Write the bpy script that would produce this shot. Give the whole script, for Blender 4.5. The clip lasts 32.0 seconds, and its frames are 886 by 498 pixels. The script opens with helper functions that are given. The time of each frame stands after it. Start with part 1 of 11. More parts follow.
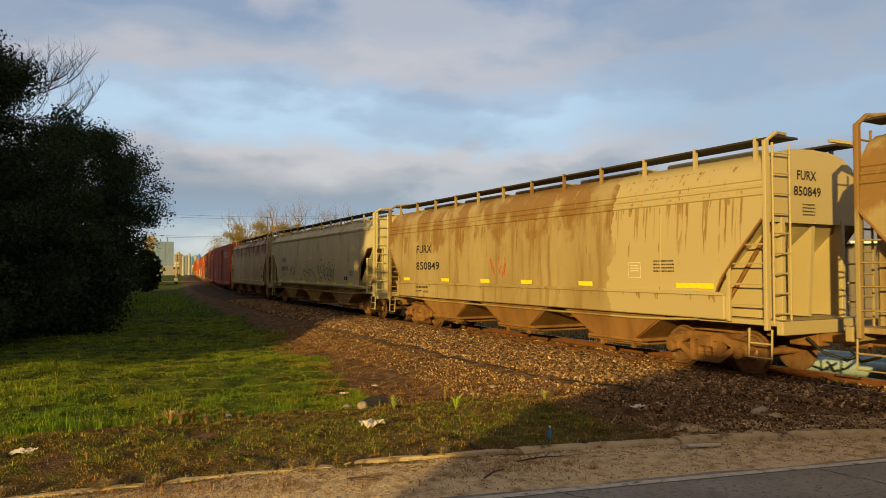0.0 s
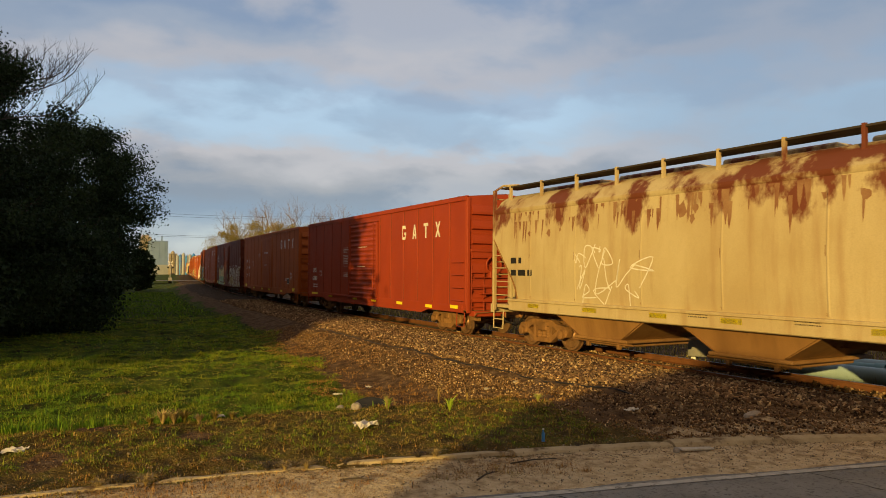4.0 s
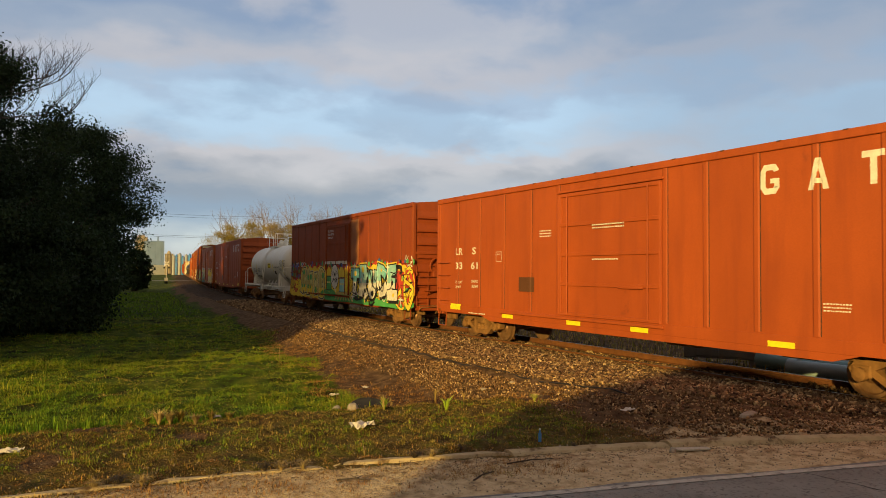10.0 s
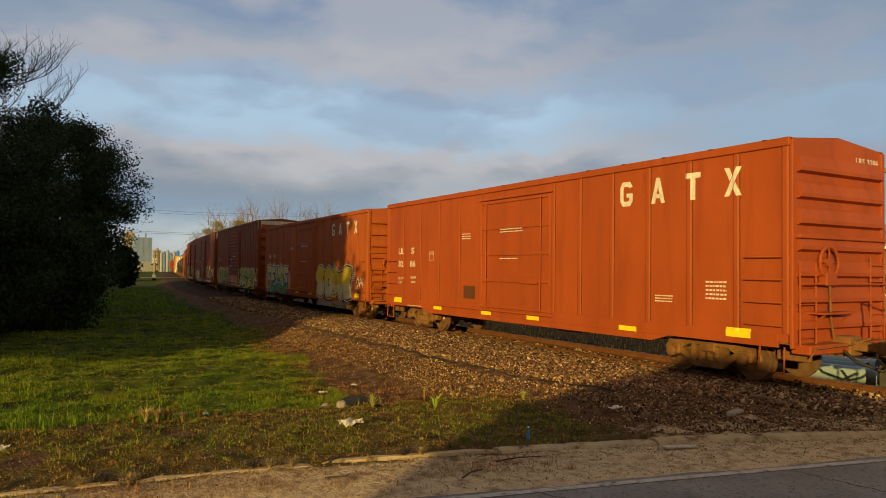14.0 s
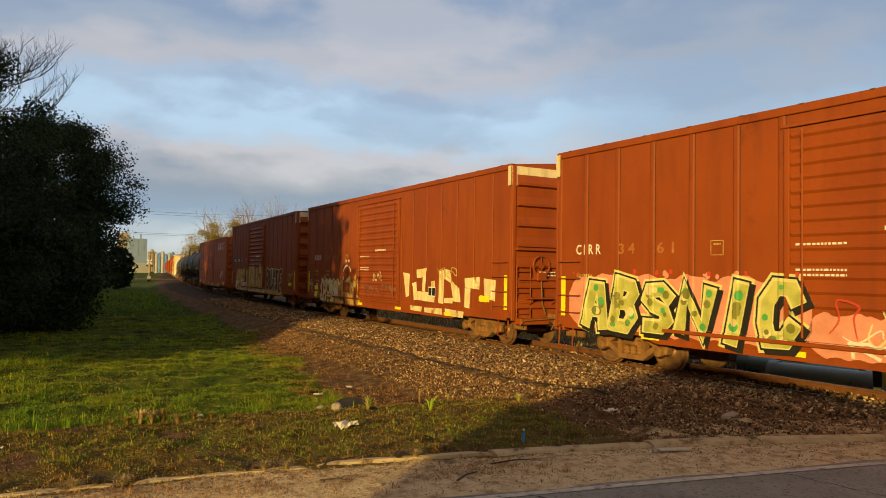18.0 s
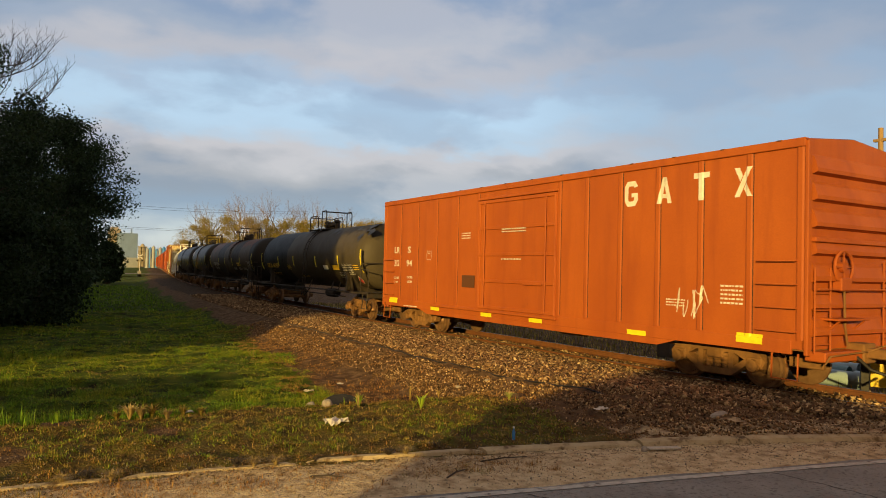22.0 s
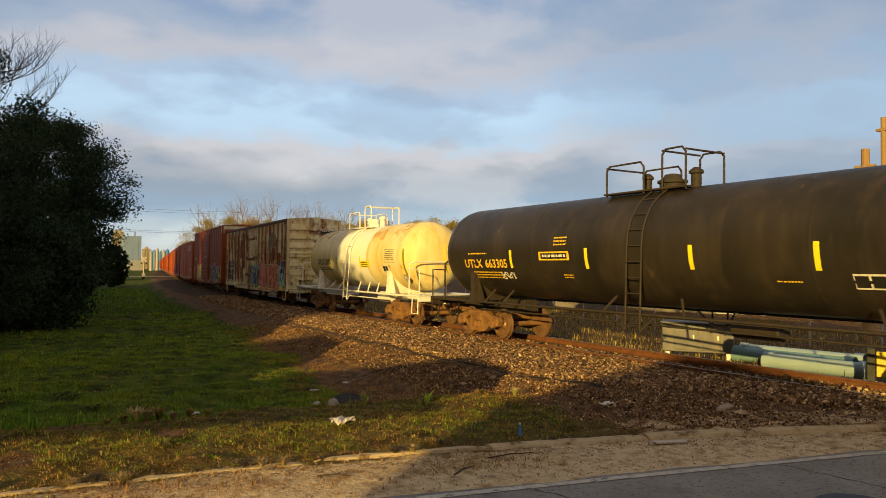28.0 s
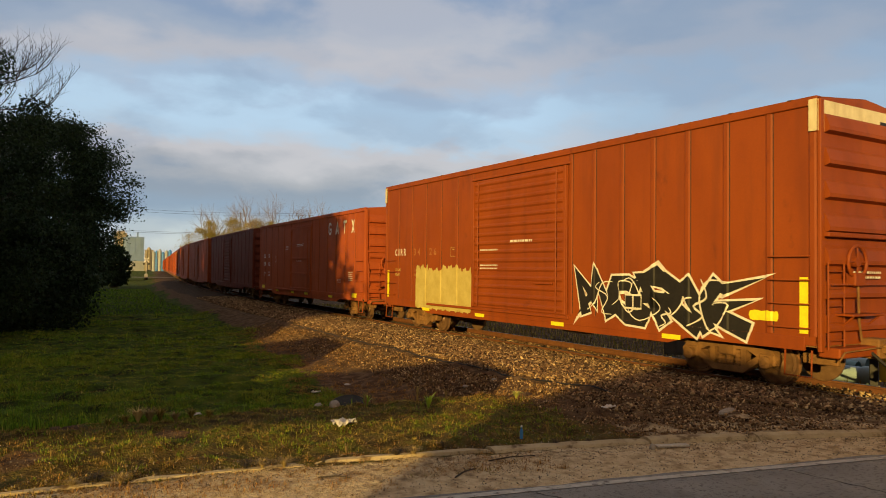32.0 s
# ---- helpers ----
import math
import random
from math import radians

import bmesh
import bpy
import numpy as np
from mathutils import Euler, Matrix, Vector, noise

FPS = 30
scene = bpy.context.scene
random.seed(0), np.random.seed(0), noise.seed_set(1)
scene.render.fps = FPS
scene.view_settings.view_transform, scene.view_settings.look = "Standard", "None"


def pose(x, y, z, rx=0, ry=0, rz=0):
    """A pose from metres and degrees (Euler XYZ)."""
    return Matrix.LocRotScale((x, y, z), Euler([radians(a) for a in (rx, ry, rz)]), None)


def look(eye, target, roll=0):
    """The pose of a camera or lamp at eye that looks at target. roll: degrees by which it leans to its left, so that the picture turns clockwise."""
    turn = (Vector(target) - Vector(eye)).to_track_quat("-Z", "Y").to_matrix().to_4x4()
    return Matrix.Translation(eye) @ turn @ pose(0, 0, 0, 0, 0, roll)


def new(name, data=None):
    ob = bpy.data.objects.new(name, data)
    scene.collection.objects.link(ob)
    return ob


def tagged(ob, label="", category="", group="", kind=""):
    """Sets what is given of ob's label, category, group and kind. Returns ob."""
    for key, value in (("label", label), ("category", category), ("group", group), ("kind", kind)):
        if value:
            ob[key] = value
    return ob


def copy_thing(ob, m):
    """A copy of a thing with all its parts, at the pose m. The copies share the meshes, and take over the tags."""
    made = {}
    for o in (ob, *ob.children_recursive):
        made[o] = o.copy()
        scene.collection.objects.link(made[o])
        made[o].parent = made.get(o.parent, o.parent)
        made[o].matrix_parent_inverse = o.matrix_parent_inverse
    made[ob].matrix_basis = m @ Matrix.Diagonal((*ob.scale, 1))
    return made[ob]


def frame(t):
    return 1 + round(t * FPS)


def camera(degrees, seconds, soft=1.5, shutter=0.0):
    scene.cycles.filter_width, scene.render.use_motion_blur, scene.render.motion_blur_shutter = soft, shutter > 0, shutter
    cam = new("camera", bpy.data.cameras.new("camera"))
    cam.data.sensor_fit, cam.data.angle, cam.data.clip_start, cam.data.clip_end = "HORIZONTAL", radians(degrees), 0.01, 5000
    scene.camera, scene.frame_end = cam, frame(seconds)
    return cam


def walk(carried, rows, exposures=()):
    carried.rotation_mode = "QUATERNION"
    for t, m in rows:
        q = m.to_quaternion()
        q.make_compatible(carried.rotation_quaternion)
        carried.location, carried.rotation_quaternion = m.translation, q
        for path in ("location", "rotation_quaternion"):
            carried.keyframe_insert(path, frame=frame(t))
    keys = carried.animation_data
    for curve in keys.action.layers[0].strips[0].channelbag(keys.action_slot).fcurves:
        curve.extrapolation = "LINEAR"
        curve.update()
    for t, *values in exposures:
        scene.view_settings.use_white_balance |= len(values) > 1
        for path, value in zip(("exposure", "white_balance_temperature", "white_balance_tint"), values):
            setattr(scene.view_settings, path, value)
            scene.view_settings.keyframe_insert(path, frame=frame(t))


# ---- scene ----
# Metres; z = 0 is the top of the rails. +y runs away along the track, the camera stands west of it by the road.
# ---- camera: hand-held, turning on the spot ----
EYE = (0.0, 0.0, 2.12)
cam = camera(64.54, 32.0, soft=0.9, shutter=0.05)
# seconds, yaw to the east of +y, pitch up, lean to the left
TURN = [
    (0.0, 30.57, 1.73, 0.01), (0.5, 30.58, 1.78, -0.22), (1.0, 30.65, 1.75, -0.29), (1.5, 30.66, 1.69, -0.08),
    (2.0, 30.77, 1.62, -0.11), (2.5, 30.77, 1.60, -0.32), (3.0, 30.78, 1.61, -0.12), (3.5, 30.89, 1.76, 0.23),
    (5.5, 31.02, 1.97, 0.78), (6.0, 31.05, 2.04, 0.74), (6.5, 31.05, 2.08, 0.65), (7.0, 31.06, 2.12, 0.86),
    (7.5, 31.08, 2.11, 0.83), (8.0, 31.10, 2.07, 0.95), (8.5, 31.18, 2.11, 1.14), (9.0, 31.17, 2.14, 1.17),
    (9.5, 31.13, 2.09, 0.98), (10.0, 31.24, 1.89, 0.53), (10.5, 31.53, 1.73, 0.45), (11.0, 31.67, 1.71, 0.56),
    (11.5, 31.80, 1.69, 0.52), (12.0, 31.86, 1.60, 0.56), (12.5, 31.98, 1.47, 0.57), (13.0, 32.10, 1.42, 0.59),
    (13.5, 32.06, 1.54, 0.78), (14.0, 32.10, 1.72, 0.73), (14.5, 32.15, 1.89, 1.18), (16.5, 32.25, 1.80, 0.73),
    (17.0, 32.35, 1.88, 0.85), (17.5, 32.38, 1.90, 0.88), (18.0, 32.44, 1.91, 0.92), (18.5, 32.49, 1.91, 1.04),
    (19.0, 32.54, 1.90, 0.95), (19.5, 32.52, 1.90, 1.08), (20.0, 32.51, 1.91, 1.05), (20.5, 32.53, 1.93, 1.14),
    (21.0, 32.65, 1.88, 1.13), (21.5, 32.70, 1.87, 1.43), (22.0, 33.09, 1.72, 1.44), (22.5, 33.16, 1.77, 1.50),
    (23.0, 33.13, 1.67, 0.82), (23.5, 33.11, 1.33, 0.07), (24.0, 33.04, 1.20, -0.14), (24.5, 33.06, 1.32, 0.04),
    (25.0, 33.00, 1.26, 0.06), (25.5, 32.79, 1.31, 0.20), (27.5, 32.67, 1.50, 0.72), (28.0, 32.84, 1.51, 0.44),
    (28.5, 32.90, 1.51, 0.45), (29.0, 32.86, 1.57, 0.71), (29.5, 32.80, 1.60, 0.70), (30.0, 32.76, 1.57, 0.57),
    (30.5, 32.77, 1.52, 0.69), (31.0, 32.74, 1.56, 0.79), (31.5, 32.68, 1.67, 0.80), (32.0, 32.65, 1.69, 0.74)]
walk(cam, [(t, pose(*EYE, 90 + p, 0, -y) @ pose(0, 0, 0, 0, 0, r)) for t, y, p, r in TURN],
     exposures=[(0.0, 0.0), (2.2, 0.0), (3.0, -0.13), (5.5, -0.08), (7.0, 0.0), (12.2, 0.0), (12.8, -0.38), (14.2, -0.25), (17.0, -0.1), (18.0, 0.0), (22.6, 0.0), (23.6, 0.12), (28.2, 0.1), (28.9, -0.1), (29.4, -0.24), (30.0, -0.40), (31.0, -0.16), (32.0, -0.05)])

# ---- world, sun ----
SUN_AZ, SUN_EL = 53.0, 10.0          # the way the light travels, from +y towards +x; height of the sun
world = bpy.data.worlds.new("evening_sky")
scene.world = world
world.use_nodes = True
wn, wl = world.node_tree.nodes, world.node_tree.links
wn.clear()


def wnode(kind, **values):
    n = wn.new(kind)
    for key, value in values.items():
        if key in n.inputs:
            n.inputs[key].default_value = value
    return n


def wmath(op, a, b=None, c=None):
    n = wn.new("ShaderNodeMath")
    n.operation = op
    for i, v in enumerate((a, b, c)):
        if v is None:
            continue
        if isinstance(v, (int, float)):
            n.inputs[i].default_value = v
        else:
            wl.new(v, n.inputs[i])
    return n.outputs[0]


def wramp(value, stops):
    n = wn.new("ShaderNodeValToRGB")
    n.color_ramp.interpolation = "EASE"
    while len(n.color_ramp.elements) < len(stops):
        n.color_ramp.elements.new(0.5)
    for e, (p, c) in zip(n.color_ramp.elements, stops):
        e.position, e.color = p, (*c, 1)
    wl.new(value, n.inputs[0])
    return n.outputs[0]


def wmix(f, a, b):
    n = wn.new("ShaderNodeMix")
    n.data_type = "RGBA"
    for i, v in ((0, f), (6, a), (7, b)):
        if isinstance(v, (int, float)):
            n.inputs[i].default_value = v
        elif isinstance(v, tuple):
            n.inputs[i].default_value = (*v, 1)
        else:
            wl.new(v, n.inputs[i])
    return n.outputs[2]


sky = wn.new("ShaderNodeTexSky")
sky.sky_type, sky.sun_disc = "NISHITA", False
sky.sun_elevation, sky.sun_rotation = radians(SUN_EL + 3.5), radians(180 + SUN_AZ)
sky.air_density, sky.dust_density, sky.ozone_density = 1.0, 0.6, 2.0
tc = wn.new("ShaderNodeTexCoord")
sep = wn.new("ShaderNodeSeparateXYZ")
wl.new(tc.outputs["Generated"], sep.inputs[0])
up = wmath("MAXIMUM", sep.outputs[2], 0.0)
lift = wmath("ADD", up, 0.16)
com = wn.new("ShaderNodeCombineXYZ")
wl.new(wmath("DIVIDE", sep.outputs[0], lift), com.inputs[0])
wl.new(wmath("DIVIDE", sep.outputs[1], lift), com.inputs[1])
# layers of cloud one above another, their edges torn by noise
turned = wn.new("ShaderNodeMapping")
turned.inputs["Rotation"].default_value = (0, 0, radians(33))
turned.inputs["Location"].default_value = (3.1, 0.37, 0.0)
turned.inputs["Scale"].default_value = (0.62, 1.0, 1.0)
wl.new(com.outputs[0], turned.inputs[0])
big = wnode("ShaderNodeTexNoise", Scale=0.85, Detail=7.0, Roughness=0.55, Distortion=0.3)
wl.new(turned.outputs[0], big.inputs["Vector"])
around = wn.new("ShaderNodeMapping")
around.inputs["Scale"].default_value = (1.0, 1.0, 2.3)
around.inputs["Location"].default_value = (0.4, 1.7, 0.25)
wl.new(tc.outputs["Generated"], around.inputs[0])
fine = wnode("ShaderNodeTexNoise", Scale=7.0, Detail=5.0, Roughness=0.5, Distortion=0.25)
wl.new(around.outputs[0], fine.inputs["Vector"])
puff = wnode("ShaderNodeTexNoise", Scale=4.2, Detail=6.0, Roughness=0.52, Distortion=0.15)
wl.new(around.outputs[0], puff.inputs["Vector"])
tear = wmath("ADD", wmath("MULTIPLY", wmath("SUBTRACT", big.outputs[0], 0.5), 0.12), wmath("MULTIPLY", wmath("SUBTRACT", fine.outputs[0], 0.5), 0.13))
layer = wmath("ADD", up, wmath("MULTIPLY", tear, wmath("MINIMUM", wmath("ADD", 0.25, wmath("MULTIPLY", up, 4.0)), 1.0)))
body = wramp(layer, [(0.0, (0.47, 0.51, 0.53)), (0.035, (0.58, 0.64, 0.66)), (0.058, (0.36, 0.46, 0.57)), (0.085, (0.25, 0.33, 0.45)), (0.115, (0.26, 0.30, 0.38)),
                     (0.142, (0.39, 0.39, 0.42)), (0.162, (0.56, 0.53, 0.54)), (0.182, (0.48, 0.61, 0.74)), (0.215, (0.50, 0.67, 0.83)), (0.245, (0.42, 0.53, 0.67)), (0.28, (0.50, 0.50, 0.54)),
                     (0.315, (0.36, 0.42, 0.52)), (0.35, (0.27, 0.35, 0.49)), (0.48, (0.31, 0.32, 0.34)), (0.7, (0.28, 0.26, 0.245))])
lit = wramp(puff.outputs[0], [(0.50, (0, 0, 0)), (0.66, (1, 1, 1))])
glow = wmix(wmath("MULTIPLY", lit, 0.55), body, (0.60, 0.575, 0.585))
dull = wramp(puff.outputs[0], [(0.34, (1, 1, 1)), (0.47, (0, 0, 0))])
glow = wmix(wmath("MULTIPLY", dull, 0.38), glow, (0.25, 0.33, 0.46))
# a darker, bluer gap in the cloud over the eastern side
gap = wn.new("ShaderNodeVectorMath")
gap.operation = "DOT_PRODUCT"
wl.new(tc.outputs["Generated"], gap.inputs[0])
gap.inputs[1].default_value = (0.851, 0.418, 0.318)
glow = wmix(wmath("MULTIPLY", wramp(gap.outputs["Value"], [(0.90, (0, 0, 0)), (0.985, (1, 1, 1))]), 0.5), glow, (0.22, 0.30, 0.42))
# towards the low sun the clouds are warm
west = wn.new("ShaderNodeVectorMath")
west.operation = "DOT_PRODUCT"
wl.new(tc.outputs["Generated"], west.inputs[0])
west.inputs[1].default_value = (-math.sin(radians(SUN_AZ)), -math.cos(radians(SUN_AZ)), 0.0)
glow = wmix(wramp(west.outputs["Value"], [(0.0, (0, 0, 0)), (0.75, (1, 1, 1))]), glow, (0.52, 0.36, 0.20))
scaled = wn.new("ShaderNodeVectorMath")
scaled.operation = "SCALE"
scaled.inputs["Scale"].default_value = 0.12
wl.new(sky.outputs[0], scaled.inputs[0])
bg = wn.new("ShaderNodeBackground")
bg.inputs["Strength"].default_value = 1.07
wl.new(wmix(0.85, scaled.outputs[0], glow), bg.inputs["Color"])
wl.new(bg.outputs[0], wn.new("ShaderNodeOutputWorld").inputs["Surface"])

lamp = new("sun", bpy.data.lights.new("sun", "SUN"))
lamp.data.energy, lamp.data.angle, lamp.data.color = 5.6, radians(0.6), (1.0, 0.67, 0.19)
a, e = radians(SUN_AZ), radians(SUN_EL)
WAY = Vector((math.sin(a) * math.cos(e), math.cos(a) * math.cos(e), -math.sin(e)))
lamp.matrix_world = look((0, 0, 30), Vector((0, 0, 30)) + WAY)
scene.view_settings.exposure = 0.0

from mathutils import geometry


# ---- materials ----
def surf(name, c1, c2=None, scale=3.0, rough=0.7, bump=0.0, metal=0.0, stain=None, amount=0.0, stain_scale=1.2,
         stretch=(1, 1, 1), grain=60.0, spec=0.4, vary=0.0, streak=None, streak_amount=0.0, world_space=False, band=None, zones=(), fleck=None):
    """A paint, dirt or metal: two tones at one scale, fine grain, stains with a colour of their own, vertical streaks."""
    m = bpy.data.materials.new(name)
    m.use_nodes = True
    nt = m.node_tree
    b = nt.nodes["Principled BSDF"]
    tcn = nt.nodes.new("ShaderNodeTexCoord")
    src = tcn.outputs["Object"]
    if world_space:
        src = nt.nodes.new("ShaderNodeNewGeometry").outputs["Position"]

    def noise_tex(s, d=4.0, st=(1, 1, 1), r=0.55):
        mp = nt.nodes.new("ShaderNodeMapping")
        mp.inputs["Scale"].default_value = st
        nt.links.new(src, mp.inputs[0])
        n = nt.nodes.new("ShaderNodeTexNoise")
        n.inputs["Scale"].default_value, n.inputs["Detail"].default_value, n.inputs["Roughness"].default_value = s, d, r
        nt.links.new(mp.outputs[0], n.inputs["Vector"])
        return n.outputs[0]

    def ramp(v, lo, hi):
        r = nt.nodes.new("ShaderNodeMapRange")
        r.inputs["From Min"].default_value, r.inputs["From Max"].default_value = lo, hi
        nt.links.new(v, r.inputs["Value"])
        return r.outputs[0]

    def mix(f, p, q):
        x = nt.nodes.new("ShaderNodeMix")
        x.data_type = "RGBA"
        for i, v in ((0, f), (6, p), (7, q)):
            if isinstance(v, (int, float)):
                x.inputs[i].default_value = v
            elif isinstance(v, tuple):
                x.inputs[i].default_value = (*v[:3], 1)
            else:
                nt.links.new(v, x.inputs[i])
        return x.outputs[2]

    def times(v, k):
        x = nt.nodes.new("ShaderNodeMath")
        x.operation = "MULTIPLY"
        nt.links.new(v, x.inputs[0])
        x.inputs[1].default_value = k
        return x.outputs[0]

    c2 = c2 or tuple(v * 0.72 for v in c1)
    col = mix(ramp(noise_tex(scale, 6.0, stretch), 0.36, 0.64), c1, c2)
    g = noise_tex(grain, 3.0)
    col = mix(times(ramp(g, 0.35, 0.7), 0.25), col, tuple(v * 0.55 for v in c1))
    if streak:
        col = mix(times(ramp(noise_tex(2.6, 5.0, (1.0, 1.0, 0.10), 0.6), 0.50, 0.68), streak_amount), col, streak)
    if stain:
        lo = 0.70 - 0.32 * amount
        blot = noise_tex(stain_scale, 8.0, (1, 1, 0.55), 0.62)
        if band:                        # rust that gathers along one height: (low, high, how much more)
            axis_sep = nt.nodes.new("ShaderNodeSeparateXYZ")
            nt.links.new(src, axis_sep.inputs[0])
            k = nt.nodes.new("ShaderNodeMapRange")
            k.interpolation_type = "SMOOTHSTEP"
            k.inputs["From Min"].default_value, k.inputs["From Max"].default_value, k.inputs["To Max"].default_value = band[0], band[1], band[2]
            nt.links.new(axis_sep.outputs[2], k.inputs["Value"])
            add = nt.nodes.new("ShaderNodeMath")
            nt.links.new(blot, add.inputs[0])
            nt.links.new(k.outputs[0], add.inputs[1])
            blot = add.outputs[0]
        col = mix(ramp(blot, lo, lo + 0.09), col, stain)
    if fleck:                           # small flakes and runs: (colour, how much, size)
        lo = 0.70 - 0.32 * fleck[1]
        col = mix(ramp(noise_tex(fleck[2], 8.0, (1, 1, 0.35), 0.7), lo, lo + 0.06), col, fleck[0])
    for lo, hi, tint, ragged in zones:  # repainted or spilt-over lengths of a drum, with ragged edges
        axis_sep = nt.nodes.new("ShaderNodeSeparateXYZ")
        nt.links.new(src, axis_sep.inputs[0])
        off = nt.nodes.new("ShaderNodeMath")
        off.operation = "MULTIPLY_ADD"
        nt.links.new(noise_tex(0.55, 4.0, (0.4, 1, 1)), off.inputs[0])
        off.inputs[1].default_value = ragged
        nt.links.new(axis_sep.outputs[0], off.inputs[2])
        m1, m2, both = (nt.nodes.new("ShaderNodeMath") for _ in range(3))
        m1.operation, m2.operation, both.operation = "GREATER_THAN", "LESS_THAN", "MULTIPLY"
        m1.inputs[1].default_value, m2.inputs[1].default_value = lo + ragged * 0.5, hi + ragged * 0.5
        nt.links.new(off.outputs[0], m1.inputs[0])
        nt.links.new(off.outputs[0], m2.inputs[0])
        nt.links.new(m1.outputs[0], both.inputs[0])
        nt.links.new(m2.outputs[0], both.inputs[1])
        col = mix(both.outputs[0], col, tint)
    if vary:
        info = nt.nodes.new("ShaderNodeObjectInfo")
        hs = nt.nodes.new("ShaderNodeHueSaturation")
        nt.links.new(ramp2(nt, info.outputs["Random"], 1 - vary, 1 + vary), hs.inputs["Value"])
        nt.links.new(col, hs.inputs["Color"])
        col = hs.outputs[0]
    nt.links.new(col, b.inputs["Base Color"])
    nt.links.new(ramp2(nt, noise_tex(scale * 2.3, 4.0), max(0.05, rough - 0.14), min(1.0, rough + 0.12)), b.inputs["Roughness"])
    b.inputs["Metallic"].default_value = metal
    b.inputs["Specular IOR Level"].default_value = spec
    if bump:
        bp = nt.nodes.new("ShaderNodeBump")
        bp.inputs["Strength"].default_value, bp.inputs["Distance"].default_value = min(1.0, bump), 0.02
        nt.links.new(noise_tex(grain * 0.5, 5.0), bp.inputs["Height"])
        nt.links.new(bp.outputs[0], b.inputs["Normal"])
    return m


def ramp2(nt, v, lo, hi):
    r = nt.nodes.new("ShaderNodeMapRange")
    r.inputs["To Min"].default_value, r.inputs["To Max"].default_value = lo, hi
    nt.links.new(v, r.inputs["Value"])
    return r.outputs[0]


def island(name, tones, rough=0.9, spec=0.2, bump=0.0, through_light=0.0):
    """Loose small pieces: each takes one of the tones by chance."""
    m = bpy.data.materials.new(name)
    m.use_nodes = True
    nt = m.node_tree
    b = nt.nodes["Principled BSDF"]
    geo = nt.nodes.new("ShaderNodeNewGeometry")
    r = nt.nodes.new("ShaderNodeValToRGB")
    while len(r.color_ramp.elements) < len(tones):
        r.color_ramp.elements.new(0.5)
    for i, (e, c) in enumerate(zip(r.color_ramp.elements, tones)):
        e.position, e.color = i / (len(tones) - 1), (*c, 1)
    nt.links.new(geo.outputs["Random Per Island"], r.inputs[0])
    nt.links.new(r.outputs[0], b.inputs["Base Color"])
    b.inputs["Roughness"].default_value = rough
    b.inputs["Specular IOR Level"].default_value = spec
    if through_light:
        t = nt.nodes.new("ShaderNodeBsdfTranslucent")
        nt.links.new(r.outputs[0], t.inputs["Color"])
        mx = nt.nodes.new("ShaderNodeMixShader")
        mx.inputs[0].default_value = through_light
        nt.links.new(b.outputs[0], mx.inputs[1])
        nt.links.new(t.outputs[0], mx.inputs[2])
        nt.links.new(mx.outputs[0], nt.nodes["Material Output"].inputs["Surface"])
    return m


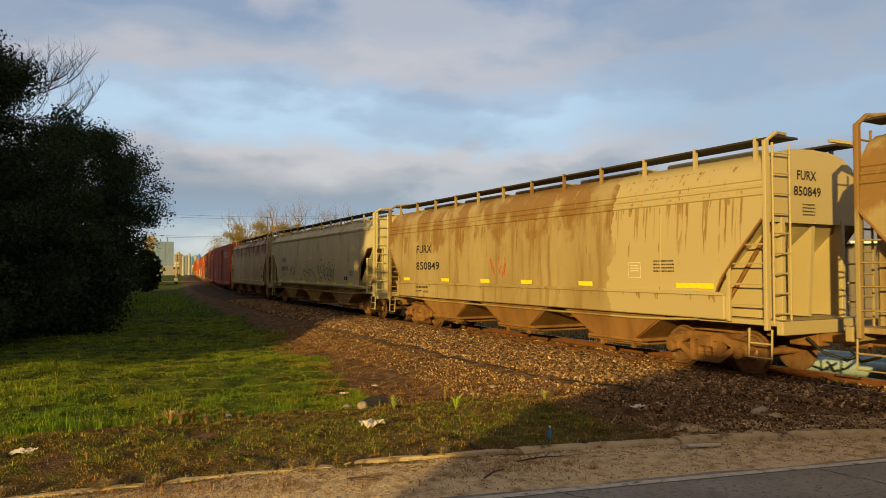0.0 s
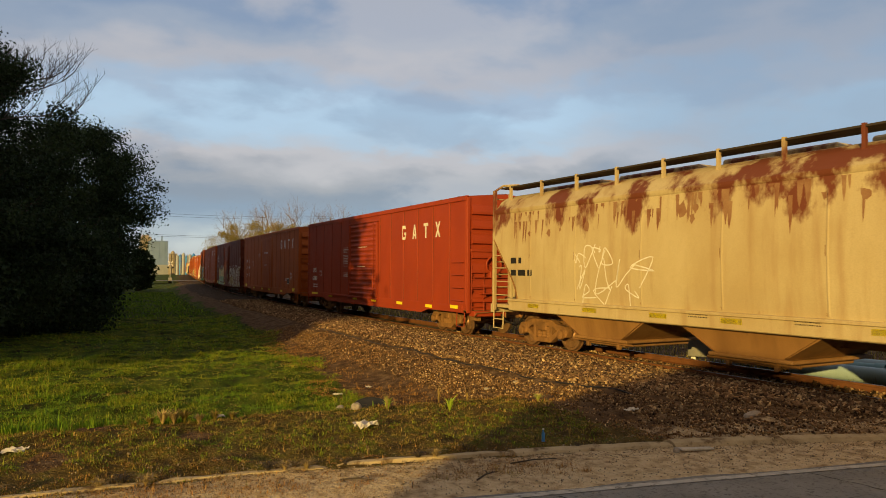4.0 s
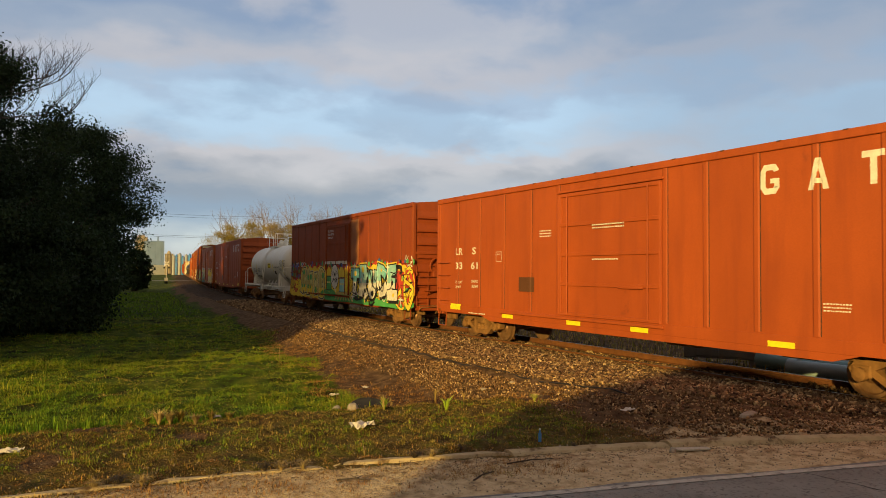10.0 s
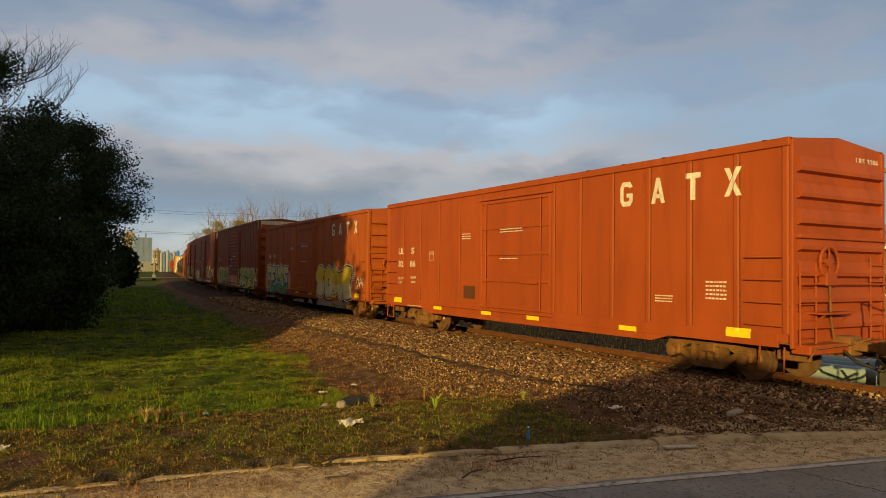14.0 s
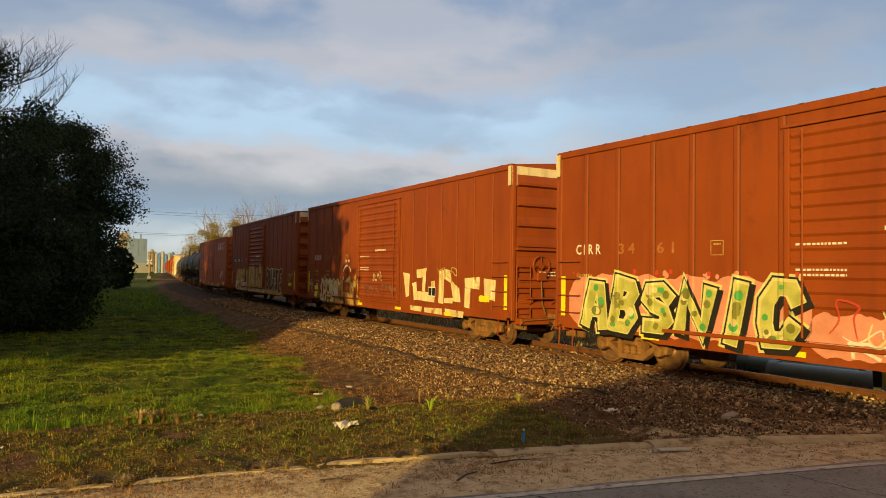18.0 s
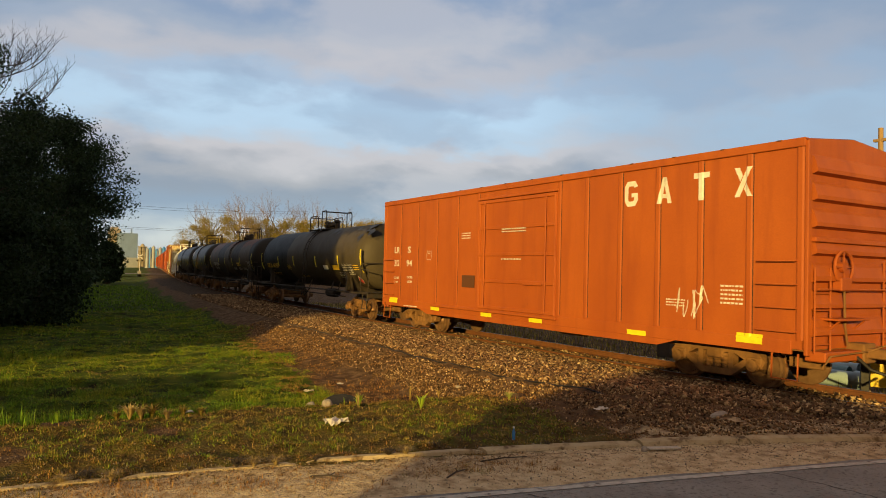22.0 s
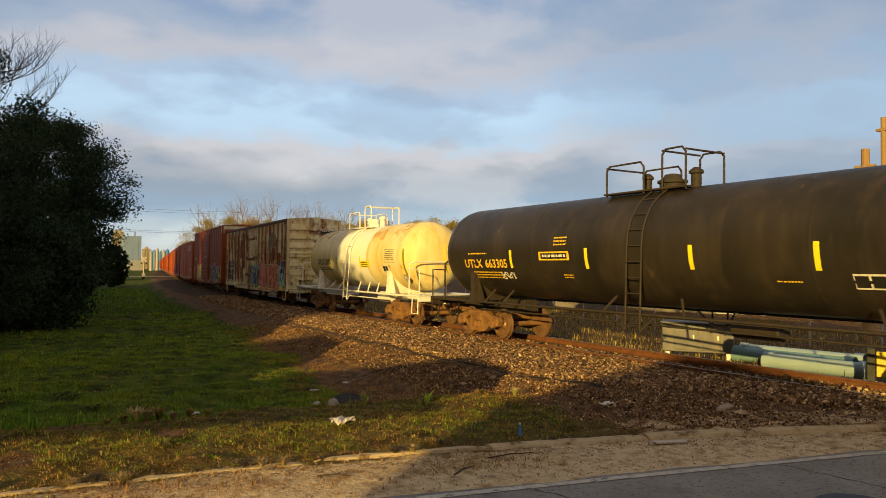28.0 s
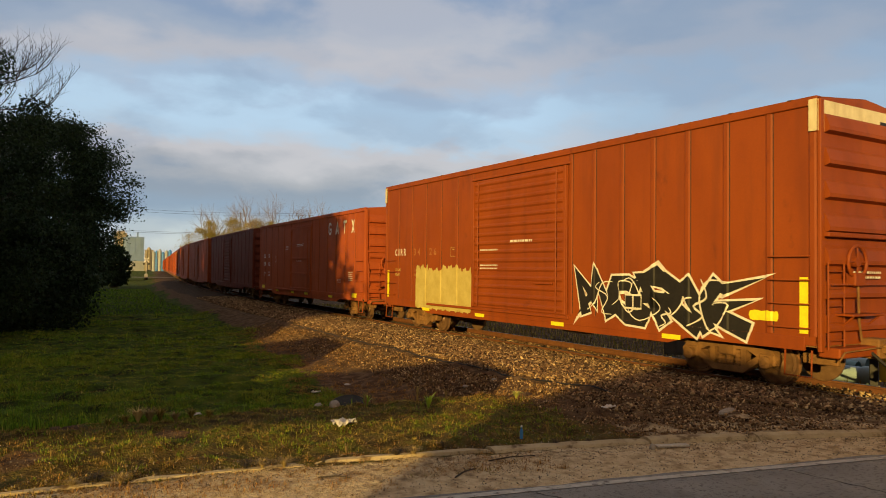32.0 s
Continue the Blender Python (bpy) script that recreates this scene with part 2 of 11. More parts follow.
# ---- mesh building ----
class Build:
    """Collects boxes, tubes, extruded outlines and turned shapes into one mesh."""

    def __init__(self):
        self.v, self.f = [], []

    def add(self, verts, faces):
        n = len(self.v)
        self.v += [tuple(p) for p in verts]
        self.f += [tuple(i + n for i in f) for f in faces]
        return self

    def box(self, x0, x1, y0, y1, z0, z1, bev=0.0):
        x0, x1, y0, y1, z0, z1 = min(x0, x1), max(x0, x1), min(y0, y1), max(y0, y1), min(z0, z1), max(z0, z1)
        if not bev:
            return self.add([(x, y, z) for x in (x0, x1) for y in (y0, y1) for z in (z0, z1)],
                            [(0, 1, 3, 2), (4, 6, 7, 5), (0, 4, 5, 1), (2, 3, 7, 6), (0, 2, 6, 4), (1, 5, 7, 3)])
        b = min(bev, (x1 - x0) * 0.45, (y1 - y0) * 0.45, (z1 - z0) * 0.45)
        lo, hi = (x0, y0, z0), (x1, y1, z1)
        verts, at = [], {}
        for c in range(8):
            s = ((c >> 2) & 1, (c >> 1) & 1, c & 1)
            for ax in range(3):
                p = [(hi[k] if s[k] else lo[k]) + (0 if k == ax else (-b if s[k] else b)) for k in range(3)]
                at[c, ax] = len(verts)
                verts.append(p)
        faces = []
        bit = (4, 2, 1)
        for ax in range(3):
            o = [k for k in range(3) if k != ax]
            for sgn in (0, 1):
                base = bit[ax] if sgn else 0
                q = [at[base, ax], at[base + bit[o[0]], ax], at[base + bit[o[0]] + bit[o[1]], ax], at[base + bit[o[1]], ax]]
                if (ax == 1) == bool(sgn):
                    q.reverse()
                faces.append(tuple(q))
        for ax in range(3):
            o = [k for k in range(3) if k != ax]
            for s0 in (0, 1):
                for s1 in (0, 1):
                    c0 = (bit[o[0]] if s0 else 0) + (bit[o[1]] if s1 else 0)
                    c1 = c0 + bit[ax]
                    q = [at[c0, o[0]], at[c1, o[0]], at[c1, o[1]], at[c0, o[1]]]
                    faces.append(tuple(q))
        for c in range(8):
            faces.append((at[c, 0], at[c, 1], at[c, 2]))
        return self.add(verts, faces)

    def prism(self, outline, lo, hi, axis="y"):
        """An outline in the other two axes (in the order x, y, z), drawn out along axis."""
        def at(p, k):
            return {"x": (k, p[0], p[1]), "y": (p[0], k, p[1]), "z": (p[0], p[1], k)}[axis]
        n = len(outline)
        return self.add([at(p, lo) for p in outline] + [at(p, hi) for p in outline],
                        [tuple(range(n)), tuple(range(2 * n - 1, n - 1, -1))] + [(i, (i + 1) % n, n + (i + 1) % n, n + i) for i in range(n)])

    def tube(self, pts, r, n=6, caps=True):
        pts = [Vector(p) for p in pts]
        verts, faces = [], []
        side = None
        for i, p in enumerate(pts):
            d = ((pts[min(i + 1, len(pts) - 1)] - p).normalized() + (p - pts[max(i - 1, 0)]).normalized()).normalized()
            if side is None or abs(side.dot(d)) > 0.95:
                side = d.orthogonal().normalized()
            side = (side - d * side.dot(d)).normalized()
            other = d.cross(side)
            rr = r[i] if isinstance(r, (list, tuple)) else r
            verts += [p + (side * math.cos(2 * math.pi * k / n) + other * math.sin(2 * math.pi * k / n)) * rr for k in range(n)]
        for i in range(len(pts) - 1):
            for k in range(n):
                faces.append((i * n + k, i * n + (k + 1) % n, (i + 1) * n + (k + 1) % n, (i + 1) * n + k))
        if caps:
            faces += [tuple(range(n - 1, -1, -1)), tuple(range((len(pts) - 1) * n, len(pts) * n))]
        return self.add(verts, faces)

    def lathe(self, profile, n=24, axis="y", centre=(0, 0, 0)):
        """profile: (place along the axis, radius) pairs."""
        verts, faces = [], []
        for a, r in profile:
            for k in range(n):
                c, s = r * math.cos(2 * math.pi * k / n), r * math.sin(2 * math.pi * k / n)
                p = {"x": (a, c, s), "y": (s, a, c), "z": (c, s, a)}[axis]
                verts.append((p[0] + centre[0], p[1] + centre[1], p[2] + centre[2]))
        for i in range(len(profile) - 1):
            for k in range(n):
                faces.append((i * n + k, i * n + (k + 1) % n, (i + 1) * n + (k + 1) % n, (i + 1) * n + k))
        faces += [tuple(range(n)), tuple(range((len(profile) - 1) * n, len(profile) * n))]
        return self.add(verts, faces)

    def mesh(self, name, material, smooth=False):
        me = bpy.data.meshes.new(name)
        me.from_pydata(self.v, [], self.f)
        bm = bmesh.new()
        bm.from_mesh(me)
        bmesh.ops.recalc_face_normals(bm, faces=bm.faces)
        bm.to_mesh(me)
        bm.free()
        for m in (material if isinstance(material, (list, tuple)) else [material]):
            me.materials.append(m)
        if smooth:
            me.shade_smooth()
            me.set_sharp_from_angle(angle=radians(38))
        return me

    def weld(self):
        """Joins corners that meet; faces keep their order."""
        seen, order, back = {}, [], []
        for p in self.v:
            key = (round(p[0], 4), round(p[1], 4), round(p[2], 4))
            if key not in seen:
                seen[key] = len(order)
                order.append(p)
            back.append(seen[key])
        faces = []
        for q in self.f:
            g = tuple(dict.fromkeys(back[i] for i in q))
            if len(g) < 3 or (len(g) < len(q) and len(q) > 4):     # too thin to join: keeps corners of its own
                g = tuple(range(len(order), len(order) + len(q)))
                order += [self.v[i] for i in q]
            faces.append(g)
        self.v, self.f = order, faces
        return self

    def part(self, name, material, parent, label="", smooth=False):
        return link(name, self.mesh(name, material, smooth), parent, label)


def link(name, me, parent, label="", at=None):
    ob = new(name, me)
    ob.parent = parent
    if at is not None:
        ob.matrix_basis = at
    return tagged(ob, label)


def thing(name, label, category, group="", kind=""):
    """An empty at a thing's base that carries its parts."""
    return tagged(new(name), label, category, group, kind)


def plain(name, verts, faces, material, smooth=False, parent=None):
    """A large mesh straight from its numbers."""
    me = bpy.data.meshes.new(name)
    me.from_pydata(verts, [], faces)
    for m in (material if isinstance(material, (list, tuple)) else [material]):
        me.materials.append(m)
    if smooth:
        me.shade_smooth()
    ob = new(name, me)
    ob.parent = parent
    return ob


def flat_words(text, size, width=None):
    """Vertices and faces of a line of writing, from (0, 0) to the right."""
    cu = bpy.data.curves.new("words", "FONT")
    cu.body, cu.size, cu.resolution_u, cu.offset = text, size, 2, size * 0.018
    ob = bpy.data.objects.new("words", cu)
    me = bpy.data.meshes.new_from_object(ob)
    v = [tuple(p.co[:2]) for p in me.vertices]
    f = [tuple(p.vertices) for p in me.polygons]
    bpy.data.objects.remove(ob)
    bpy.data.meshes.remove(me)
    bpy.data.curves.remove(cu)
    if width:
        w = max(p[0] for p in v)
        v = [(x * width / w, y) for x, y in v]
    return v, f


def cut(poly, axis, c):
    """The parts of a convex outline below and above c on one axis."""
    low, high = [], []
    n = len(poly)
    for i in range(n):
        p, q = poly[i], poly[(i + 1) % n]
        (low if p[axis] <= c else high).append(p)
        if p[axis] == c:
            high.append(p)
        if (p[axis] - c) * (q[axis] - c) < 0:
            t = (c - p[axis]) / (q[axis] - p[axis])
            m = (p[0] + (q[0] - p[0]) * t, p[1] + (q[1] - p[1]) * t)
            low.append(m)
            high.append(m)
    return [r for r in (low, high) if len(r) > 2]


class Side:
    """The face of a wagon that the camera sees: flat at y, or a drum of radius r about the height zc. Paint follows its posts, sill and door."""

    def __init__(self, y, r=None, zc=0.0, end=False, lean=None):
        self.y, self.r, self.zc, self.end, self.lean = y, r, zc, end, lean
        self.posts, self.sill, self.door, self.rise = [], None, None, 0.05

    def at(self, x, z, off):
        if self.end:                       # the end wall that faces -x: x counts across, towards the far side
            return (self.y - off, -x, z)
        if self.lean:
            return (x, self.lean(z) + off, z)
        if self.r:
            a = (z - self.zc) / self.r
            return (x, (self.r + off) * math.cos(a), self.zc + (self.r + off) * math.sin(a))
        return (x, self.y + off, z)

    def lay(self, b, poly, off):
        """Adds one convex outline to the build b, bent over what stands proud of the wall."""
        if not self.posts:
            b.add([self.at(p[0], p[1], off) for p in poly], [tuple(range(len(poly)))])
            return
        pieces = [poly]
        cuts = [(0, c + d) for c in self.posts for d in (-0.075, -0.04, 0.04, 0.075)] + [(1, 0.66), (1, self.sill[0])] + [(0, self.door[0]), (0, self.door[1])]
        for axis_, c in cuts:
            out = []
            for q in pieces:
                k = [p[axis_] for p in q]
                out += cut(q, axis_, c) if min(k) < c - 1e-6 and max(k) > c + 1e-6 else [q]
            pieces = out
        for q in pieces:
            mx, mz = sum(p[0] for p in q) / len(q), sum(p[1] for p in q) / len(q)
            if mz < 0.66:
                continue
            if mz < self.sill[0]:
                lift = [self.sill[1]] * len(q)
            elif self.door[0] < mx < self.door[1]:
                lift = [self.door[2]] * len(q)
            else:
                near = [c for c in self.posts if abs(c - mx) < 0.076]
                lift = [self.rise * max(0.0, min(1.0, (0.075 - abs(p[0] - near[0])) / 0.035)) if near else 0.0 for p in q]
            b.add([self.at(p[0], p[1], off + l) for p, l in zip(q, lift)], [tuple(range(len(q)))])

    def words(self, text, x, z, size, material, parent, width=None, name="lettering", off=0.004, label=""):
        """x, z: the lower left corner as one reads it."""
        v, f = flat_words(text, size, width)
        b = Build()
        s = 1 if self.end else -1
        for q in f:
            self.lay(b, [(x + s * v[i][0], z + v[i][1]) for i in q], off)
        return b.part(name, material, parent, label)

    def patch(self, pts, material, parent, name="marking", off=0.004, label=""):
        """A flat patch of paint or tape with the outline pts in (x, z)."""
        b = Build()
        if len(pts) > 4:
            for tri in geometry.tessellate_polygon([[Vector((p[0], p[1], 0)) for p in pts]]):
                self.lay(b, [pts[i] for i in tri], off)
        else:
            self.lay(b, pts, off)
        return b.weld().part(name, material, parent, label)

    def rect(self, x0, x1, z0, z1, material, parent, name="marking", off=0.004, label="", n=1):
        b = Build()
        for i in range(n):
            za, zb = z0 + (z1 - z0) * i / n, z0 + (z1 - z0) * (i + 1) / n
            self.lay(b, [(x0, za), (x1, za), (x1, zb), (x0, zb)], off)
        return b.weld().part(name, material, parent, label)

    def bars(self, x, z, rows, size, material, parent, name="small_lettering", rng=None, width=0.6, off=0.004):
        """Writing too small to read: rows of short bars."""
        rng = rng or random.Random(round(x * 100) + round(z * 1000))
        b = Build()
        s = 1 if self.end else -1
        for r in range(rows):
            c = 0.0
            top = z - r * size * 1.5
            while c < width:
                w = min(width - c, size * rng.uniform(0.5, 1.5))
                self.lay(b, [(x + s * c, top - size * 0.85), (x + s * (c + w), top - size * 0.85), (x + s * (c + w), top - size * 0.2), (x + s * c, top - size * 0.2)], off)
                c += w + size * 0.4
        return b.part(name, material, parent)

# ---- the track's line ----
BEND_FROM, BEND_TO, RADIUS, SIDE_X = -5.8, 102.0, 592.9, 11.8


def track(u, across=0.0):
    """The place on the track at u metres along it, across metres to the east of its centre line, and the heading there."""
    th = max(0.0, min(u, BEND_TO) - BEND_FROM) / RADIUS
    x, y = SIDE_X + RADIUS * (1 - math.cos(th)), BEND_FROM + RADIUS * math.sin(th)
    rest = u - BEND_FROM if u < BEND_FROM else max(0.0, u - BEND_TO)
    x, y = x + rest * math.sin(th), y + rest * math.cos(th)
    o = 1.6 + across
    return x + o * math.cos(th), y - o * math.sin(th), th


LINE = np.array([track(u) for u in np.arange(-150, 620, 2.0)])


def off_track(x, y):
    """How far east of the track's centre line a place lies."""
    return x - np.interp(y, LINE[:, 1], LINE[:, 0])


def smooth(v):
    v = np.clip(v, 0.0, 1.0)
    return v * v * (3 - 2 * v)


def kerb_y(x):
    return 8.02 - 0.108 * x - 0.0175 * np.maximum(x, 0) ** 2


def line_y(x):
    return 6.62 - 0.225 * x - 0.003 * np.maximum(x, 0) ** 2


def waves(x, y, s, seed):
    r = np.random.RandomState(seed)
    out = 0
    for i in range(7):
        a, k, p = r.uniform(0, 6.28), s * r.uniform(0.5, 2.2), r.uniform(0, 6.28)
        out = out + np.sin((x * np.cos(a) + y * np.sin(a)) * k + p) / 7
    return out


def ground_z(x, y):
    x, y = np.asarray(x, float), np.asarray(y, float)
    lat = off_track(x, y)
    crest = 10.9 - 0.15 * x
    z = -0.10 - 0.62 * smooth((y - crest) / 2.6) * smooth((-lat - 3.2) / 3.0)
    z = z + 0.05 * smooth((y - kerb_y(x)) / 0.9) * smooth((crest - y) / 0.8)
    bank = -0.27 - 0.07 * smooth((1.75 - np.abs(lat)) / 0.35) - 0.68 * smooth((np.abs(lat) - 1.9) / 3.4) + 0.18 * smooth((np.abs(lat) - 4.6) / 2.0)
    near = smooth((8.5 - 0.0 * x - y) / 4.0)          # the bank runs out level towards the road
    bank = bank * (1 - near) + near * -0.20
    z = np.where(np.abs(lat) < 7, np.maximum(z, bank), z)
    z = np.where(lat > 4.0, -0.45 + 0.25 * smooth((9 - y) / 6.0), z)
    east = smooth((lat - 1.6) / 2.6)
    z = np.where((lat > 0) & (lat < 4.2), -0.27 * (1 - east) + (-0.45 + 0.25 * smooth((9 - y) / 6.0)) * east, z)
    rough = 0.05 * smooth((y - kerb_y(x)) / 1.0) * smooth((np.abs(lat) - 1.5) / 1.0)
    off_road = smooth((y - line_y(x) - 0.3) / 0.5) * smooth((np.abs(lat) - 3.0) / 1.0)
    clods = 0.075 * waves(x, y, 8.0, 41) + 0.045 * waves(x, y, 14.0, 42)
    calm = np.where(y < kerb_y(x), 0.2, 1.0) * np.where(y > 13.5, 0.7, 1.0)
    return z + rough * (waves(x, y, 1.1, 3) + 0.8 * waves(x, y, 3.1, 5)) + off_road * calm * clods + 0.10 * smooth((y - crest - 1.0) / 2.0) * smooth((-lat - 6.0) / 1.5) * waves(x, y, 3.6, 43)


# ---- ground: one sheet ----
def axis(pieces):
    out = []
    for lo, hi, step in pieces:
        out += list(np.arange(lo, hi, step))
    return np.array(out + [pieces[-1][1]])


GX = axis([(-1500, -300, 200), (-300, -60, 24), (-60, -12, 4), (-12, -3, 0.5), (-3, 11, 0.125), (11, 20, 0.25), (20, 60, 2), (60, 300, 24), (300, 1500, 200)])
GY = axis([(-1200, -300, 150), (-300, -40, 26), (-40, 4, 2), (4, 13.5, 0.125), (13.5, 42, 0.25), (42, 160, 2), (160, 400, 20), (400, 2400, 250)])
XX, YY = np.meshgrid(GX, GY)
ZZ = ground_z(XX, YY)
verts = np.c_[XX.ravel(), YY.ravel(), ZZ.ravel()]
nx, ny = len(GX), len(GY)
idx = np.arange(nx * ny).reshape(ny, nx)
quads = np.c_[idx[:-1, :-1].ravel(), idx[:-1, 1:].ravel(), idx[1:, 1:].ravel(), idx[1:, :-1].ravel()]


def weed_edge(y):
    """Where the earth bank beside the stone bed gives way to turf."""
    return np.interp(y, [8.0, 9.7, 10.7, 12.5, 16.0, 20.6, 30.0, 50.0], [-5.6, -6.3, -7.2, -8.3, -7.5, -6.7, -5.8, -5.2])


def bed_edge(y):
    """How far the coarse stones reach to the west of the track's centre."""
    return np.interp(y, [5.4, 7.4, 9.9, 12.0], [1.7, 2.9, 3.75, 4.1])


def ground_kinds(x, y):
    """How much of a place is stone bed, bare earth or sand; the rest is turf."""
    lat = off_track(x, y)
    stone = smooth((bed_edge(y) + 0.3 * waves(x, y, 1.3, 8) - np.abs(lat)) / 0.6)
    earth = smooth((lat - weed_edge(y) + 0.8 * waves(x, y, 0.9, 12)) / 0.9)
    earth = np.maximum(earth, smooth((x - 6.9 + 0.7 * waves(x, y, 1.1, 2)) / 1.2) * smooth((10.5 - y) / 2))
    for sx, sy, sr in BARE:
        earth = np.maximum(earth, smooth(1.6 - np.hypot((x - sx) * 1.0, (y - sy) * 0.6) / sr + 0.5 * waves(x, y, 3.0, 14)))
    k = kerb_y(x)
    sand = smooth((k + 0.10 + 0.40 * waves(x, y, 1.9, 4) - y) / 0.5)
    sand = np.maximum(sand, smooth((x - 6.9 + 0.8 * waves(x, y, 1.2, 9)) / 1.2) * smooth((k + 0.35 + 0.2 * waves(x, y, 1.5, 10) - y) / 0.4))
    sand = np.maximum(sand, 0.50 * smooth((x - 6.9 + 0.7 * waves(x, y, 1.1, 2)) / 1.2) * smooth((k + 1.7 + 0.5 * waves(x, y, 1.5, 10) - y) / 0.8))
    dry = smooth((11.4 - 0.12 * x + 0.5 * waves(x, y, 1.1, 6) - y) / 0.7)
    return stone, earth, sand, dry


# trodden bare spots in the turf
BARE = [(0.9, 10.8, 0.22), (2.0, 9.6, 0.18), (0.3, 9.1, 0.2)]


def ground_material():
    m = bpy.data.materials.new("turf_earth_and_stone_bed")
    m.use_nodes = True
    nt = m.node_tree
    b = nt.nodes["Principled BSDF"]
    geo = nt.nodes.new("ShaderNodeNewGeometry")

    def tex(s, d=6.0):
        n = nt.nodes.new("ShaderNodeTexNoise")
        n.inputs["Scale"].default_value, n.inputs["Detail"].default_value = s, d
        nt.links.new(geo.outputs["Position"], n.inputs["Vector"])
        return n.outputs[0]

    def tone(v, stops):
        r = nt.nodes.new("ShaderNodeValToRGB")
        while len(r.color_ramp.elements) < len(stops):
            r.color_ramp.elements.new(0.5)
        for e, (p, c) in zip(r.color_ramp.elements, stops):
            e.position, e.color = p, (*c, 1)
        nt.links.new(v, r.inputs[0])
        return r.outputs[0]

    def mix(f, p, q):
        x = nt.nodes.new("ShaderNodeMix")
        x.data_type = "RGBA"
        nt.links.new(f, x.inputs[0])
        nt.links.new(p, x.inputs[6])
        nt.links.new(q, x.inputs[7])
        return x.outputs[2]

    def kind(name):
        n = nt.nodes.new("ShaderNodeAttribute")
        n.attribute_name = name
        mm = nt.nodes.new("ShaderNodeMath")
        mm.operation = "ADD"
        nt.links.new(n.outputs["Fac"], mm.inputs[0])
        k = nt.nodes.new("ShaderNodeMapRange")
        k.inputs["From Min"].default_value, k.inputs["From Max"].default_value = 0.3, 0.7
        k.inputs["To Min"].default_value, k.inputs["To Max"].default_value = -0.22, 0.22
        nt.links.new(tex(5.0), k.inputs[0])
        nt.links.new(k.outputs[0], mm.inputs[1])
        r = nt.nodes.new("ShaderNodeMapRange")
        r.inputs["From Min"].default_value, r.inputs["From Max"].default_value = 0.35, 0.65
        nt.links.new(mm.outputs[0], r.inputs[0])
        return r.outputs[0]

    turf = tone(tex(1.6), [(0.34, (0.022, 0.020, 0.008)), (0.48, (0.050, 0.082, 0.009)), (0.66, (0.11, 0.13, 0.016))])
    dry = tone(tex(3.0), [(0.3, (0.045, 0.033, 0.013)), (0.5, (0.119, 0.085, 0.030)), (0.68, (0.106, 0.112, 0.025))])
    earth = tone(tex(4.0), [(0.3, (0.067, 0.039, 0.023)), (0.5, (0.132, 0.081, 0.046)), (0.7, (0.218, 0.144, 0.083))])
    stone = tone(tex(26.0), [(0.32, (0.022, 0.016, 0.012)), (0.5, (0.066, 0.045, 0.031)), (0.68, (0.14, 0.098, 0.066))])
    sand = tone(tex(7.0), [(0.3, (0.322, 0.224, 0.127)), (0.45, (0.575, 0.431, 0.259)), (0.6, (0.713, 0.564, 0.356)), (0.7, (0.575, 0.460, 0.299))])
    col = mix(kind("dry"), turf, dry)
    col = mix(kind("earth"), col, earth)
    col = mix(kind("stone"), col, stone)
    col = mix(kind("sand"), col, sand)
    nt.links.new(col, b.inputs["Base Color"])
    b.inputs["Roughness"].default_value, b.inputs["Specular IOR Level"].default_value = 0.95, 0.1
    bp = nt.nodes.new("ShaderNodeBump")
    bp.inputs["Strength"].default_value, bp.inputs["Distance"].default_value = 1.0, 0.07
    nt.links.new(tex(24.0, 8.0), bp.inputs["Height"])
    nt.links.new(bp.outputs[0], b.inputs["Normal"])
    return m


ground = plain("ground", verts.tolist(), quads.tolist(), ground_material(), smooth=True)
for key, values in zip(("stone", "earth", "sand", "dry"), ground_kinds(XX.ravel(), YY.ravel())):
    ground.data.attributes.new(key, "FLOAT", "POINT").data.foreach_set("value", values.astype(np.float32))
tagged(ground, "rough green turf, dry verge and earth beside the track", "ground", kind="structure")

# ---- road with its painted edge line ----
ASPHALT = surf("worn_asphalt", (0.28, 0.272, 0.26), (0.215, 0.208, 0.20), 1.4, 0.85, 0.7, grain=140, stain=(0.14, 0.134, 0.128), amount=0.4, stain_scale=0.8, world_space=True, fleck=((0.13, 0.125, 0.12), 0.50, 22.0))
PAINT = surf("worn_road_paint", (0.54, 0.51, 0.46), (0.38, 0.36, 0.32), 9, 0.8, 0.3, stain=(0.12, 0.11, 0.10), amount=0.45, stain_scale=9, world_space=True)


def ribbon(name, y0, y1, lift, material, x0=-60.0, x1=11.0, step=0.5, parent=None):
    xs = np.arange(x0, x1 + 0.01, step)
    v, f = [], []
    rows = 5
    for x in xs:
        for k in range(rows):
            y = y0(x) + (y1(x) - y0(x)) * k / (rows - 1)
            zg = -0.10 if name != "edge_line" else -0.10
            v.append((x, y, zg + lift + 0.0))
    for i in range(len(xs) - 1):
        for k in range(rows - 1):
            a0 = i * rows + k
            f.append((a0, a0 + rows, a0 + rows + 1, a0 + 1))
    return plain(name, v, f, material, parent=parent)


road = tagged(ribbon("road", lambda x: line_y(x) - 7.6, lambda x: line_y(x) + 0.12 + 0.03 * math.sin(x * 2.3) + 0.02 * math.sin(x * 7.1), 0.012, ASPHALT),
              "worn grey asphalt road beside the railway", "road", kind="structure")
tagged(ribbon("edge_line", lambda x: line_y(x) - 0.06, lambda x: line_y(x) + 0.05, 0.018, PAINT, parent=road), "faded white painted edge line")

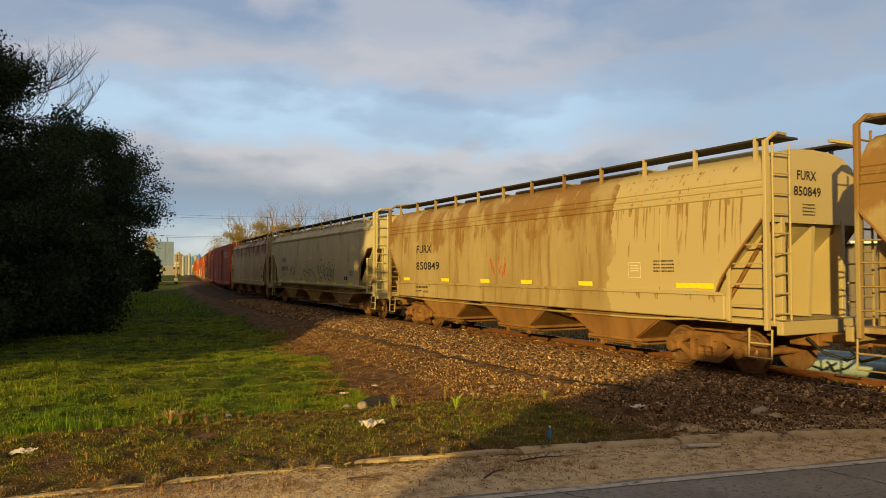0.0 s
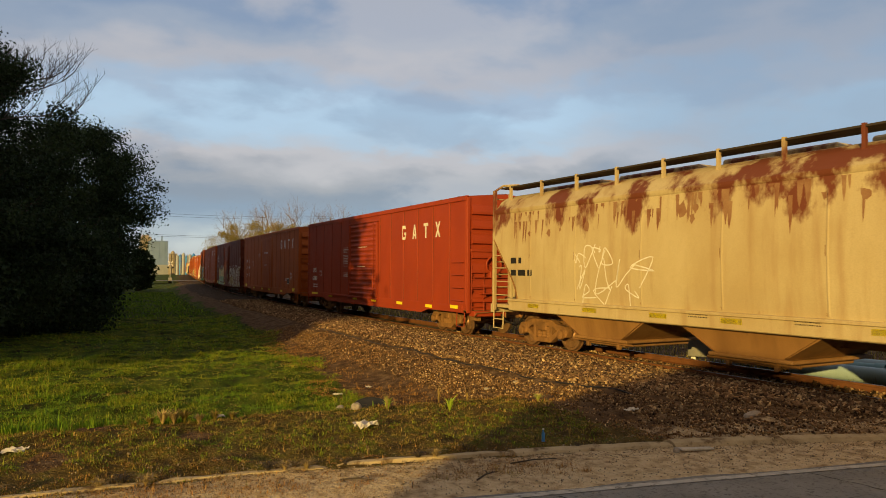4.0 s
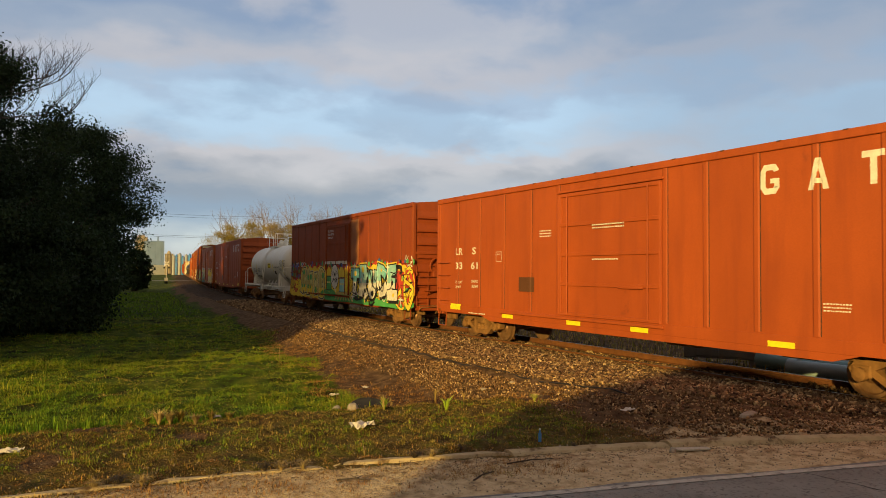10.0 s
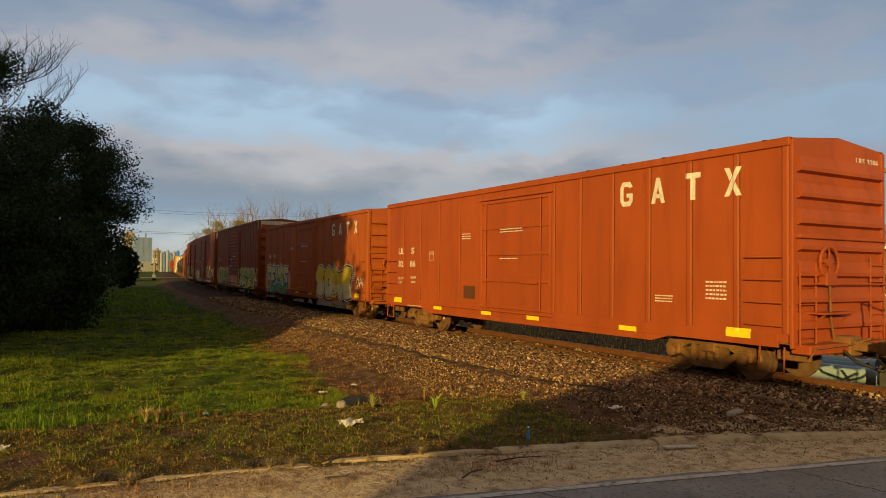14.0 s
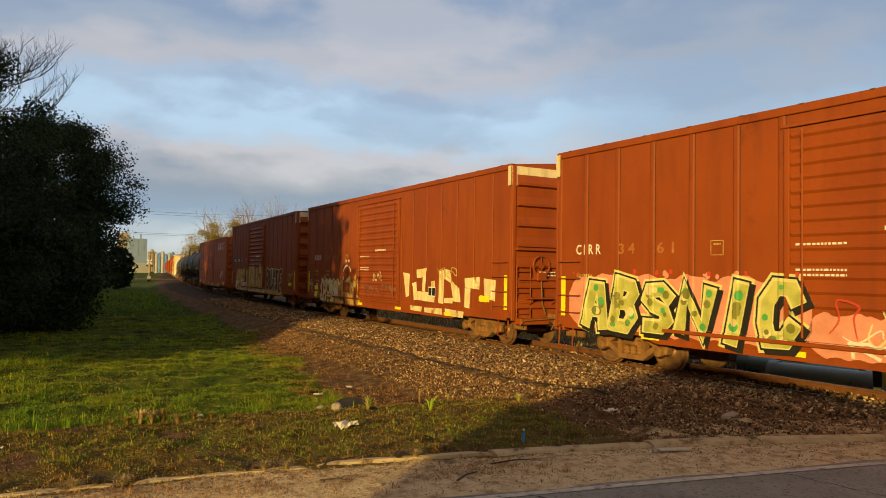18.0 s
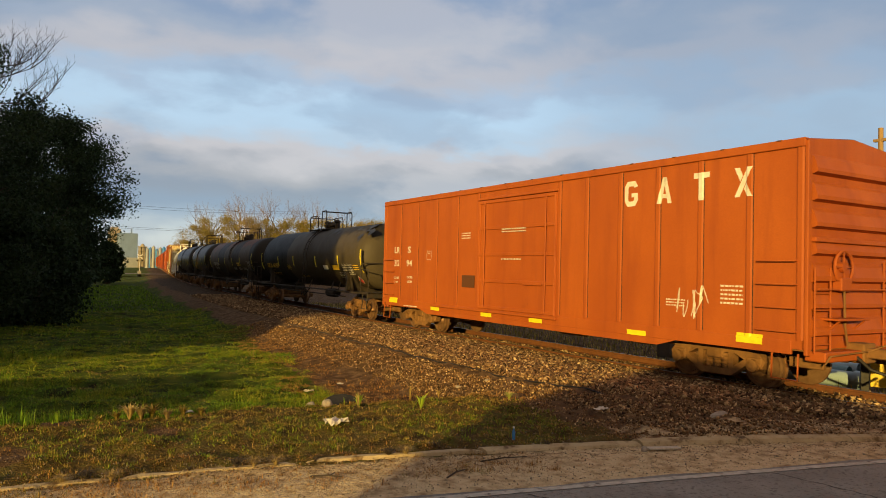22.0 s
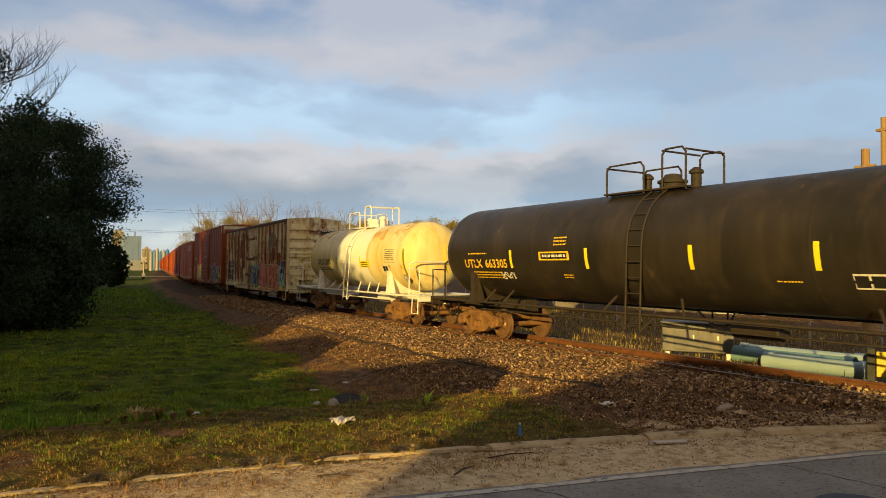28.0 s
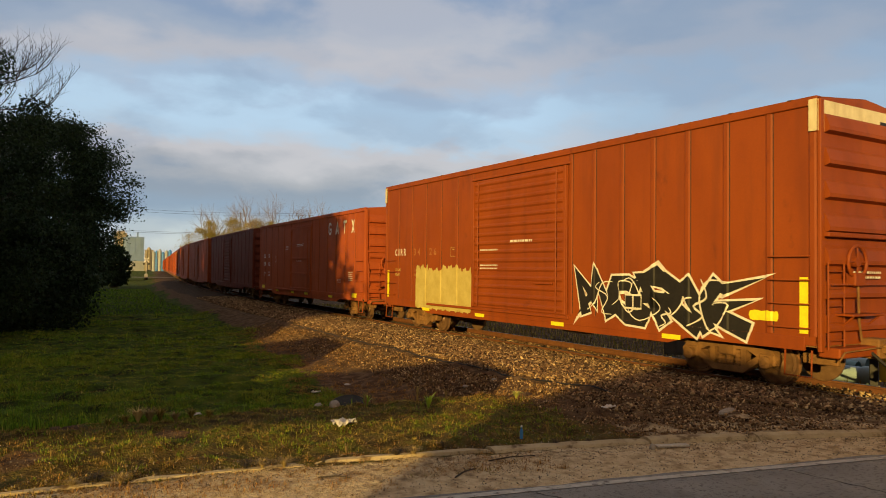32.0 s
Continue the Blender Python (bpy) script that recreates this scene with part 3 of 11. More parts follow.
# cracks that run across the road from its edge
CRACK = surf("dark_road_crack", (0.030, 0.028, 0.026), (0.05, 0.047, 0.044), 20, 0.95)
for cx, dx, ln, sd_ in ((7.6, 0.10, 2.2, 1), (4.6, 0.35, 2.6, 2), (9.3, -0.2, 1.9, 3), (2.0, 0.2, 2.4, 4)):
    crk, v = random.Random(sd_), []
    for i in range(26):
        s = ln * i / 25
        wx, w = 0.05 * noise.noise(Vector((s * 3.0, sd_ * 9.1, 0))) + 0.02 * crk.uniform(-1, 1), crk.uniform(0.005, 0.013)
        v += [(cx + dx * s + wx - w, line_y(cx) - 0.1 - s, -0.0855), (cx + dx * s + wx + w, line_y(cx) - 0.1 - s, -0.0855)]
    plain("crack", v, [(2 * i, 2 * i + 1, 2 * i + 3, 2 * i + 2) for i in range(25)], CRACK, parent=road)

# ---- rails and sleepers ----
RUST_RAIL = surf("rusty_rail", (0.22, 0.088, 0.034), (0.15, 0.062, 0.028), 6, 0.8, 0.3, 0.3)
SHINY = surf("polished_rail_head", (0.34, 0.29, 0.25), (0.24, 0.20, 0.17), 9, 0.45, 0.0, 0.9)
TIE = surf("weathered_sleeper", (0.085, 0.062, 0.045), (0.055, 0.04, 0.032), 5, 0.95, 0.6)
railway = thing("railway_track", "rusty steel rails on dark wooden sleepers in stone ballast", "track", kind="structure")
US = list(np.arange(-60, 20, 2.0)) + list(np.arange(20, 110, 3.0)) + list(np.arange(110, 520, 40.0))
for across in (-0.755, 0.755):
    web, head = Build(), Build()
    prof = [(-0.07, -0.18), (-0.07, -0.165), (-0.01, -0.15), (-0.01, -0.055), (-0.037, -0.045), (-0.037, -0.008),
            (0.037, -0.008), (0.037, -0.045), (0.01, -0.055), (0.01, -0.15), (0.07, -0.165), (0.07, -0.18)]
    ring = []
    for u in US:
        ring.append([(*track(u, across + px)[:2], pz) for px, pz in prof])
    n = len(prof)
    web.add([p for r in ring for p in r], [(i * n + k, i * n + (k + 1) % n, (i + 1) * n + (k + 1) % n, (i + 1) * n + k) for i in range(len(US) - 1) for k in range(n)])
    rail = web.part("rail", RUST_RAIL, railway)
    v = []
    for u in US:
        v += [(*track(u, across - 0.028)[:2], -0.004), (*track(u, across + 0.028)[:2], -0.004)]
    head.add(v, [(2 * i, 2 * i + 1, 2 * i + 3, 2 * i + 2) for i in range(len(US) - 1)])
    head.part("rail_head", SHINY, rail, "polished running surface")
tie_mesh = Build().box(-0.115, 0.115, -1.3, 1.3, -0.34, -0.175, 0.02).mesh("sleeper", TIE)
for i in range(120):
    x, y, th = track(-6 + i * 0.55)
    link("sleeper", tie_mesh, railway, at=pose(x, y, random.uniform(-0.008, 0.004), 0, 0, 90 - math.degrees(th) + random.uniform(-1.2, 1.2)))
# bright-worn clips that hold the rails
CLIP = surf("worn_steel_clip", (0.34, 0.22, 0.13), (0.24, 0.14, 0.08), 9, 0.5, 0.0, 0.6)
clip_me = Build().box(-0.05, 0.05, -0.045, 0.045, -0.175, -0.135, 0.008).box(-0.02, 0.02, -0.02, 0.02, -0.135, -0.10, 0.005).mesh("rail_clip", CLIP)
for i in range(62):
    for across in (-0.86, -0.65):
        x, y, th = track(-4 + i * 0.55, across)
        link("rail_clip", clip_me, railway, at=pose(x, y, 0, 0, 0, 90 - math.degrees(th)))

# ---- wagons ----
STEEL = surf("dusty_brown_steel", (0.28, 0.142, 0.050), (0.165, 0.083, 0.031), 4, 0.85, 0.3, 0.1)
BLACK_STEEL = surf("sooty_black_steel", (0.030, 0.026, 0.022), (0.05, 0.035, 0.024), 4, 0.75, 0.2, 0.1)
TREAD = surf("worn_wheel_steel", (0.34, 0.20, 0.105), (0.22, 0.12, 0.065), 5, 0.55, 0.1, 0.55)
YELLOW = surf("yellow_reflective_tape", (0.95, 0.80, 0.02), (0.85, 0.70, 0.02), 8, 0.5)
WHITE = surf("white_stencil_paint", (0.80, 0.78, 0.72), (0.66, 0.63, 0.57), 9, 0.7)
CREAM = surf("cream_paint", (0.74, 0.66, 0.45), (0.62, 0.54, 0.34), 4, 0.65, streak=(0.30, 0.18, 0.08), streak_amount=0.5)
INK = surf("black_paint", (0.014, 0.013, 0.013), (0.022, 0.02, 0.02), 7, 0.6)
TAPE = surf("yellow_lettering_paint", (0.92, 0.60, 0.03), (0.78, 0.48, 0.03), 7, 0.6)


def paint(name, c, d=None, rust=(0.13, 0.05, 0.022), amount=0.15, streak=None, streak_amount=0.4, rough=0.62, stain_scale=1.2, band=None, zones=()):
    return surf(name, c, d or tuple(v * 0.8 for v in c), 0.9, rough, 0.06, stain=rust, amount=amount, stain_scale=stain_scale,
                streak=streak or tuple(v * 0.5 for v in c), streak_amount=streak_amount, grain=45, stretch=(1, 1, 0.5), band=band, zones=zones, spec=0.22)


def bogie_meshes(material, key):
    """The meshes of a two-axle truck, its centre over the pivot, at rail height."""
    b = Build()
    top = [(-1.12, 0.52), (-1.0, 0.66), (-0.62, 0.70), (-0.42, 0.80), (0.42, 0.80), (0.62, 0.70), (1.0, 0.66), (1.12, 0.52), (1.06, 0.40), (0.78, 0.46),
           (0.46, 0.62), (-0.46, 0.62), (-0.78, 0.46), (-1.06, 0.40)]
    low = [(-0.80, 0.47), (-0.36, 0.17), (0.36, 0.17), (0.80, 0.47), (0.66, 0.52), (0.30, 0.29), (-0.30, 0.29), (-0.66, 0.52)]
    for o in (top, low):
        b.prism(o, -0.09, 0.09)
    for x in (-0.36, 0.36):
        b.box(x - 0.06, x + 0.06, -0.08, 0.08, 0.22, 0.66)
    for x in (-0.89, 0.89):
        b.box(x - 0.17, x + 0.17, -0.12, 0.12, 0.36, 0.60, 0.03)
        b.lathe([(0.10, 0.13), (0.19, 0.12), (0.21, 0.05)], 12, "y", (x, 0, 0.43))
    frame_me = b.mesh("side_frame", material)
    s = Build()
    s.lathe([(0.28 + 0.039 * i, 0.088 if i % 2 else 0.07) for i in range(9)], 8, "z")
    spring_me = s.mesh("spring", material)
    w = Build().lathe([(-0.075, 0.20), (-0.07, 0.38), (-0.065, 0.455), (-0.03, 0.46), (-0.03, 0.425), (0.06, 0.418), (0.068, 0.36), (0.02, 0.33), (0.015, 0.17), (0.07, 0.13), (0.10, 0.10)], 24, "y")
    wheel_me = w.mesh("wheel", TREAD, True)
    axle_me = Build().lathe([(-0.95, 0.07), (-0.7, 0.08), (0.0, 0.075), (0.7, 0.08), (0.95, 0.07)], 10, "y").mesh("axle", material)
    bol = Build().box(-0.20, 0.20, -1.12, 1.12, 0.48, 0.74, 0.03).lathe([(0.72, 0.22), (0.86, 0.22)], 16, "z")
    bol.tube([(-0.5, 0.7, 0.35), (-0.5, -0.7, 0.35)], 0.045).tube([(0.5, 0.7, 0.35), (0.5, -0.7, 0.35)], 0.045)
    bol.box(-0.56, -0.50, -0.95, 0.95, 0.3, 0.42).box(0.50, 0.56, -0.95, 0.95, 0.3, 0.42)
    bol_me = bol.mesh("bolster", material)
    return frame_me, spring_me, wheel_me, axle_me, bol_me


BOGIES = {}
SPIN = []


def bogie(parent, x, material, key, turning=True):
    if key not in BOGIES:
        BOGIES[key] = bogie_meshes(material, key)
    fr, sp, wh, ax, bo = BOGIES[key]
    t = link("truck", bo, parent, at=pose(x, 0, 0))
    for y in (1.0, -1.0):
        link("side_frame", fr, t, at=pose(0, y, 0))
        if turning:
            for dx in (-0.2, 0.0, 0.2):
                link("spring", sp, t, at=pose(dx, y, 0))
    for dx in (-0.89, 0.89):
        axle = link("axle", ax, t, at=pose(dx, 0, 0.42))
        for y, r in ((0.755, 0), (-0.755, 180)):
            wheel = link("wheel", wh, t, at=pose(dx, y, 0.42, 0, 0, r))
            if turning:
                SPIN.append((wheel, parent, pose(dx, y, 0.42), r))
    return t


def coupler(parent, x, sgn, material):
    b = Build().box(x - 0.0 * sgn, x + 0.62 * sgn, -0.09, 0.09, 0.72, 0.90, 0.02)
    b.box(x + 0.55 * sgn, x + 0.86 * sgn, -0.16, 0.14, 0.66, 0.96, 0.05)
    b.box(x - 0.5 * sgn, x + 0.12 * sgn, -0.2, 0.2, 0.62, 0.98, 0.02)
    b.part("coupler", material, parent, "rusty cast knuckle coupler")
    Build().tube([(x, 0.35, 0.80), (x + 0.3 * sgn, 0.33, 0.55), (x + 0.7 * sgn, 0.2, 0.42), (x + 0.95 * sgn, 0.08, 0.60)], 0.03).part("air_hose", INK, parent)


def ladder(parent, pts0, pts1, rungs, r, material, name="ladder"):
    """Two stiles from pts0 and pts1 (low, high) and rungs between."""
    a0, a1, b0, b1 = (Vector(p) for p in (*pts0, *pts1))
    lad = Build().tube([a0, a1], r).tube([b0, b1], r).part(name, material, parent)
    for i in range(rungs):
        f = (i + 0.5) / rungs
        Build().tube([a0.lerp(a1, f), b0.lerp(b1, f)], r * 0.85, 5).part("rung", material, lad)
    return lad


# strokes of made-up wild-style forms in a unit cell
STROKES = [
    [(0.15, 0.05), (0.0, 0.65), (0.45, 1.0), (0.95, 0.65), (0.6, 0.25)],
    [(0.95, 0.95), (0.15, 0.75), (0.85, 0.40), (0.1, 0.0)],
    [(0.0, 0.25), (0.35, 0.95), (0.62, 0.1), (1.0, 0.8)],
    [(0.55, 0.0), (0.98, 0.5), (0.5, 1.0), (0.05, 0.55), (0.42, 0.25)],
    [(0.05, 0.9), (0.6, 1.0), (0.9, 0.6), (0.35, 0.4), (0.15, 0.0), (0.95, 0.05)],
    [(0.1, 0.0), (0.3, 0.6), (0.05, 1.0), (0.7, 0.85), (0.95, 0.1)],
]


def ribbon2d(pts, w, taper=0.0):
    """A bent stripe of the width w along pts, as quads in the plane; taper draws its ends to points."""
    n = len(pts)
    v, f = [], []
    for i, p in enumerate(pts):
        d = Vector(pts[min(i + 1, n - 1)]) - Vector(pts[max(i - 1, 0)])
        d = d.normalized() if d.length else Vector((1, 0))
        o = Vector((-d.y, d.x)) * w / 2 * ((1 - taper) + taper * math.sin(math.pi * (i + 0.35) / (n - 0.3)) ** 0.6 if taper else 0.75 if i in (0, n - 1) else 1.0)
        v += [(p[0] + o.x, p[1] + o.y), (p[0] - o.x, p[1] - o.y)]
    f = [(2 * i, 2 * i + 1, 2 * i + 3, 2 * i + 2) for i in range(n - 1)]
    return v, f


def curve_through(pts, k=4):
    out = []
    for i in range(len(pts) - 1):
        p0, p1, p2, p3 = (Vector(pts[j]) for j in (max(i - 1, 0), i, i + 1, min(i + 2, len(pts) - 1)))
        for s in range(k):
            t = s / k
            out.append(tuple(0.5 * (2 * p1 + (p2 - p0) * t + (2 * p0 - 5 * p1 + 4 * p2 - p3) * t * t + (3 * p1 - p0 - 3 * p2 + p3) * t ** 3)))
    return out + [tuple(pts[-1])]


WILD = [
    [(0.1, 0.0), (0.55, 0.2), (0.25, 0.5), (0.8, 0.75), (0.5, 1.05)],
    [(0.2, 1.0), (0.05, 0.4), (0.45, 0.0), (0.95, 0.3), (0.7, 0.7)],
    [(0.9, 0.9), (0.3, 1.0), (0.05, 0.5), (0.5, 0.05), (0.95, 0.45), (0.45, 0.55)],
    [(-0.2, 0.25), (0.4, 0.45), (0.6, 0.8), (1.1, 1.0)],
    [(0.9, 0.0), (0.7, 0.5), (0.95, 0.9), (0.4, 1.0), (0.3, 0.5), (0.0, 0.1)],
    [(-0.25, 0.1), (0.4, -0.05), (0.9, 0.25), (1.2, 0.1)],
]


def wild_graffiti(side, parent, x0, x1, z0, z1, palettes, seed, strokes=18, width=0.16, name="painted_graffiti", off=0.006):
    """Dense interlocked spray-paint forms, each with its outline over the ones before. palettes: ways to layer (material, growth) from the outline inwards."""
    rng = random.Random(seed)
    h = z1 - z0
    for k in range(strokes):
        layers = palettes[rng.randrange(len(palettes))]
        st = WILD[rng.randrange(len(WILD))]
        size = rng.uniform(0.42, 1.0)
        w, hh = h * size * rng.uniform(0.6, 1.1), h * size
        cx = x0 + (x1 - x0) * (k + rng.uniform(0.0, 1.0)) / strokes
        cz = z0 + rng.uniform(0.0, 1.0) * (h - hh)
        flip = rng.choice((-1, 1))
        lo, hi = min(x0, x1) - 0.1, max(x0, x1) + 0.1
        pts = []
        for px, pz in st:
            px, pz = px - 0.5 + rng.uniform(-.15, .15), pz + rng.uniform(-.1, .1)
            pts.append((min(hi, max(lo, cx + px * flip * w)), cz + pz * hh))
        pts = curve_through(pts, 4)
        wd = width * h * rng.uniform(0.5, 1.3)
        b, tones = Build(), []
        for li, (material, grow) in enumerate(layers):
            v, f = ribbon2d(pts, max(0.016, wd + grow), 0.7)
            for q in f:
                side.lay(b, [v[i] for i in q], off + 0.0004 * k + 0.00012 * li)
            tones += [li] * (len(b.f) - len(tones))
        ob = b.weld().part(name, [l[0] for l in layers], parent)
        ob.data.polygons.foreach_set("material_index", tones)


def graffiti(side, parent, x0, x1, z0, z1, layers, seed, cells=5, lean=0.12, cloud=None, name="painted_graffiti", off=0.004, only=None):
    """Painted letter-like forms from x0 (as read, the start) to x1. layers: (material, width of the stroke in cells, offset)."""
    rng = random.Random(seed)
    s = 1 if side.end else -1
    w, h = abs(x1 - x0) / cells, z1 - z0
    inset = 0.5 * min(w, h) * max(l[1] for l in layers)
    z0, z1 = z0 + inset * 0.45, z1 - inset * 0.35
    h = max(0.08, z1 - z0)
    thick = min(w, h + 0.8 * inset)
    if cloud:
        c = Build()
        outline = []
        for i in range(36):
            a = 2 * math.pi * i / 36
            ex = abs(math.cos(a)) ** 0.45 * (1 if math.cos(a) > 0 else -1)
            ez = abs(math.sin(a)) ** 0.6 * (1 if math.sin(a) > 0 else -1)
            k = rng.uniform(0.90, 1.12)
            outline.append((ex * k, ez * k))
        mid = [(x0 + x1) / 2, (z0 + z1) / 2]
        pts = [mid] + [(mid[0] + ex * (x1 - x0) * 0.52, mid[1] + ez * h * 0.55) for ex, ez in outline]
        c.add([side.at(p[0], p[1], off) for p in pts], [(0, i + 1, (i + 1) % 36 + 1) for i in range(36)])
        c.part(name + "_ground" if False else "painted_ground", cloud, parent)
    forms = []
    for c in range(cells):
        st = STROKES[rng.randrange(len(STROKES))]
        jig = [(p[0] + rng.uniform(-.12, .12), p[1] + rng.uniform(-.08, .08)) for p in st]
        forms.append(curve_through([(c + 0.02 + 0.96 * p[0] + lean * (p[1] - 0.5), p[1]) for p in jig]))
    for c, fm in enumerate(forms):      # each form is one piece with its fills and outlines
        b, tones = Build(), []
        for li, (material, width, dx) in enumerate(layers):
            v, f = ribbon2d([(p[0] * w, p[1] * h) for p in fm], width * thick, 0.25)
            for q in f:
                side.lay(b, [(x0 + s * (v[i][0] + dx), z0 + v[i][1] - dx * 0.4) for i in q], off + 0.002 + 0.0010 * li + (0.004 * (c + 1) if width < 0.8 else 0.0006 * (c % 2)))
            tones += [li] * (len(b.f) - len(tones))
        ob = b.weld().part(name, [l[0] for l in layers], parent)
        ob.data.polygons.foreach_set("material_index", tones)

# letters of painted pieces as strokes in a unit cell
GLYPH = {
    "A": [[(0.06, 0.0), (0.34, 1.0), (0.68, 1.0), (0.94, 0.0)], [(0.24, 0.34), (0.78, 0.34)]],
    "B": [[(0.1, 0.0), (0.1, 1.0), (0.68, 1.0), (0.84, 0.76), (0.64, 0.54), (0.1, 0.54)], [(0.62, 0.54), (0.92, 0.28), (0.74, 0.0), (0.1, 0.0)]],
    "C": [[(0.95, 0.80), (0.72, 1.0), (0.26, 1.0), (0.06, 0.70), (0.06, 0.30), (0.26, 0.0), (0.72, 0.0), (0.96, 0.22)]],
    "D": [[(0.1, 0.0), (0.1, 1.0), (0.6, 1.0), (0.92, 0.68), (0.92, 0.32), (0.6, 0.0), (0.1, 0.0)]],
    "E": [[(0.92, 1.0), (0.1, 0.96), (0.1, 0.0), (0.94, 0.04)], [(0.1, 0.5), (0.76, 0.52)]],
    "F": [[(0.94, 1.0), (0.1, 0.96), (0.12, 0.0)], [(0.1, 0.5), (0.78, 0.54)]],
    "I": [[(0.5, 0.0), (0.5, 1.0)]],
    "K": [[(0.1, 0.0), (0.1, 1.0)], [(0.94, 1.0), (0.2, 0.46), (0.96, 0.0)]],
    "M": [[(0.04, 0.0), (0.16, 1.0), (0.5, 0.36), (0.84, 1.0), (0.96, 0.0)]],
    "N": [[(0.08, 0.0), (0.08, 1.0), (0.9, 0.02), (0.9, 1.0)]],
    "O": [[(0.5, 1.0), (0.14, 0.82), (0.08, 0.4), (0.3, 0.02), (0.7, 0.02), (0.92, 0.4), (0.86, 0.82), (0.5, 1.0)]],
    "P": [[(0.12, 0.0), (0.1, 1.0), (0.7, 1.0), (0.92, 0.76), (0.68, 0.48), (0.12, 0.46)]],
    "R": [[(0.1, 0.0), (0.1, 1.0), (0.7, 1.0), (0.9, 0.76), (0.66, 0.5), (0.12, 0.48)], [(0.46, 0.48), (0.96, 0.0)]],
    "S": [[(0.92, 0.84), (0.66, 1.0), (0.22, 0.98), (0.08, 0.74), (0.3, 0.54), (0.74, 0.46), (0.92, 0.24), (0.7, 0.0), (0.06, 0.06)]],
    "T": [[(0.02, 0.98), (0.98, 1.0)], [(0.5, 0.98), (0.46, 0.0)]],
    "X": [[(0.08, 1.0), (0.5, 0.5), (0.92, 0.0)], [(0.92, 1.0), (0.5, 0.5), (0.08, 0.0)]],
    "U": [[(0.08, 1.0), (0.1, 0.24), (0.32, 0.0), (0.68, 0.0), (0.9, 0.24), (0.92, 1.0)]],
    "V": [[(0.04, 1.0), (0.48, 0.0), (0.96, 1.0)]],
    "W": [[(0.02, 1.0), (0.2, 0.0), (0.5, 0.64), (0.8, 0.0), (0.98, 1.0)]],
}


def bar2d(pts, w, cap):
    """A stroke of the width w with mitred corners and square ends drawn out by cap, as quads in the plane."""
    p = [Vector(q) for q in pts]
    closed = (p[0] - p[-1]).length < 1e-4
    n = len(p)
    out = []
    for i in range(n):
        a = (p[i] - p[i - 1]).normalized() if i else ((p[0] - p[-2]).normalized() if closed else (p[1] - p[0]).normalized())
        c = (p[i + 1] - p[i]).normalized() if i < n - 1 else ((p[1] - p[0]).normalized() if closed else a)
        m = a + c
        m = m.normalized() if m.length > 0.2 else a
        o = Vector((-m.y, m.x)) * (w / 2) / max(0.62, m.dot(a))
        q = p[i]
        if not closed and i in (0, n - 1):
            q = q + a * (cap if i else -cap)
        out += [(q.x + o.x, q.y + o.y), (q.x - o.x, q.y - o.y)]
    return [[out[2 * i], out[2 * i + 1], out[2 * i + 3], out[2 * i + 2]] for i in range(n - 1)]


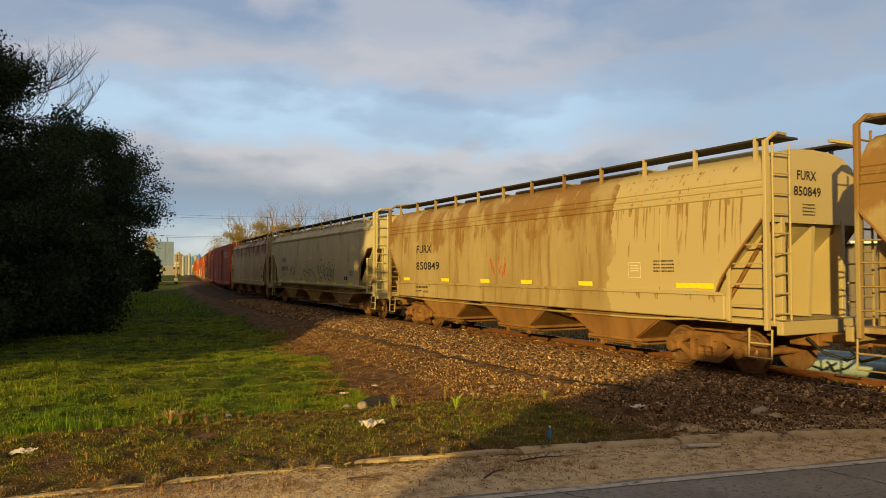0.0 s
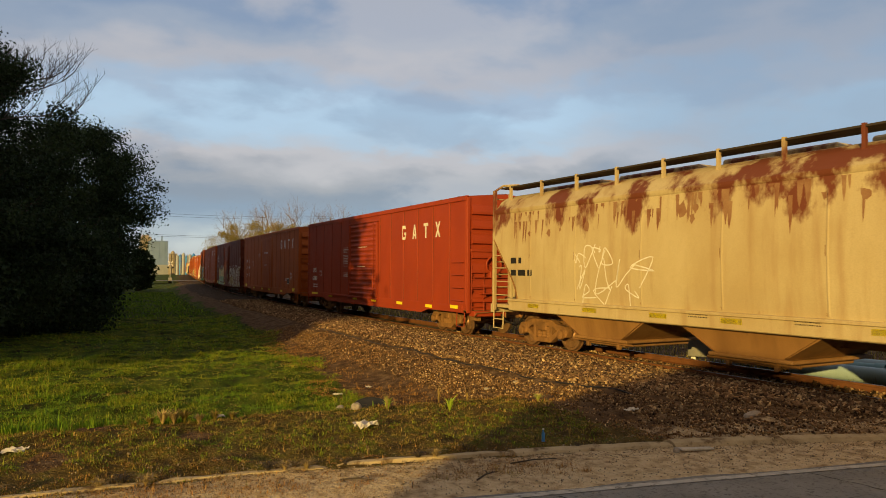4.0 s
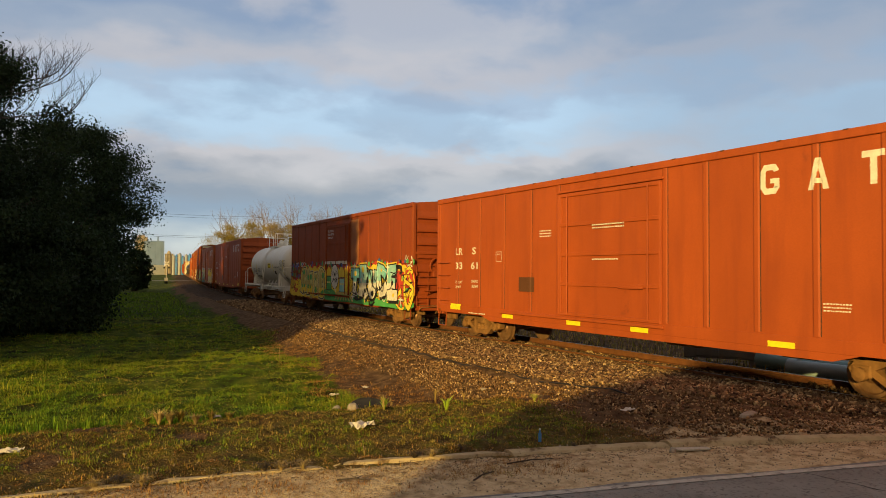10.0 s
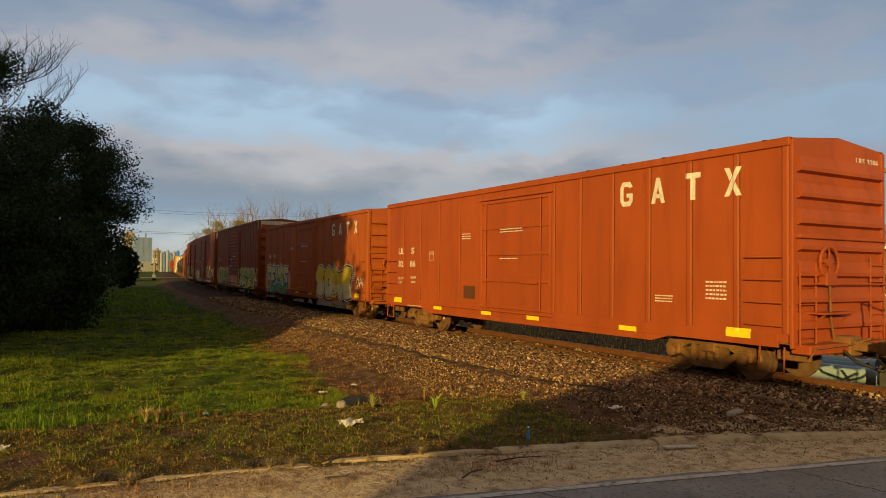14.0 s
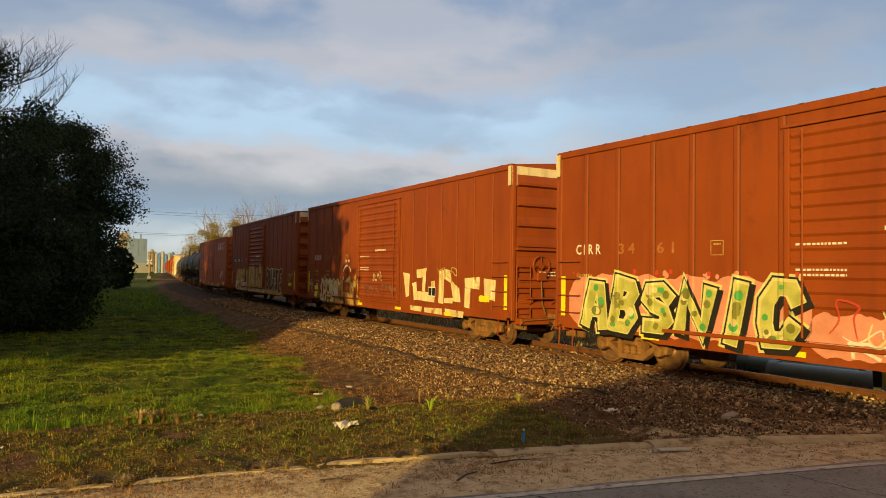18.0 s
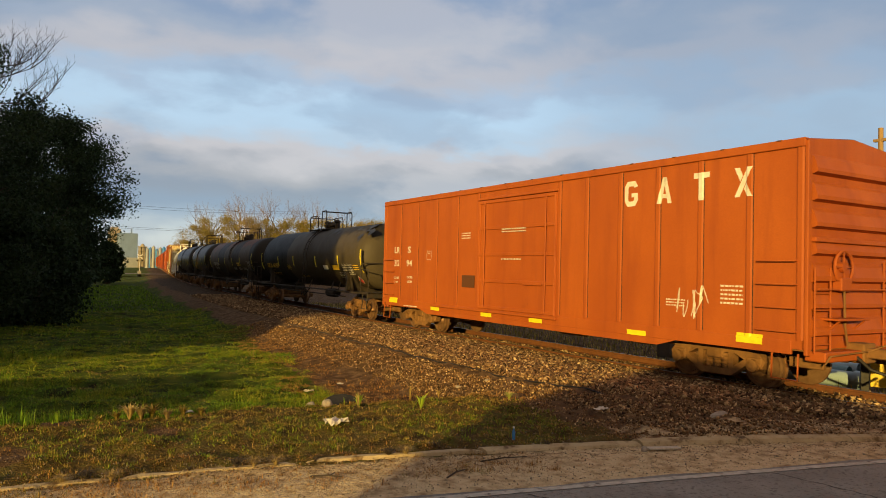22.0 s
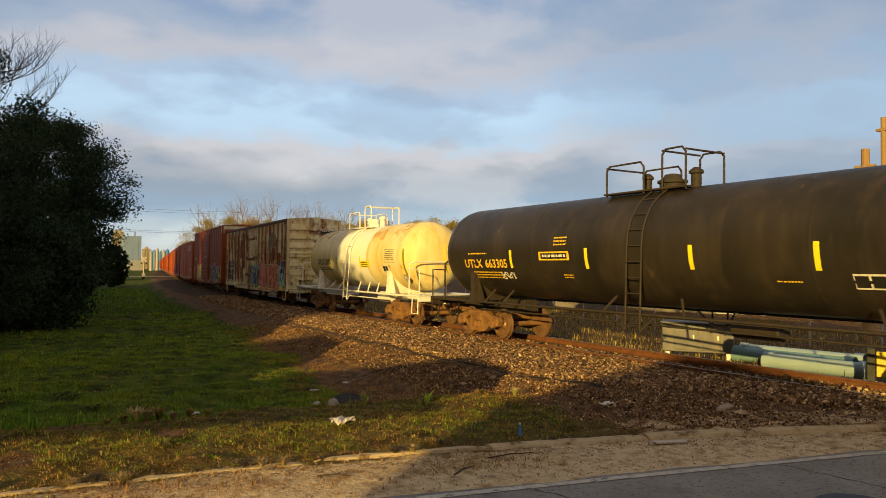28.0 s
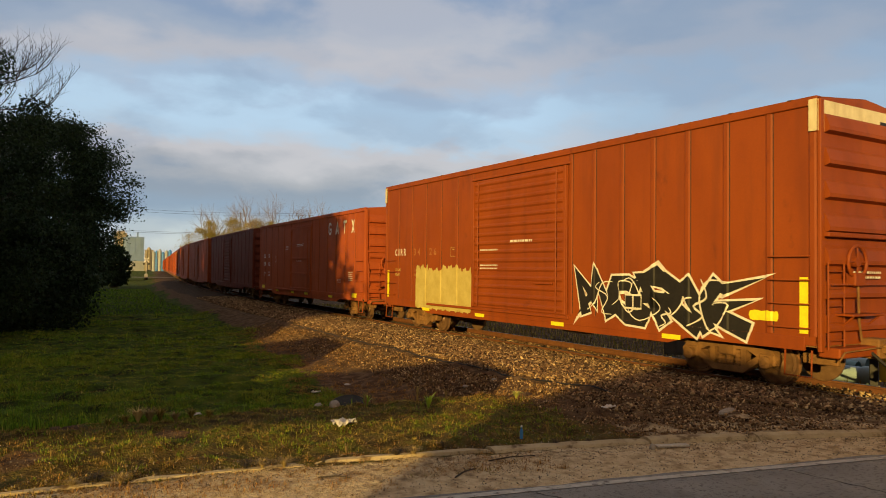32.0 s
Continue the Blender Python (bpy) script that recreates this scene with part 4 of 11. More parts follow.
def piece(side, parent, text, x0, x1, z0, z1, outline, fill, low_fill=None, halo=None, shade=None, spots=(), weight=0.30, edge=0.05, lean=0.0, seed=1, rounded=False, off=0.006, jig=0.07, split=0.42, dots=3, rim=None):
    """A painted row of big letters from x0 (as read, the start) to x1: halo, shade, outline, fill in two tones and round spots."""
    rng = random.Random(seed)
    n = len(text)
    step, hgt = (x0 - x1) / n, z1 - z0
    w = weight * min(step, hgt)
    mats = [outline, fill, low_fill or fill, halo or outline, shade or outline, rim or fill] + list(spots)
    for k, ch in enumerate(text):
        b, tones = Build(), []
        grow_x, rise, drop, tip = rng.uniform(0.98, 1.16), rng.uniform(-jig, jig) * hgt, rng.uniform(-jig, jig) * hgt, rng.uniform(-jig, jig) * 0.8
        left = x0 - step * (k + 0.5) + step * grow_x / 2
        zl, zh = z0 + max(0.0, drop) + w * 0.4 , z1 + min(0.0, rise) - w * 0.4

        def place(p):
            px = w * 0.42 + p[0] * max(0.05, step * grow_x - w * 0.84)
            return (left - px - (lean + tip) * (p[1] - 0.5) * hgt, zl + p[1] * (zh - zl))
        strokes = [[place((p[0] + rng.uniform(-0.05, 0.05), p[1] + rng.uniform(-0.05, 0.05)) if not (s_[0] == s_[-1]) else p) for p in s_] for s_ in GLYPH[ch]]
        if rounded:
            strokes = [curve_through(s_, 3) for s_ in strokes]
        plan = ([(3, 2 * edge + 0.10, 0.0, 0.0)] if halo else []) + ([(4, 2 * edge, -0.09, -0.07)] if shade else []) + [(0, 2 * edge, 0.0, 0.0)] + ([(5, 0.0, 0.0, 0.0), (1, -0.26 * w, -0.02, -0.02)] if rim else [(1, 0.0, 0.0, 0.0)])
        zc = zl + (zh - zl) * (split + rng.uniform(-0.06, 0.06))
        for li, (tone, more, dx, dz) in enumerate(plan):
            for si, s_ in enumerate(strokes):
                for q in bar2d([(p[0] + dx, p[1] + dz) for p in s_], w + more, (w * 0.32 if not rounded else w * 0.2) + more / 2):
                    for r in (cut(q, 1, zc) if tone == 1 and min(p[1] for p in q) < zc < max(p[1] for p in q) else [q]):
                        side.lay(b, r, off + 0.0030 * li + 0.0004 * si + 0.0008 * (k % 2))
                        mean = sum(p[1] for p in r) / len(r)
                        tones += [2 if tone == 1 and mean < zc else tone] * (len(b.f) - len(tones))
        for d in range(dots if spots else 0):
            s_ = rng.choice(strokes)
            i = rng.randrange(len(s_) - 1)
            f = rng.random()
            cx, cz, r = s_[i][0] * (1 - f) + s_[i + 1][0] * f, s_[i][1] * (1 - f) + s_[i + 1][1] * f, w * rng.uniform(0.14, 0.36)
            side.lay(b, [(cx + r * math.cos(a * 0.785), cz + r * math.sin(a * 0.785)) for a in range(8)], off + 0.0175 + 0.0004 * d)
            tones += [6 + d % len(spots)] * (len(b.f) - len(tones))
        ob = b.weld().part("painted_letter", mats, parent)
        ob.data.polygons.foreach_set("material_index", tones)


def soft_cloud(side, parent, x0, x1, z0, z1, material, seed, off=0.003, name="painted_ground"):
    """A sprayed patch with a billowing upper and lower edge."""
    rng = random.Random(seed)
    n = 44
    a, c = rng.uniform(0, 6), rng.uniform(0, 6)
    top, low = [], []
    for i in range(n + 1):
        f = i / n
        end = max(0.0, 1 - min(f, 1 - f) * 12)
        puff = abs(math.sin(f * 17 + a)) * 0.10 + abs(math.sin(f * 41 + c)) * 0.05
        x = x0 + (x1 - x0) * f
        top.append((x, z1 - (z1 - z0) * (0.14 - puff + 0.35 * end * end)))
        low.append((x, z0 + (z1 - z0) * (0.06 * abs(math.sin(f * 29 + c)) + 0.22 * end * end)))
    b = Build()
    for i in range(n):
        side.lay(b, [low[i], low[i + 1], top[i + 1], top[i]], off)
    b.weld().part(name, material, parent)


def star(side, parent, x, z, r, material, off):
    pts = []
    for i in range(8):
        q = r if i % 2 == 0 else r * 0.2
        pts.append((x + q * math.sin(i * math.pi / 4), z + q * math.cos(i * math.pi / 4)))
    side.patch(pts, material, parent, "painted_sparkle", off)



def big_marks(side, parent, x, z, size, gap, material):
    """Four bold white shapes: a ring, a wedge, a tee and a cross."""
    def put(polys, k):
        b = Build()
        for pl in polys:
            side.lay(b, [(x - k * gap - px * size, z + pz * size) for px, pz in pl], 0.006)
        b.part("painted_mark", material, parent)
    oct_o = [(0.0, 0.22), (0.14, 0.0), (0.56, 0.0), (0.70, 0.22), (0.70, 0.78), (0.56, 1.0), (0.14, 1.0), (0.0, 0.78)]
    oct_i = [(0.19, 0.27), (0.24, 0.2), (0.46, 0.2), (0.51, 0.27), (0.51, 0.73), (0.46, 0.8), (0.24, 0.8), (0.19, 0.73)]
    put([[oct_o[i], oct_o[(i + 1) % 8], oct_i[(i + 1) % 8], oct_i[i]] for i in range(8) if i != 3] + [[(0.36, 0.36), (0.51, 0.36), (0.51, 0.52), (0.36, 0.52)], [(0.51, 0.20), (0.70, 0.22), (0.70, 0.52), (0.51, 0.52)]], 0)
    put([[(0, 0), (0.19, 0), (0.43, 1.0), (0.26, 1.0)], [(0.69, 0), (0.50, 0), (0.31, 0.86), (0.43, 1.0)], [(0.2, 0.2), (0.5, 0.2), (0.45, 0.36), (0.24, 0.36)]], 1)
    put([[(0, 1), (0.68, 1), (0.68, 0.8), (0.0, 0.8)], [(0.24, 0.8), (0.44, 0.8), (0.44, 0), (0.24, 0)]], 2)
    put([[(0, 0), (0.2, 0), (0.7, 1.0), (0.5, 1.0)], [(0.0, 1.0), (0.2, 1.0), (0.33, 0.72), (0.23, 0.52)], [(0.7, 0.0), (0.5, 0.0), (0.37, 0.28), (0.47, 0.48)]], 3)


def boxcar(label, s0, s1, skin, eave=4.62, door_at=0.6, door_w=3.1, ribbed=False, posts=6, end_top=None, plug=True, wall_y=1.50, group="freight wagons", roof_skin=None, detail=True, post_skin=None):
    """A boxcar from s0 to s1 along the train. Its +x end trails; +y is the side to the camera."""
    car = thing("boxcar", label, "boxcar", group)
    L = (s1 - s0) - 2.0
    h, y = L / 2, wall_y
    z0, z1 = 0.88, eave
    chord_skin, roof_skin = roof_skin or skin, roof_skin or C_OLDROOF
    d0, d1 = door_at - door_w / 2, door_at + door_w / 2
    for sgn in (1, -1):
        if sgn > 0:
            Build().box(-h, d0, y - 0.06, y, z0, z1 - 0.1).part("side_wall", skin, car)
            Build().box(d1, h, y - 0.06, y, z0, z1 - 0.1).part("side_wall", skin, car)
            Build().box(d0, d1, y - 0.06, y, z1 - 0.42, z1 - 0.1).part("door_header", skin, car)
            Build().box(d0, d1, y - 0.06, y, z0, z0 + 0.14).part("door_threshold", skin, car)
        else:
            Build().box(-h, h, -y, -y + 0.06, z0, z1 - 0.1).part("side_wall", skin, car)
        Build().box(-h, h, sgn * (y - 0.09), sgn * (y + 0.045), z1 - 0.16, z1, 0.012).part("top_chord", chord_skin, car)
        Build().box(-h + 0.25, h - 0.25, sgn * (y - 0.04), sgn * (y + 0.018), z0 - 0.10, z0 + 0.14, 0.006).prism(
            [(-h + 2.8, z0 - 0.1), (-h + 3.3, z0 - 0.24), (h - 3.3, z0 - 0.24), (h - 2.8, z0 - 0.1)], sgn * (y - 0.03), sgn * (y + 0.012)).part("side_sill", skin, car)
    # upright side posts
    xs = [-h + 0.10] + [-h + (d0 + h) * (i + 1) / (posts + 0) for i in range(posts - 1)] + [d0 - 0.10, d1 + 0.10] + [d1 + (h - d1) * (i + 1) / (posts - 1) for i in range(posts - 2)] + [h - 0.10]
    rise = 0.05 if post_skin else 0.02
    post_me = Build().prism([(-0.075, y), (-0.04, y + rise), (0.04, y + rise), (0.075, y)], z0 + 0.16, z1 - 0.16, "z").mesh("side_post", post_skin or skin)
    # dark strip by each post: seam line with the post's thin shadow painted in
    joint_me = Build().box(-0.092, -0.074, y - 0.01, y + 0.0025, z0 + 0.17, z1 - 0.17).mesh("dirty_joint", BLACK_STEEL)
    for x in xs:
        link("side_post", post_me, car, at=pose(x, 0, 0))
        if abs(x) < h - 0.3:
            link("dirty_joint", joint_me, car, at=pose(x, 0, 0))
    # door
    dz0, dz1 = z0 + 0.14, z1 - 0.42
    dy = y + (0.02 if plug else 0.05)
    door = Build().box(d0, d1, dy - 0.05, dy, dz0, dz1, 0.01).part("door", skin, car)
    if ribbed:
        n = 15
        rib = Build()
        for i in range(n):
            zc = dz0 + (dz1 - dz0) * (i + 0.5) / n
            rib.prism([(dy, zc - 0.07), (dy + 0.035, zc - 0.02), (dy + 0.035, zc + 0.02), (dy, zc + 0.07)], d0 + 0.12, d1 - 0.12, "x")
        rib.part("door_corrugation", skin, door)
        for x in (d0 + 0.05, d1 - 0.05):
            Build().box(x - 0.05, x + 0.05, dy, dy + 0.05, dz0, dz1, 0.008).part("door_stile", skin, door)
    else:
        for i in range(5):
            zc = dz0 + 0.05 + (dz1 - dz0 - 0.1) * i / 4
            Build().box(d0 + 0.02, d1 - 0.02, dy, dy + 0.035, zc - 0.045, zc + 0.045, 0.008).part("door_rail", skin, door)
        for x in (d0 + 0.04, d1 - 0.04):
            Build().box(x - 0.04, x + 0.04, dy, dy + 0.03, dz0, dz1, 0.008).part("door_stile", skin, door)
    for x in (d0 + 0.35, d1 - 0.35):
        Build().tube([(x, dy + 0.06, dz0 + 0.05), (x, dy + 0.06, dz1 - 0.05)], 0.018).part("locking_rod", skin, door)
    Build().box(d0 + 0.5, d0 + 1.3, dy + 0.03, dy + 0.07, dz0 + 0.75, dz0 + 0.80, 0.01).part("door_handle", skin, door)
    Build().box(d0 - 0.1, min(d1 + 2.8, h - 0.4), y + 0.02, y + 0.09, dz0 - 0.10, dz0 - 0.03, 0.008).part("door_track", skin, car)
    Build().box(d0 - 0.1, d1 + 0.1, y + 0.02, y + 0.06, dz1 + 0.02, dz1 + 0.08, 0.008).part("door_track", skin, car)
    # roof, peaked, with cross ribs
    r = Build().prism([(-y - 0.04, z1 - 0.02), (y + 0.04, z1 - 0.02), (0.0, z1 + 0.13)], -h + 0.01, h - 0.01, "x")
    for i in range(14):
        x = -h + 0.5 + (L - 1.0) * i / 13
        r.prism([(-y - 0.05, z1 - 0.02), (y + 0.05, z1 - 0.02), (y + 0.05, z1 + 0.005), (0.0, z1 + 0.15), (-y - 0.05, z1 + 0.005)], x - 0.04, x + 0.04, "x")
    r.part("roof", roof_skin, car)
    # ends with pressed ribs
    for sgn in (1, -1):
        e = Build().prism([(-y, z0), (y, z0), (y, z1 - 0.02), (0, z1 + 0.12), (-y, z1 - 0.02)], sgn * (h - 0.05), sgn * h, "x").part("end_wall", skin, car)
        n = 7
        for i in range(n):
            zc = z0 + 0.42 + (z1 - z0 - 0.86) * i / (n - 1)
            Build().prism([(sgn * h, zc - 0.20), (sgn * (h + 0.11), zc - 0.16), (sgn * (h + 0.115), zc - 0.09), (sgn * (h + 0.05), zc + 0.10), (sgn * h, zc + 0.16)], -y + 0.16, y - 0.16).part("end_rib", skin, e)
        for yy in (-y + 0.05, y - 0.05):
            Build().box(sgn * (h - 0.02), sgn * (h + 0.05), yy - 0.06, yy + 0.06, z0 - 0.1, z1 - 0.05, 0.012).part("corner_post", skin, e)
        if end_top:
            Build().box(sgn * (h + 0.004), sgn * (h + 0.015), -y + 0.02, y + 0.012, z1 - 0.62, z1 - 0.06).part("painted_band", end_top, e, "cream painted clearance band")
            Build().box(sgn * (h - 0.14), sgn * (h + 0.012), y + 0.051, y + 0.058, z1 - 0.62, z1 - 0.06).part("painted_band", end_top, e, "cream painted clearance band")
        Build().box(sgn * (h - 0.1), sgn * (h + 0.28), -1.35, 1.35, z0 - 0.20, z0 - 0.02, 0.02).part("end_sill", skin, car)
        coupler(car, sgn * (h + 0.2), sgn, STEEL)
        bogie(car, sgn * (h - 2.15), STEEL, "steel", detail)
        if not detail:
            continue
        # climbing irons
        ladder(car, ((sgn * (h + 0.10), y - 0.12, z0 - 0.05), (sgn * (h + 0.10), y - 0.12, z0 + 1.45)), ((sgn * (h + 0.10), y - 0.60, z0 - 0.05), (sgn * (h + 0.10), y - 0.60, z0 + 1.45)), 5, 0.017, skin)
        for i in range(4):
            zc = z0 + 0.30 + 0.42 * i
            Build().tube([(sgn * (h - 0.14), y + 0.02, zc), (sgn * (h - 0.14), y + 0.10, zc), (sgn * (h - 0.88), y + 0.10, zc), (sgn * (h - 0.88), y + 0.02, zc)], 0.015, 5).part("grab_iron", skin, car)
        Build().tube([(sgn * (h - 0.12), y, z0 - 0.08), (sgn * (h - 0.12), y + 0.02, z0 - 0.55), (sgn * (h - 0.62), y + 0.02, z0 - 0.55), (sgn * (h - 0.62), y, z0 - 0.08)], 0.018, 5).part("step", skin, car)
    face = Side(y + 0.001)
    face.rise = rise
    face.posts, face.sill, face.door = [x for x in xs], (z0 + 0.14, 0.018), (d0, d1, dy - y + 0.036)
    if not detail:
        return car, face, h, z0, z1
    Build().tube([(-h - 0.14, 0.55 + 0.29 * math.cos(a * math.pi / 8), 2.35 + 0.29 * math.sin(a * math.pi / 8)) for a in range(17)], 0.032, 6).tube(
        [(-h, 0.55, 2.35), (-h - 0.16, 0.55, 2.35)], 0.09, 10).tube([(-h - 0.14, 0.27, 2.35), (-h - 0.14, 0.83, 2.35)], 0.014).tube([(-h - 0.14, 0.55, 2.07), (-h - 0.14, 0.55, 2.63)], 0.014).part("brake_wheel", skin, car)
    Build().box(-h - 0.20, -h - 0.02, 0.38, 0.72, 1.92, 2.16, 0.02).part("brake_housing", skin, car)
    Build().tube([(-h - 0.15, 0.55, 1.95), (-h - 0.15, 0.52, 1.30), (-h - 0.10, 0.35, 0.95)], 0.022, 6).part("brake_rod", STEEL, car)
    Build().box(-h - 0.34, -h, 0.05, 1.05, 1.40, 1.44, 0.008).part("brake_step", skin, car)
    for yy in (0.15, 0.95):
        Build().tube([(-h - 0.30, yy, 1.40), (-h - 0.02, yy, 1.16)], 0.018, 5).part("step_bracket", skin, car)
    for sgn in (1, -1):
        Build().box(sgn * h, sgn * (h + 0.13), -y + 0.10, y - 0.10, 2.78, 2.86, 0.012).part("end_beam", skin, car)
        Build().tube([(sgn * (h + 0.16), -1.35, 1.95), (sgn * (h + 0.16), 1.35, 1.95)], 0.018, 5).part("end_handrail", skin, car)
        Build().tube([(sgn * (h + 0.32), 1.42, 0.66), (sgn * (h + 0.34), 1.30, 0.80), (sgn * (h + 0.42), 0.25, 0.86), (sgn * (h + 0.62), 0.02, 0.98)], 0.016, 5).part("uncoupling_lever", STEEL, car)
        ladder(car, ((sgn * (h + 0.10), -y + 0.14, z0), (sgn * (h + 0.10), -y + 0.14, z0 + 1.6)), ((sgn * (h + 0.10), -y + 0.62, z0), (sgn * (h + 0.10), -y + 0.62, z0 + 1.6)), 5, 0.017, skin)
        for yy in (1.05, -1.05):
            Build().box(sgn * (h - 0.55), sgn * (h + 0.10), yy - 0.05, yy + 0.05, 0.52, z0 - 0.18, 0.015).part("jacking_pad", STEEL, car)
    for xx, ln_ in ((-h + 4.3, 0.7), (h - 4.6, 0.9), (2.4, 0.6)):
        Build().box(xx - ln_ / 2, xx + ln_ / 2, y - 0.80, y - 0.55, 0.55, z0 - 0.1, 0.02).part("underframe_bracket", STEEL, car)
    Build().tube([(-h + 2.6, 1.0, 0.66), (0.4, 0.85, 0.60), (h - 2.6, 1.0, 0.66)], 0.022, 6).part("brake_pull_rod", STEEL, car)
    Build().box(-h + 0.3, h - 0.3, -0.22, 0.22, 0.80, z0 - 0.02).part("centre_sill", STEEL, car)
    Build().lathe([(-0.5, 0.19), (-0.45, 0.22), (0.45, 0.22), (0.5, 0.19)], 14, "x", (-1.5, 0.75, 0.72)).part("air_reservoir", STEEL, car)
    Build().box(0.2, 0.75, 0.7, 0.95, 0.55, 0.9, 0.03).part("brake_valve", STEEL, car)
    Build().box(-h + 0.02, h - 0.02, -y + 0.04, y - 0.04, z0 - 0.03, z0 + 0.06).part("floor", STEEL, car)
    return car, face, h, z0, z1


def hopper(label, s0, s1, skin, roof_skin=None, under=None, ridges=True, sill=(1.13, 1.66), mouth=((0.55, 2.45), (0.95, 1.95), (1.12, 1.62), (1.18, 1.30))):
    """A covered hopper wagon with curved sides and sloping ends."""
    car = thing("covered_hopper", label, "hopper wagon", "freight wagons")
    L = (s1 - s0) - 1.4
    h = L / 2
    roof_skin, under = roof_skin or skin, under or skin
    # cross-section, from the sill over the roof
    ridge = [(1.52, 3.55), (1.545, 3.57), (1.545, 3.60), (1.515, 3.63), (1.515, 3.70), (1.535, 3.72), (1.535, 3.75), (1.50, 3.78), (1.49, 3.84), (1.51, 3.86), (1.50, 3.90)] if ridges else \
        [(1.52, 3.60), (1.50, 3.86), (1.53, 3.90), (1.53, 3.98)]
    half = [(1.52, 1.30), (1.56, 1.8), (1.575, 2.4), (1.56, 3.0)] + ridge + [(1.43, 4.08), (1.29, 4.26), (1.02, 4.42), (0.60, 4.51), (0.0, 4.54)]
    ring = half + [(-p[0], p[1]) for p in reversed(half[:-1])]
    n = len(ring)
    hb = h - 0.22                       # where the body's sheets end
    cut = ((0.0, 3.10),) + tuple(mouth)      # the open bay at each end: distance from the end, lower edge of the side sheet
    stations = [(-hb + x, z) for x, z in cut] + [(hb - x, z) for x, z in reversed(cut)]
    b = Build()
    rows = []
    for x, low in stations:
        rows.append([(x, p[0], max(p[1], low if abs(p[0]) > 0 else low)) for p in ring])
    b.add([p for r in rows for p in r], [(i * n + k, i * n + k + 1, (i + 1) * n + k + 1, (i + 1) * n + k) for i in range(len(rows) - 1) for k in range(n - 1)])
    for i in (0, len(rows) - 1):
        b.add(rows[i], [tuple(range(n))])
    b.part("body", skin, car, smooth=True)
    def face(z):
        zs, ys = [p[1] for p in half], [p[0] for p in half]
        return float(np.interp(z, zs, ys))
    for sgn in (1, -1):
        for yy in (1, -1):
            Build().tube([(sgn * (hb - x), yy * (face(z) + 0.004), z) for x, z in cut], 0.026, 5).part("bay_edge", STEEL, car, "grimy rolled edge of the end bay")
            Build().box(sgn * (hb - 2.0), sgn * (hb - 0.06), yy * 1.06, yy * 1.09, 1.18, 3.14).part("bay_panel", skin, car)
        Build().tube([(sgn * (hb - 0.10), 1.13, 3.0), (sgn * (hb - 1.3), 1.13, 1.25)], 0.045, 6).part("bay_brace", STEEL, car)
        Build().lathe([(-0.42, 0.02), (-0.42, 0.16), (0.38, 0.16), (0.42, 0.02)], 12, "y", (sgn * (hb - 0.75), 0.55, 1.45)).part("air_reservoir", STEEL, car)
        e = Build().add([(sgn * (hb - 0.03), -1.5, 3.16), (sgn * (hb - 0.03), 1.5, 3.16), (sgn * (hb - 1.9), 1.48, 1.30), (sgn * (hb - 1.9), -1.48, 1.30)], [(0, 1, 2, 3)])
        e.part("slope_sheet", skin, car)
        Build().add([(sgn * (hb + 0.003), p[0] * 0.995, p[1]) for p in ring if p[1] > 3.0] + [(sgn * (hb + 0.003), -1.5, 3.05), (sgn * (hb + 0.003), 1.5, 3.05)],
                    [tuple(range(len([p for p in ring if p[1] > 3.0]) + 2))]).part("end_sheet", skin, car)
        for yy in (-0.95, 0.95):
            Build().box(sgn * (hb + 0.02), sgn * (hb - 0.14), yy - 0.06, yy + 0.06, 1.15, 3.15, 0.01).part("end_post", skin, car)
        Build().prism([(sgn * hb, 3.0), (sgn * (hb - 1.95), 1.35), (sgn * (hb - 1.7), 1.2), (sgn * (hb - 0.1), 1.2)], -0.05, 0.05).part("end_gusset", skin, car)
        Build().box(sgn * (hb - 1.75), sgn * (h + 0.1), -1.4, 1.4, 1.06, 1.16, 0.01).box(sgn * (h - 0.02), sgn * (h + 0.12), -1.45, 1.45, 0.90, 1.16, 0.015).part("end_platform", skin, car)
        # corner posts, end ladder and the rails below the sloping end
        for yy in (1, -1):
            Build().box(sgn * (hb + 0.01), sgn * (hb + 0.09), yy * 1.44, yy * 1.56, 0.98, 4.60, 0.012).part("corner_post", skin, car)
            Build().box(sgn * (hb - 0.86), sgn * (hb - 0.78), yy * 1.46, yy * 1.53, 1.1, 2.66, 0.01).part("rail_post", skin, car)
            for z in (1.45, 1.85, 2.25, 2.62):
                Build().tube([(sgn * (hb - 0.82), yy * 1.51, z), (sgn * (hb + 0.04), yy * 1.51, z)], 0.018, 5).part("handrail", skin, car)
            Build().tube([(sgn * (hb + 0.05), yy * 1.50, 4.58), (sgn * (hb + 0.05), yy * 1.2, 4.77), (sgn * (hb - 0.1), yy * 0.7, 4.81)], 0.04).part("roof_rail", skin, car)
        ladder(car, ((sgn * (hb + 0.14), 0.92, 1.1), (sgn * (hb + 0.14), 0.92, 4.55)), ((sgn * (hb + 0.14), 1.42, 1.1), (sgn * (hb + 0.14), 1.42, 4.55)), 9, 0.022, skin)
        Build().tube([(sgn * (h - 0.1), 1.46, 1.0), (sgn * (h - 0.1), 1.48, 0.45), (sgn * (h - 0.6), 1.48, 0.45), (sgn * (h - 0.6), 1.46, 1.0)], 0.022, 5).tube([(sgn * (h - 0.1), 1.48, 0.72), (sgn * (h - 0.6), 1.48, 0.72)], 0.018).part("step", skin, car)
        coupler(car, sgn * (h - 0.15), sgn, STEEL)
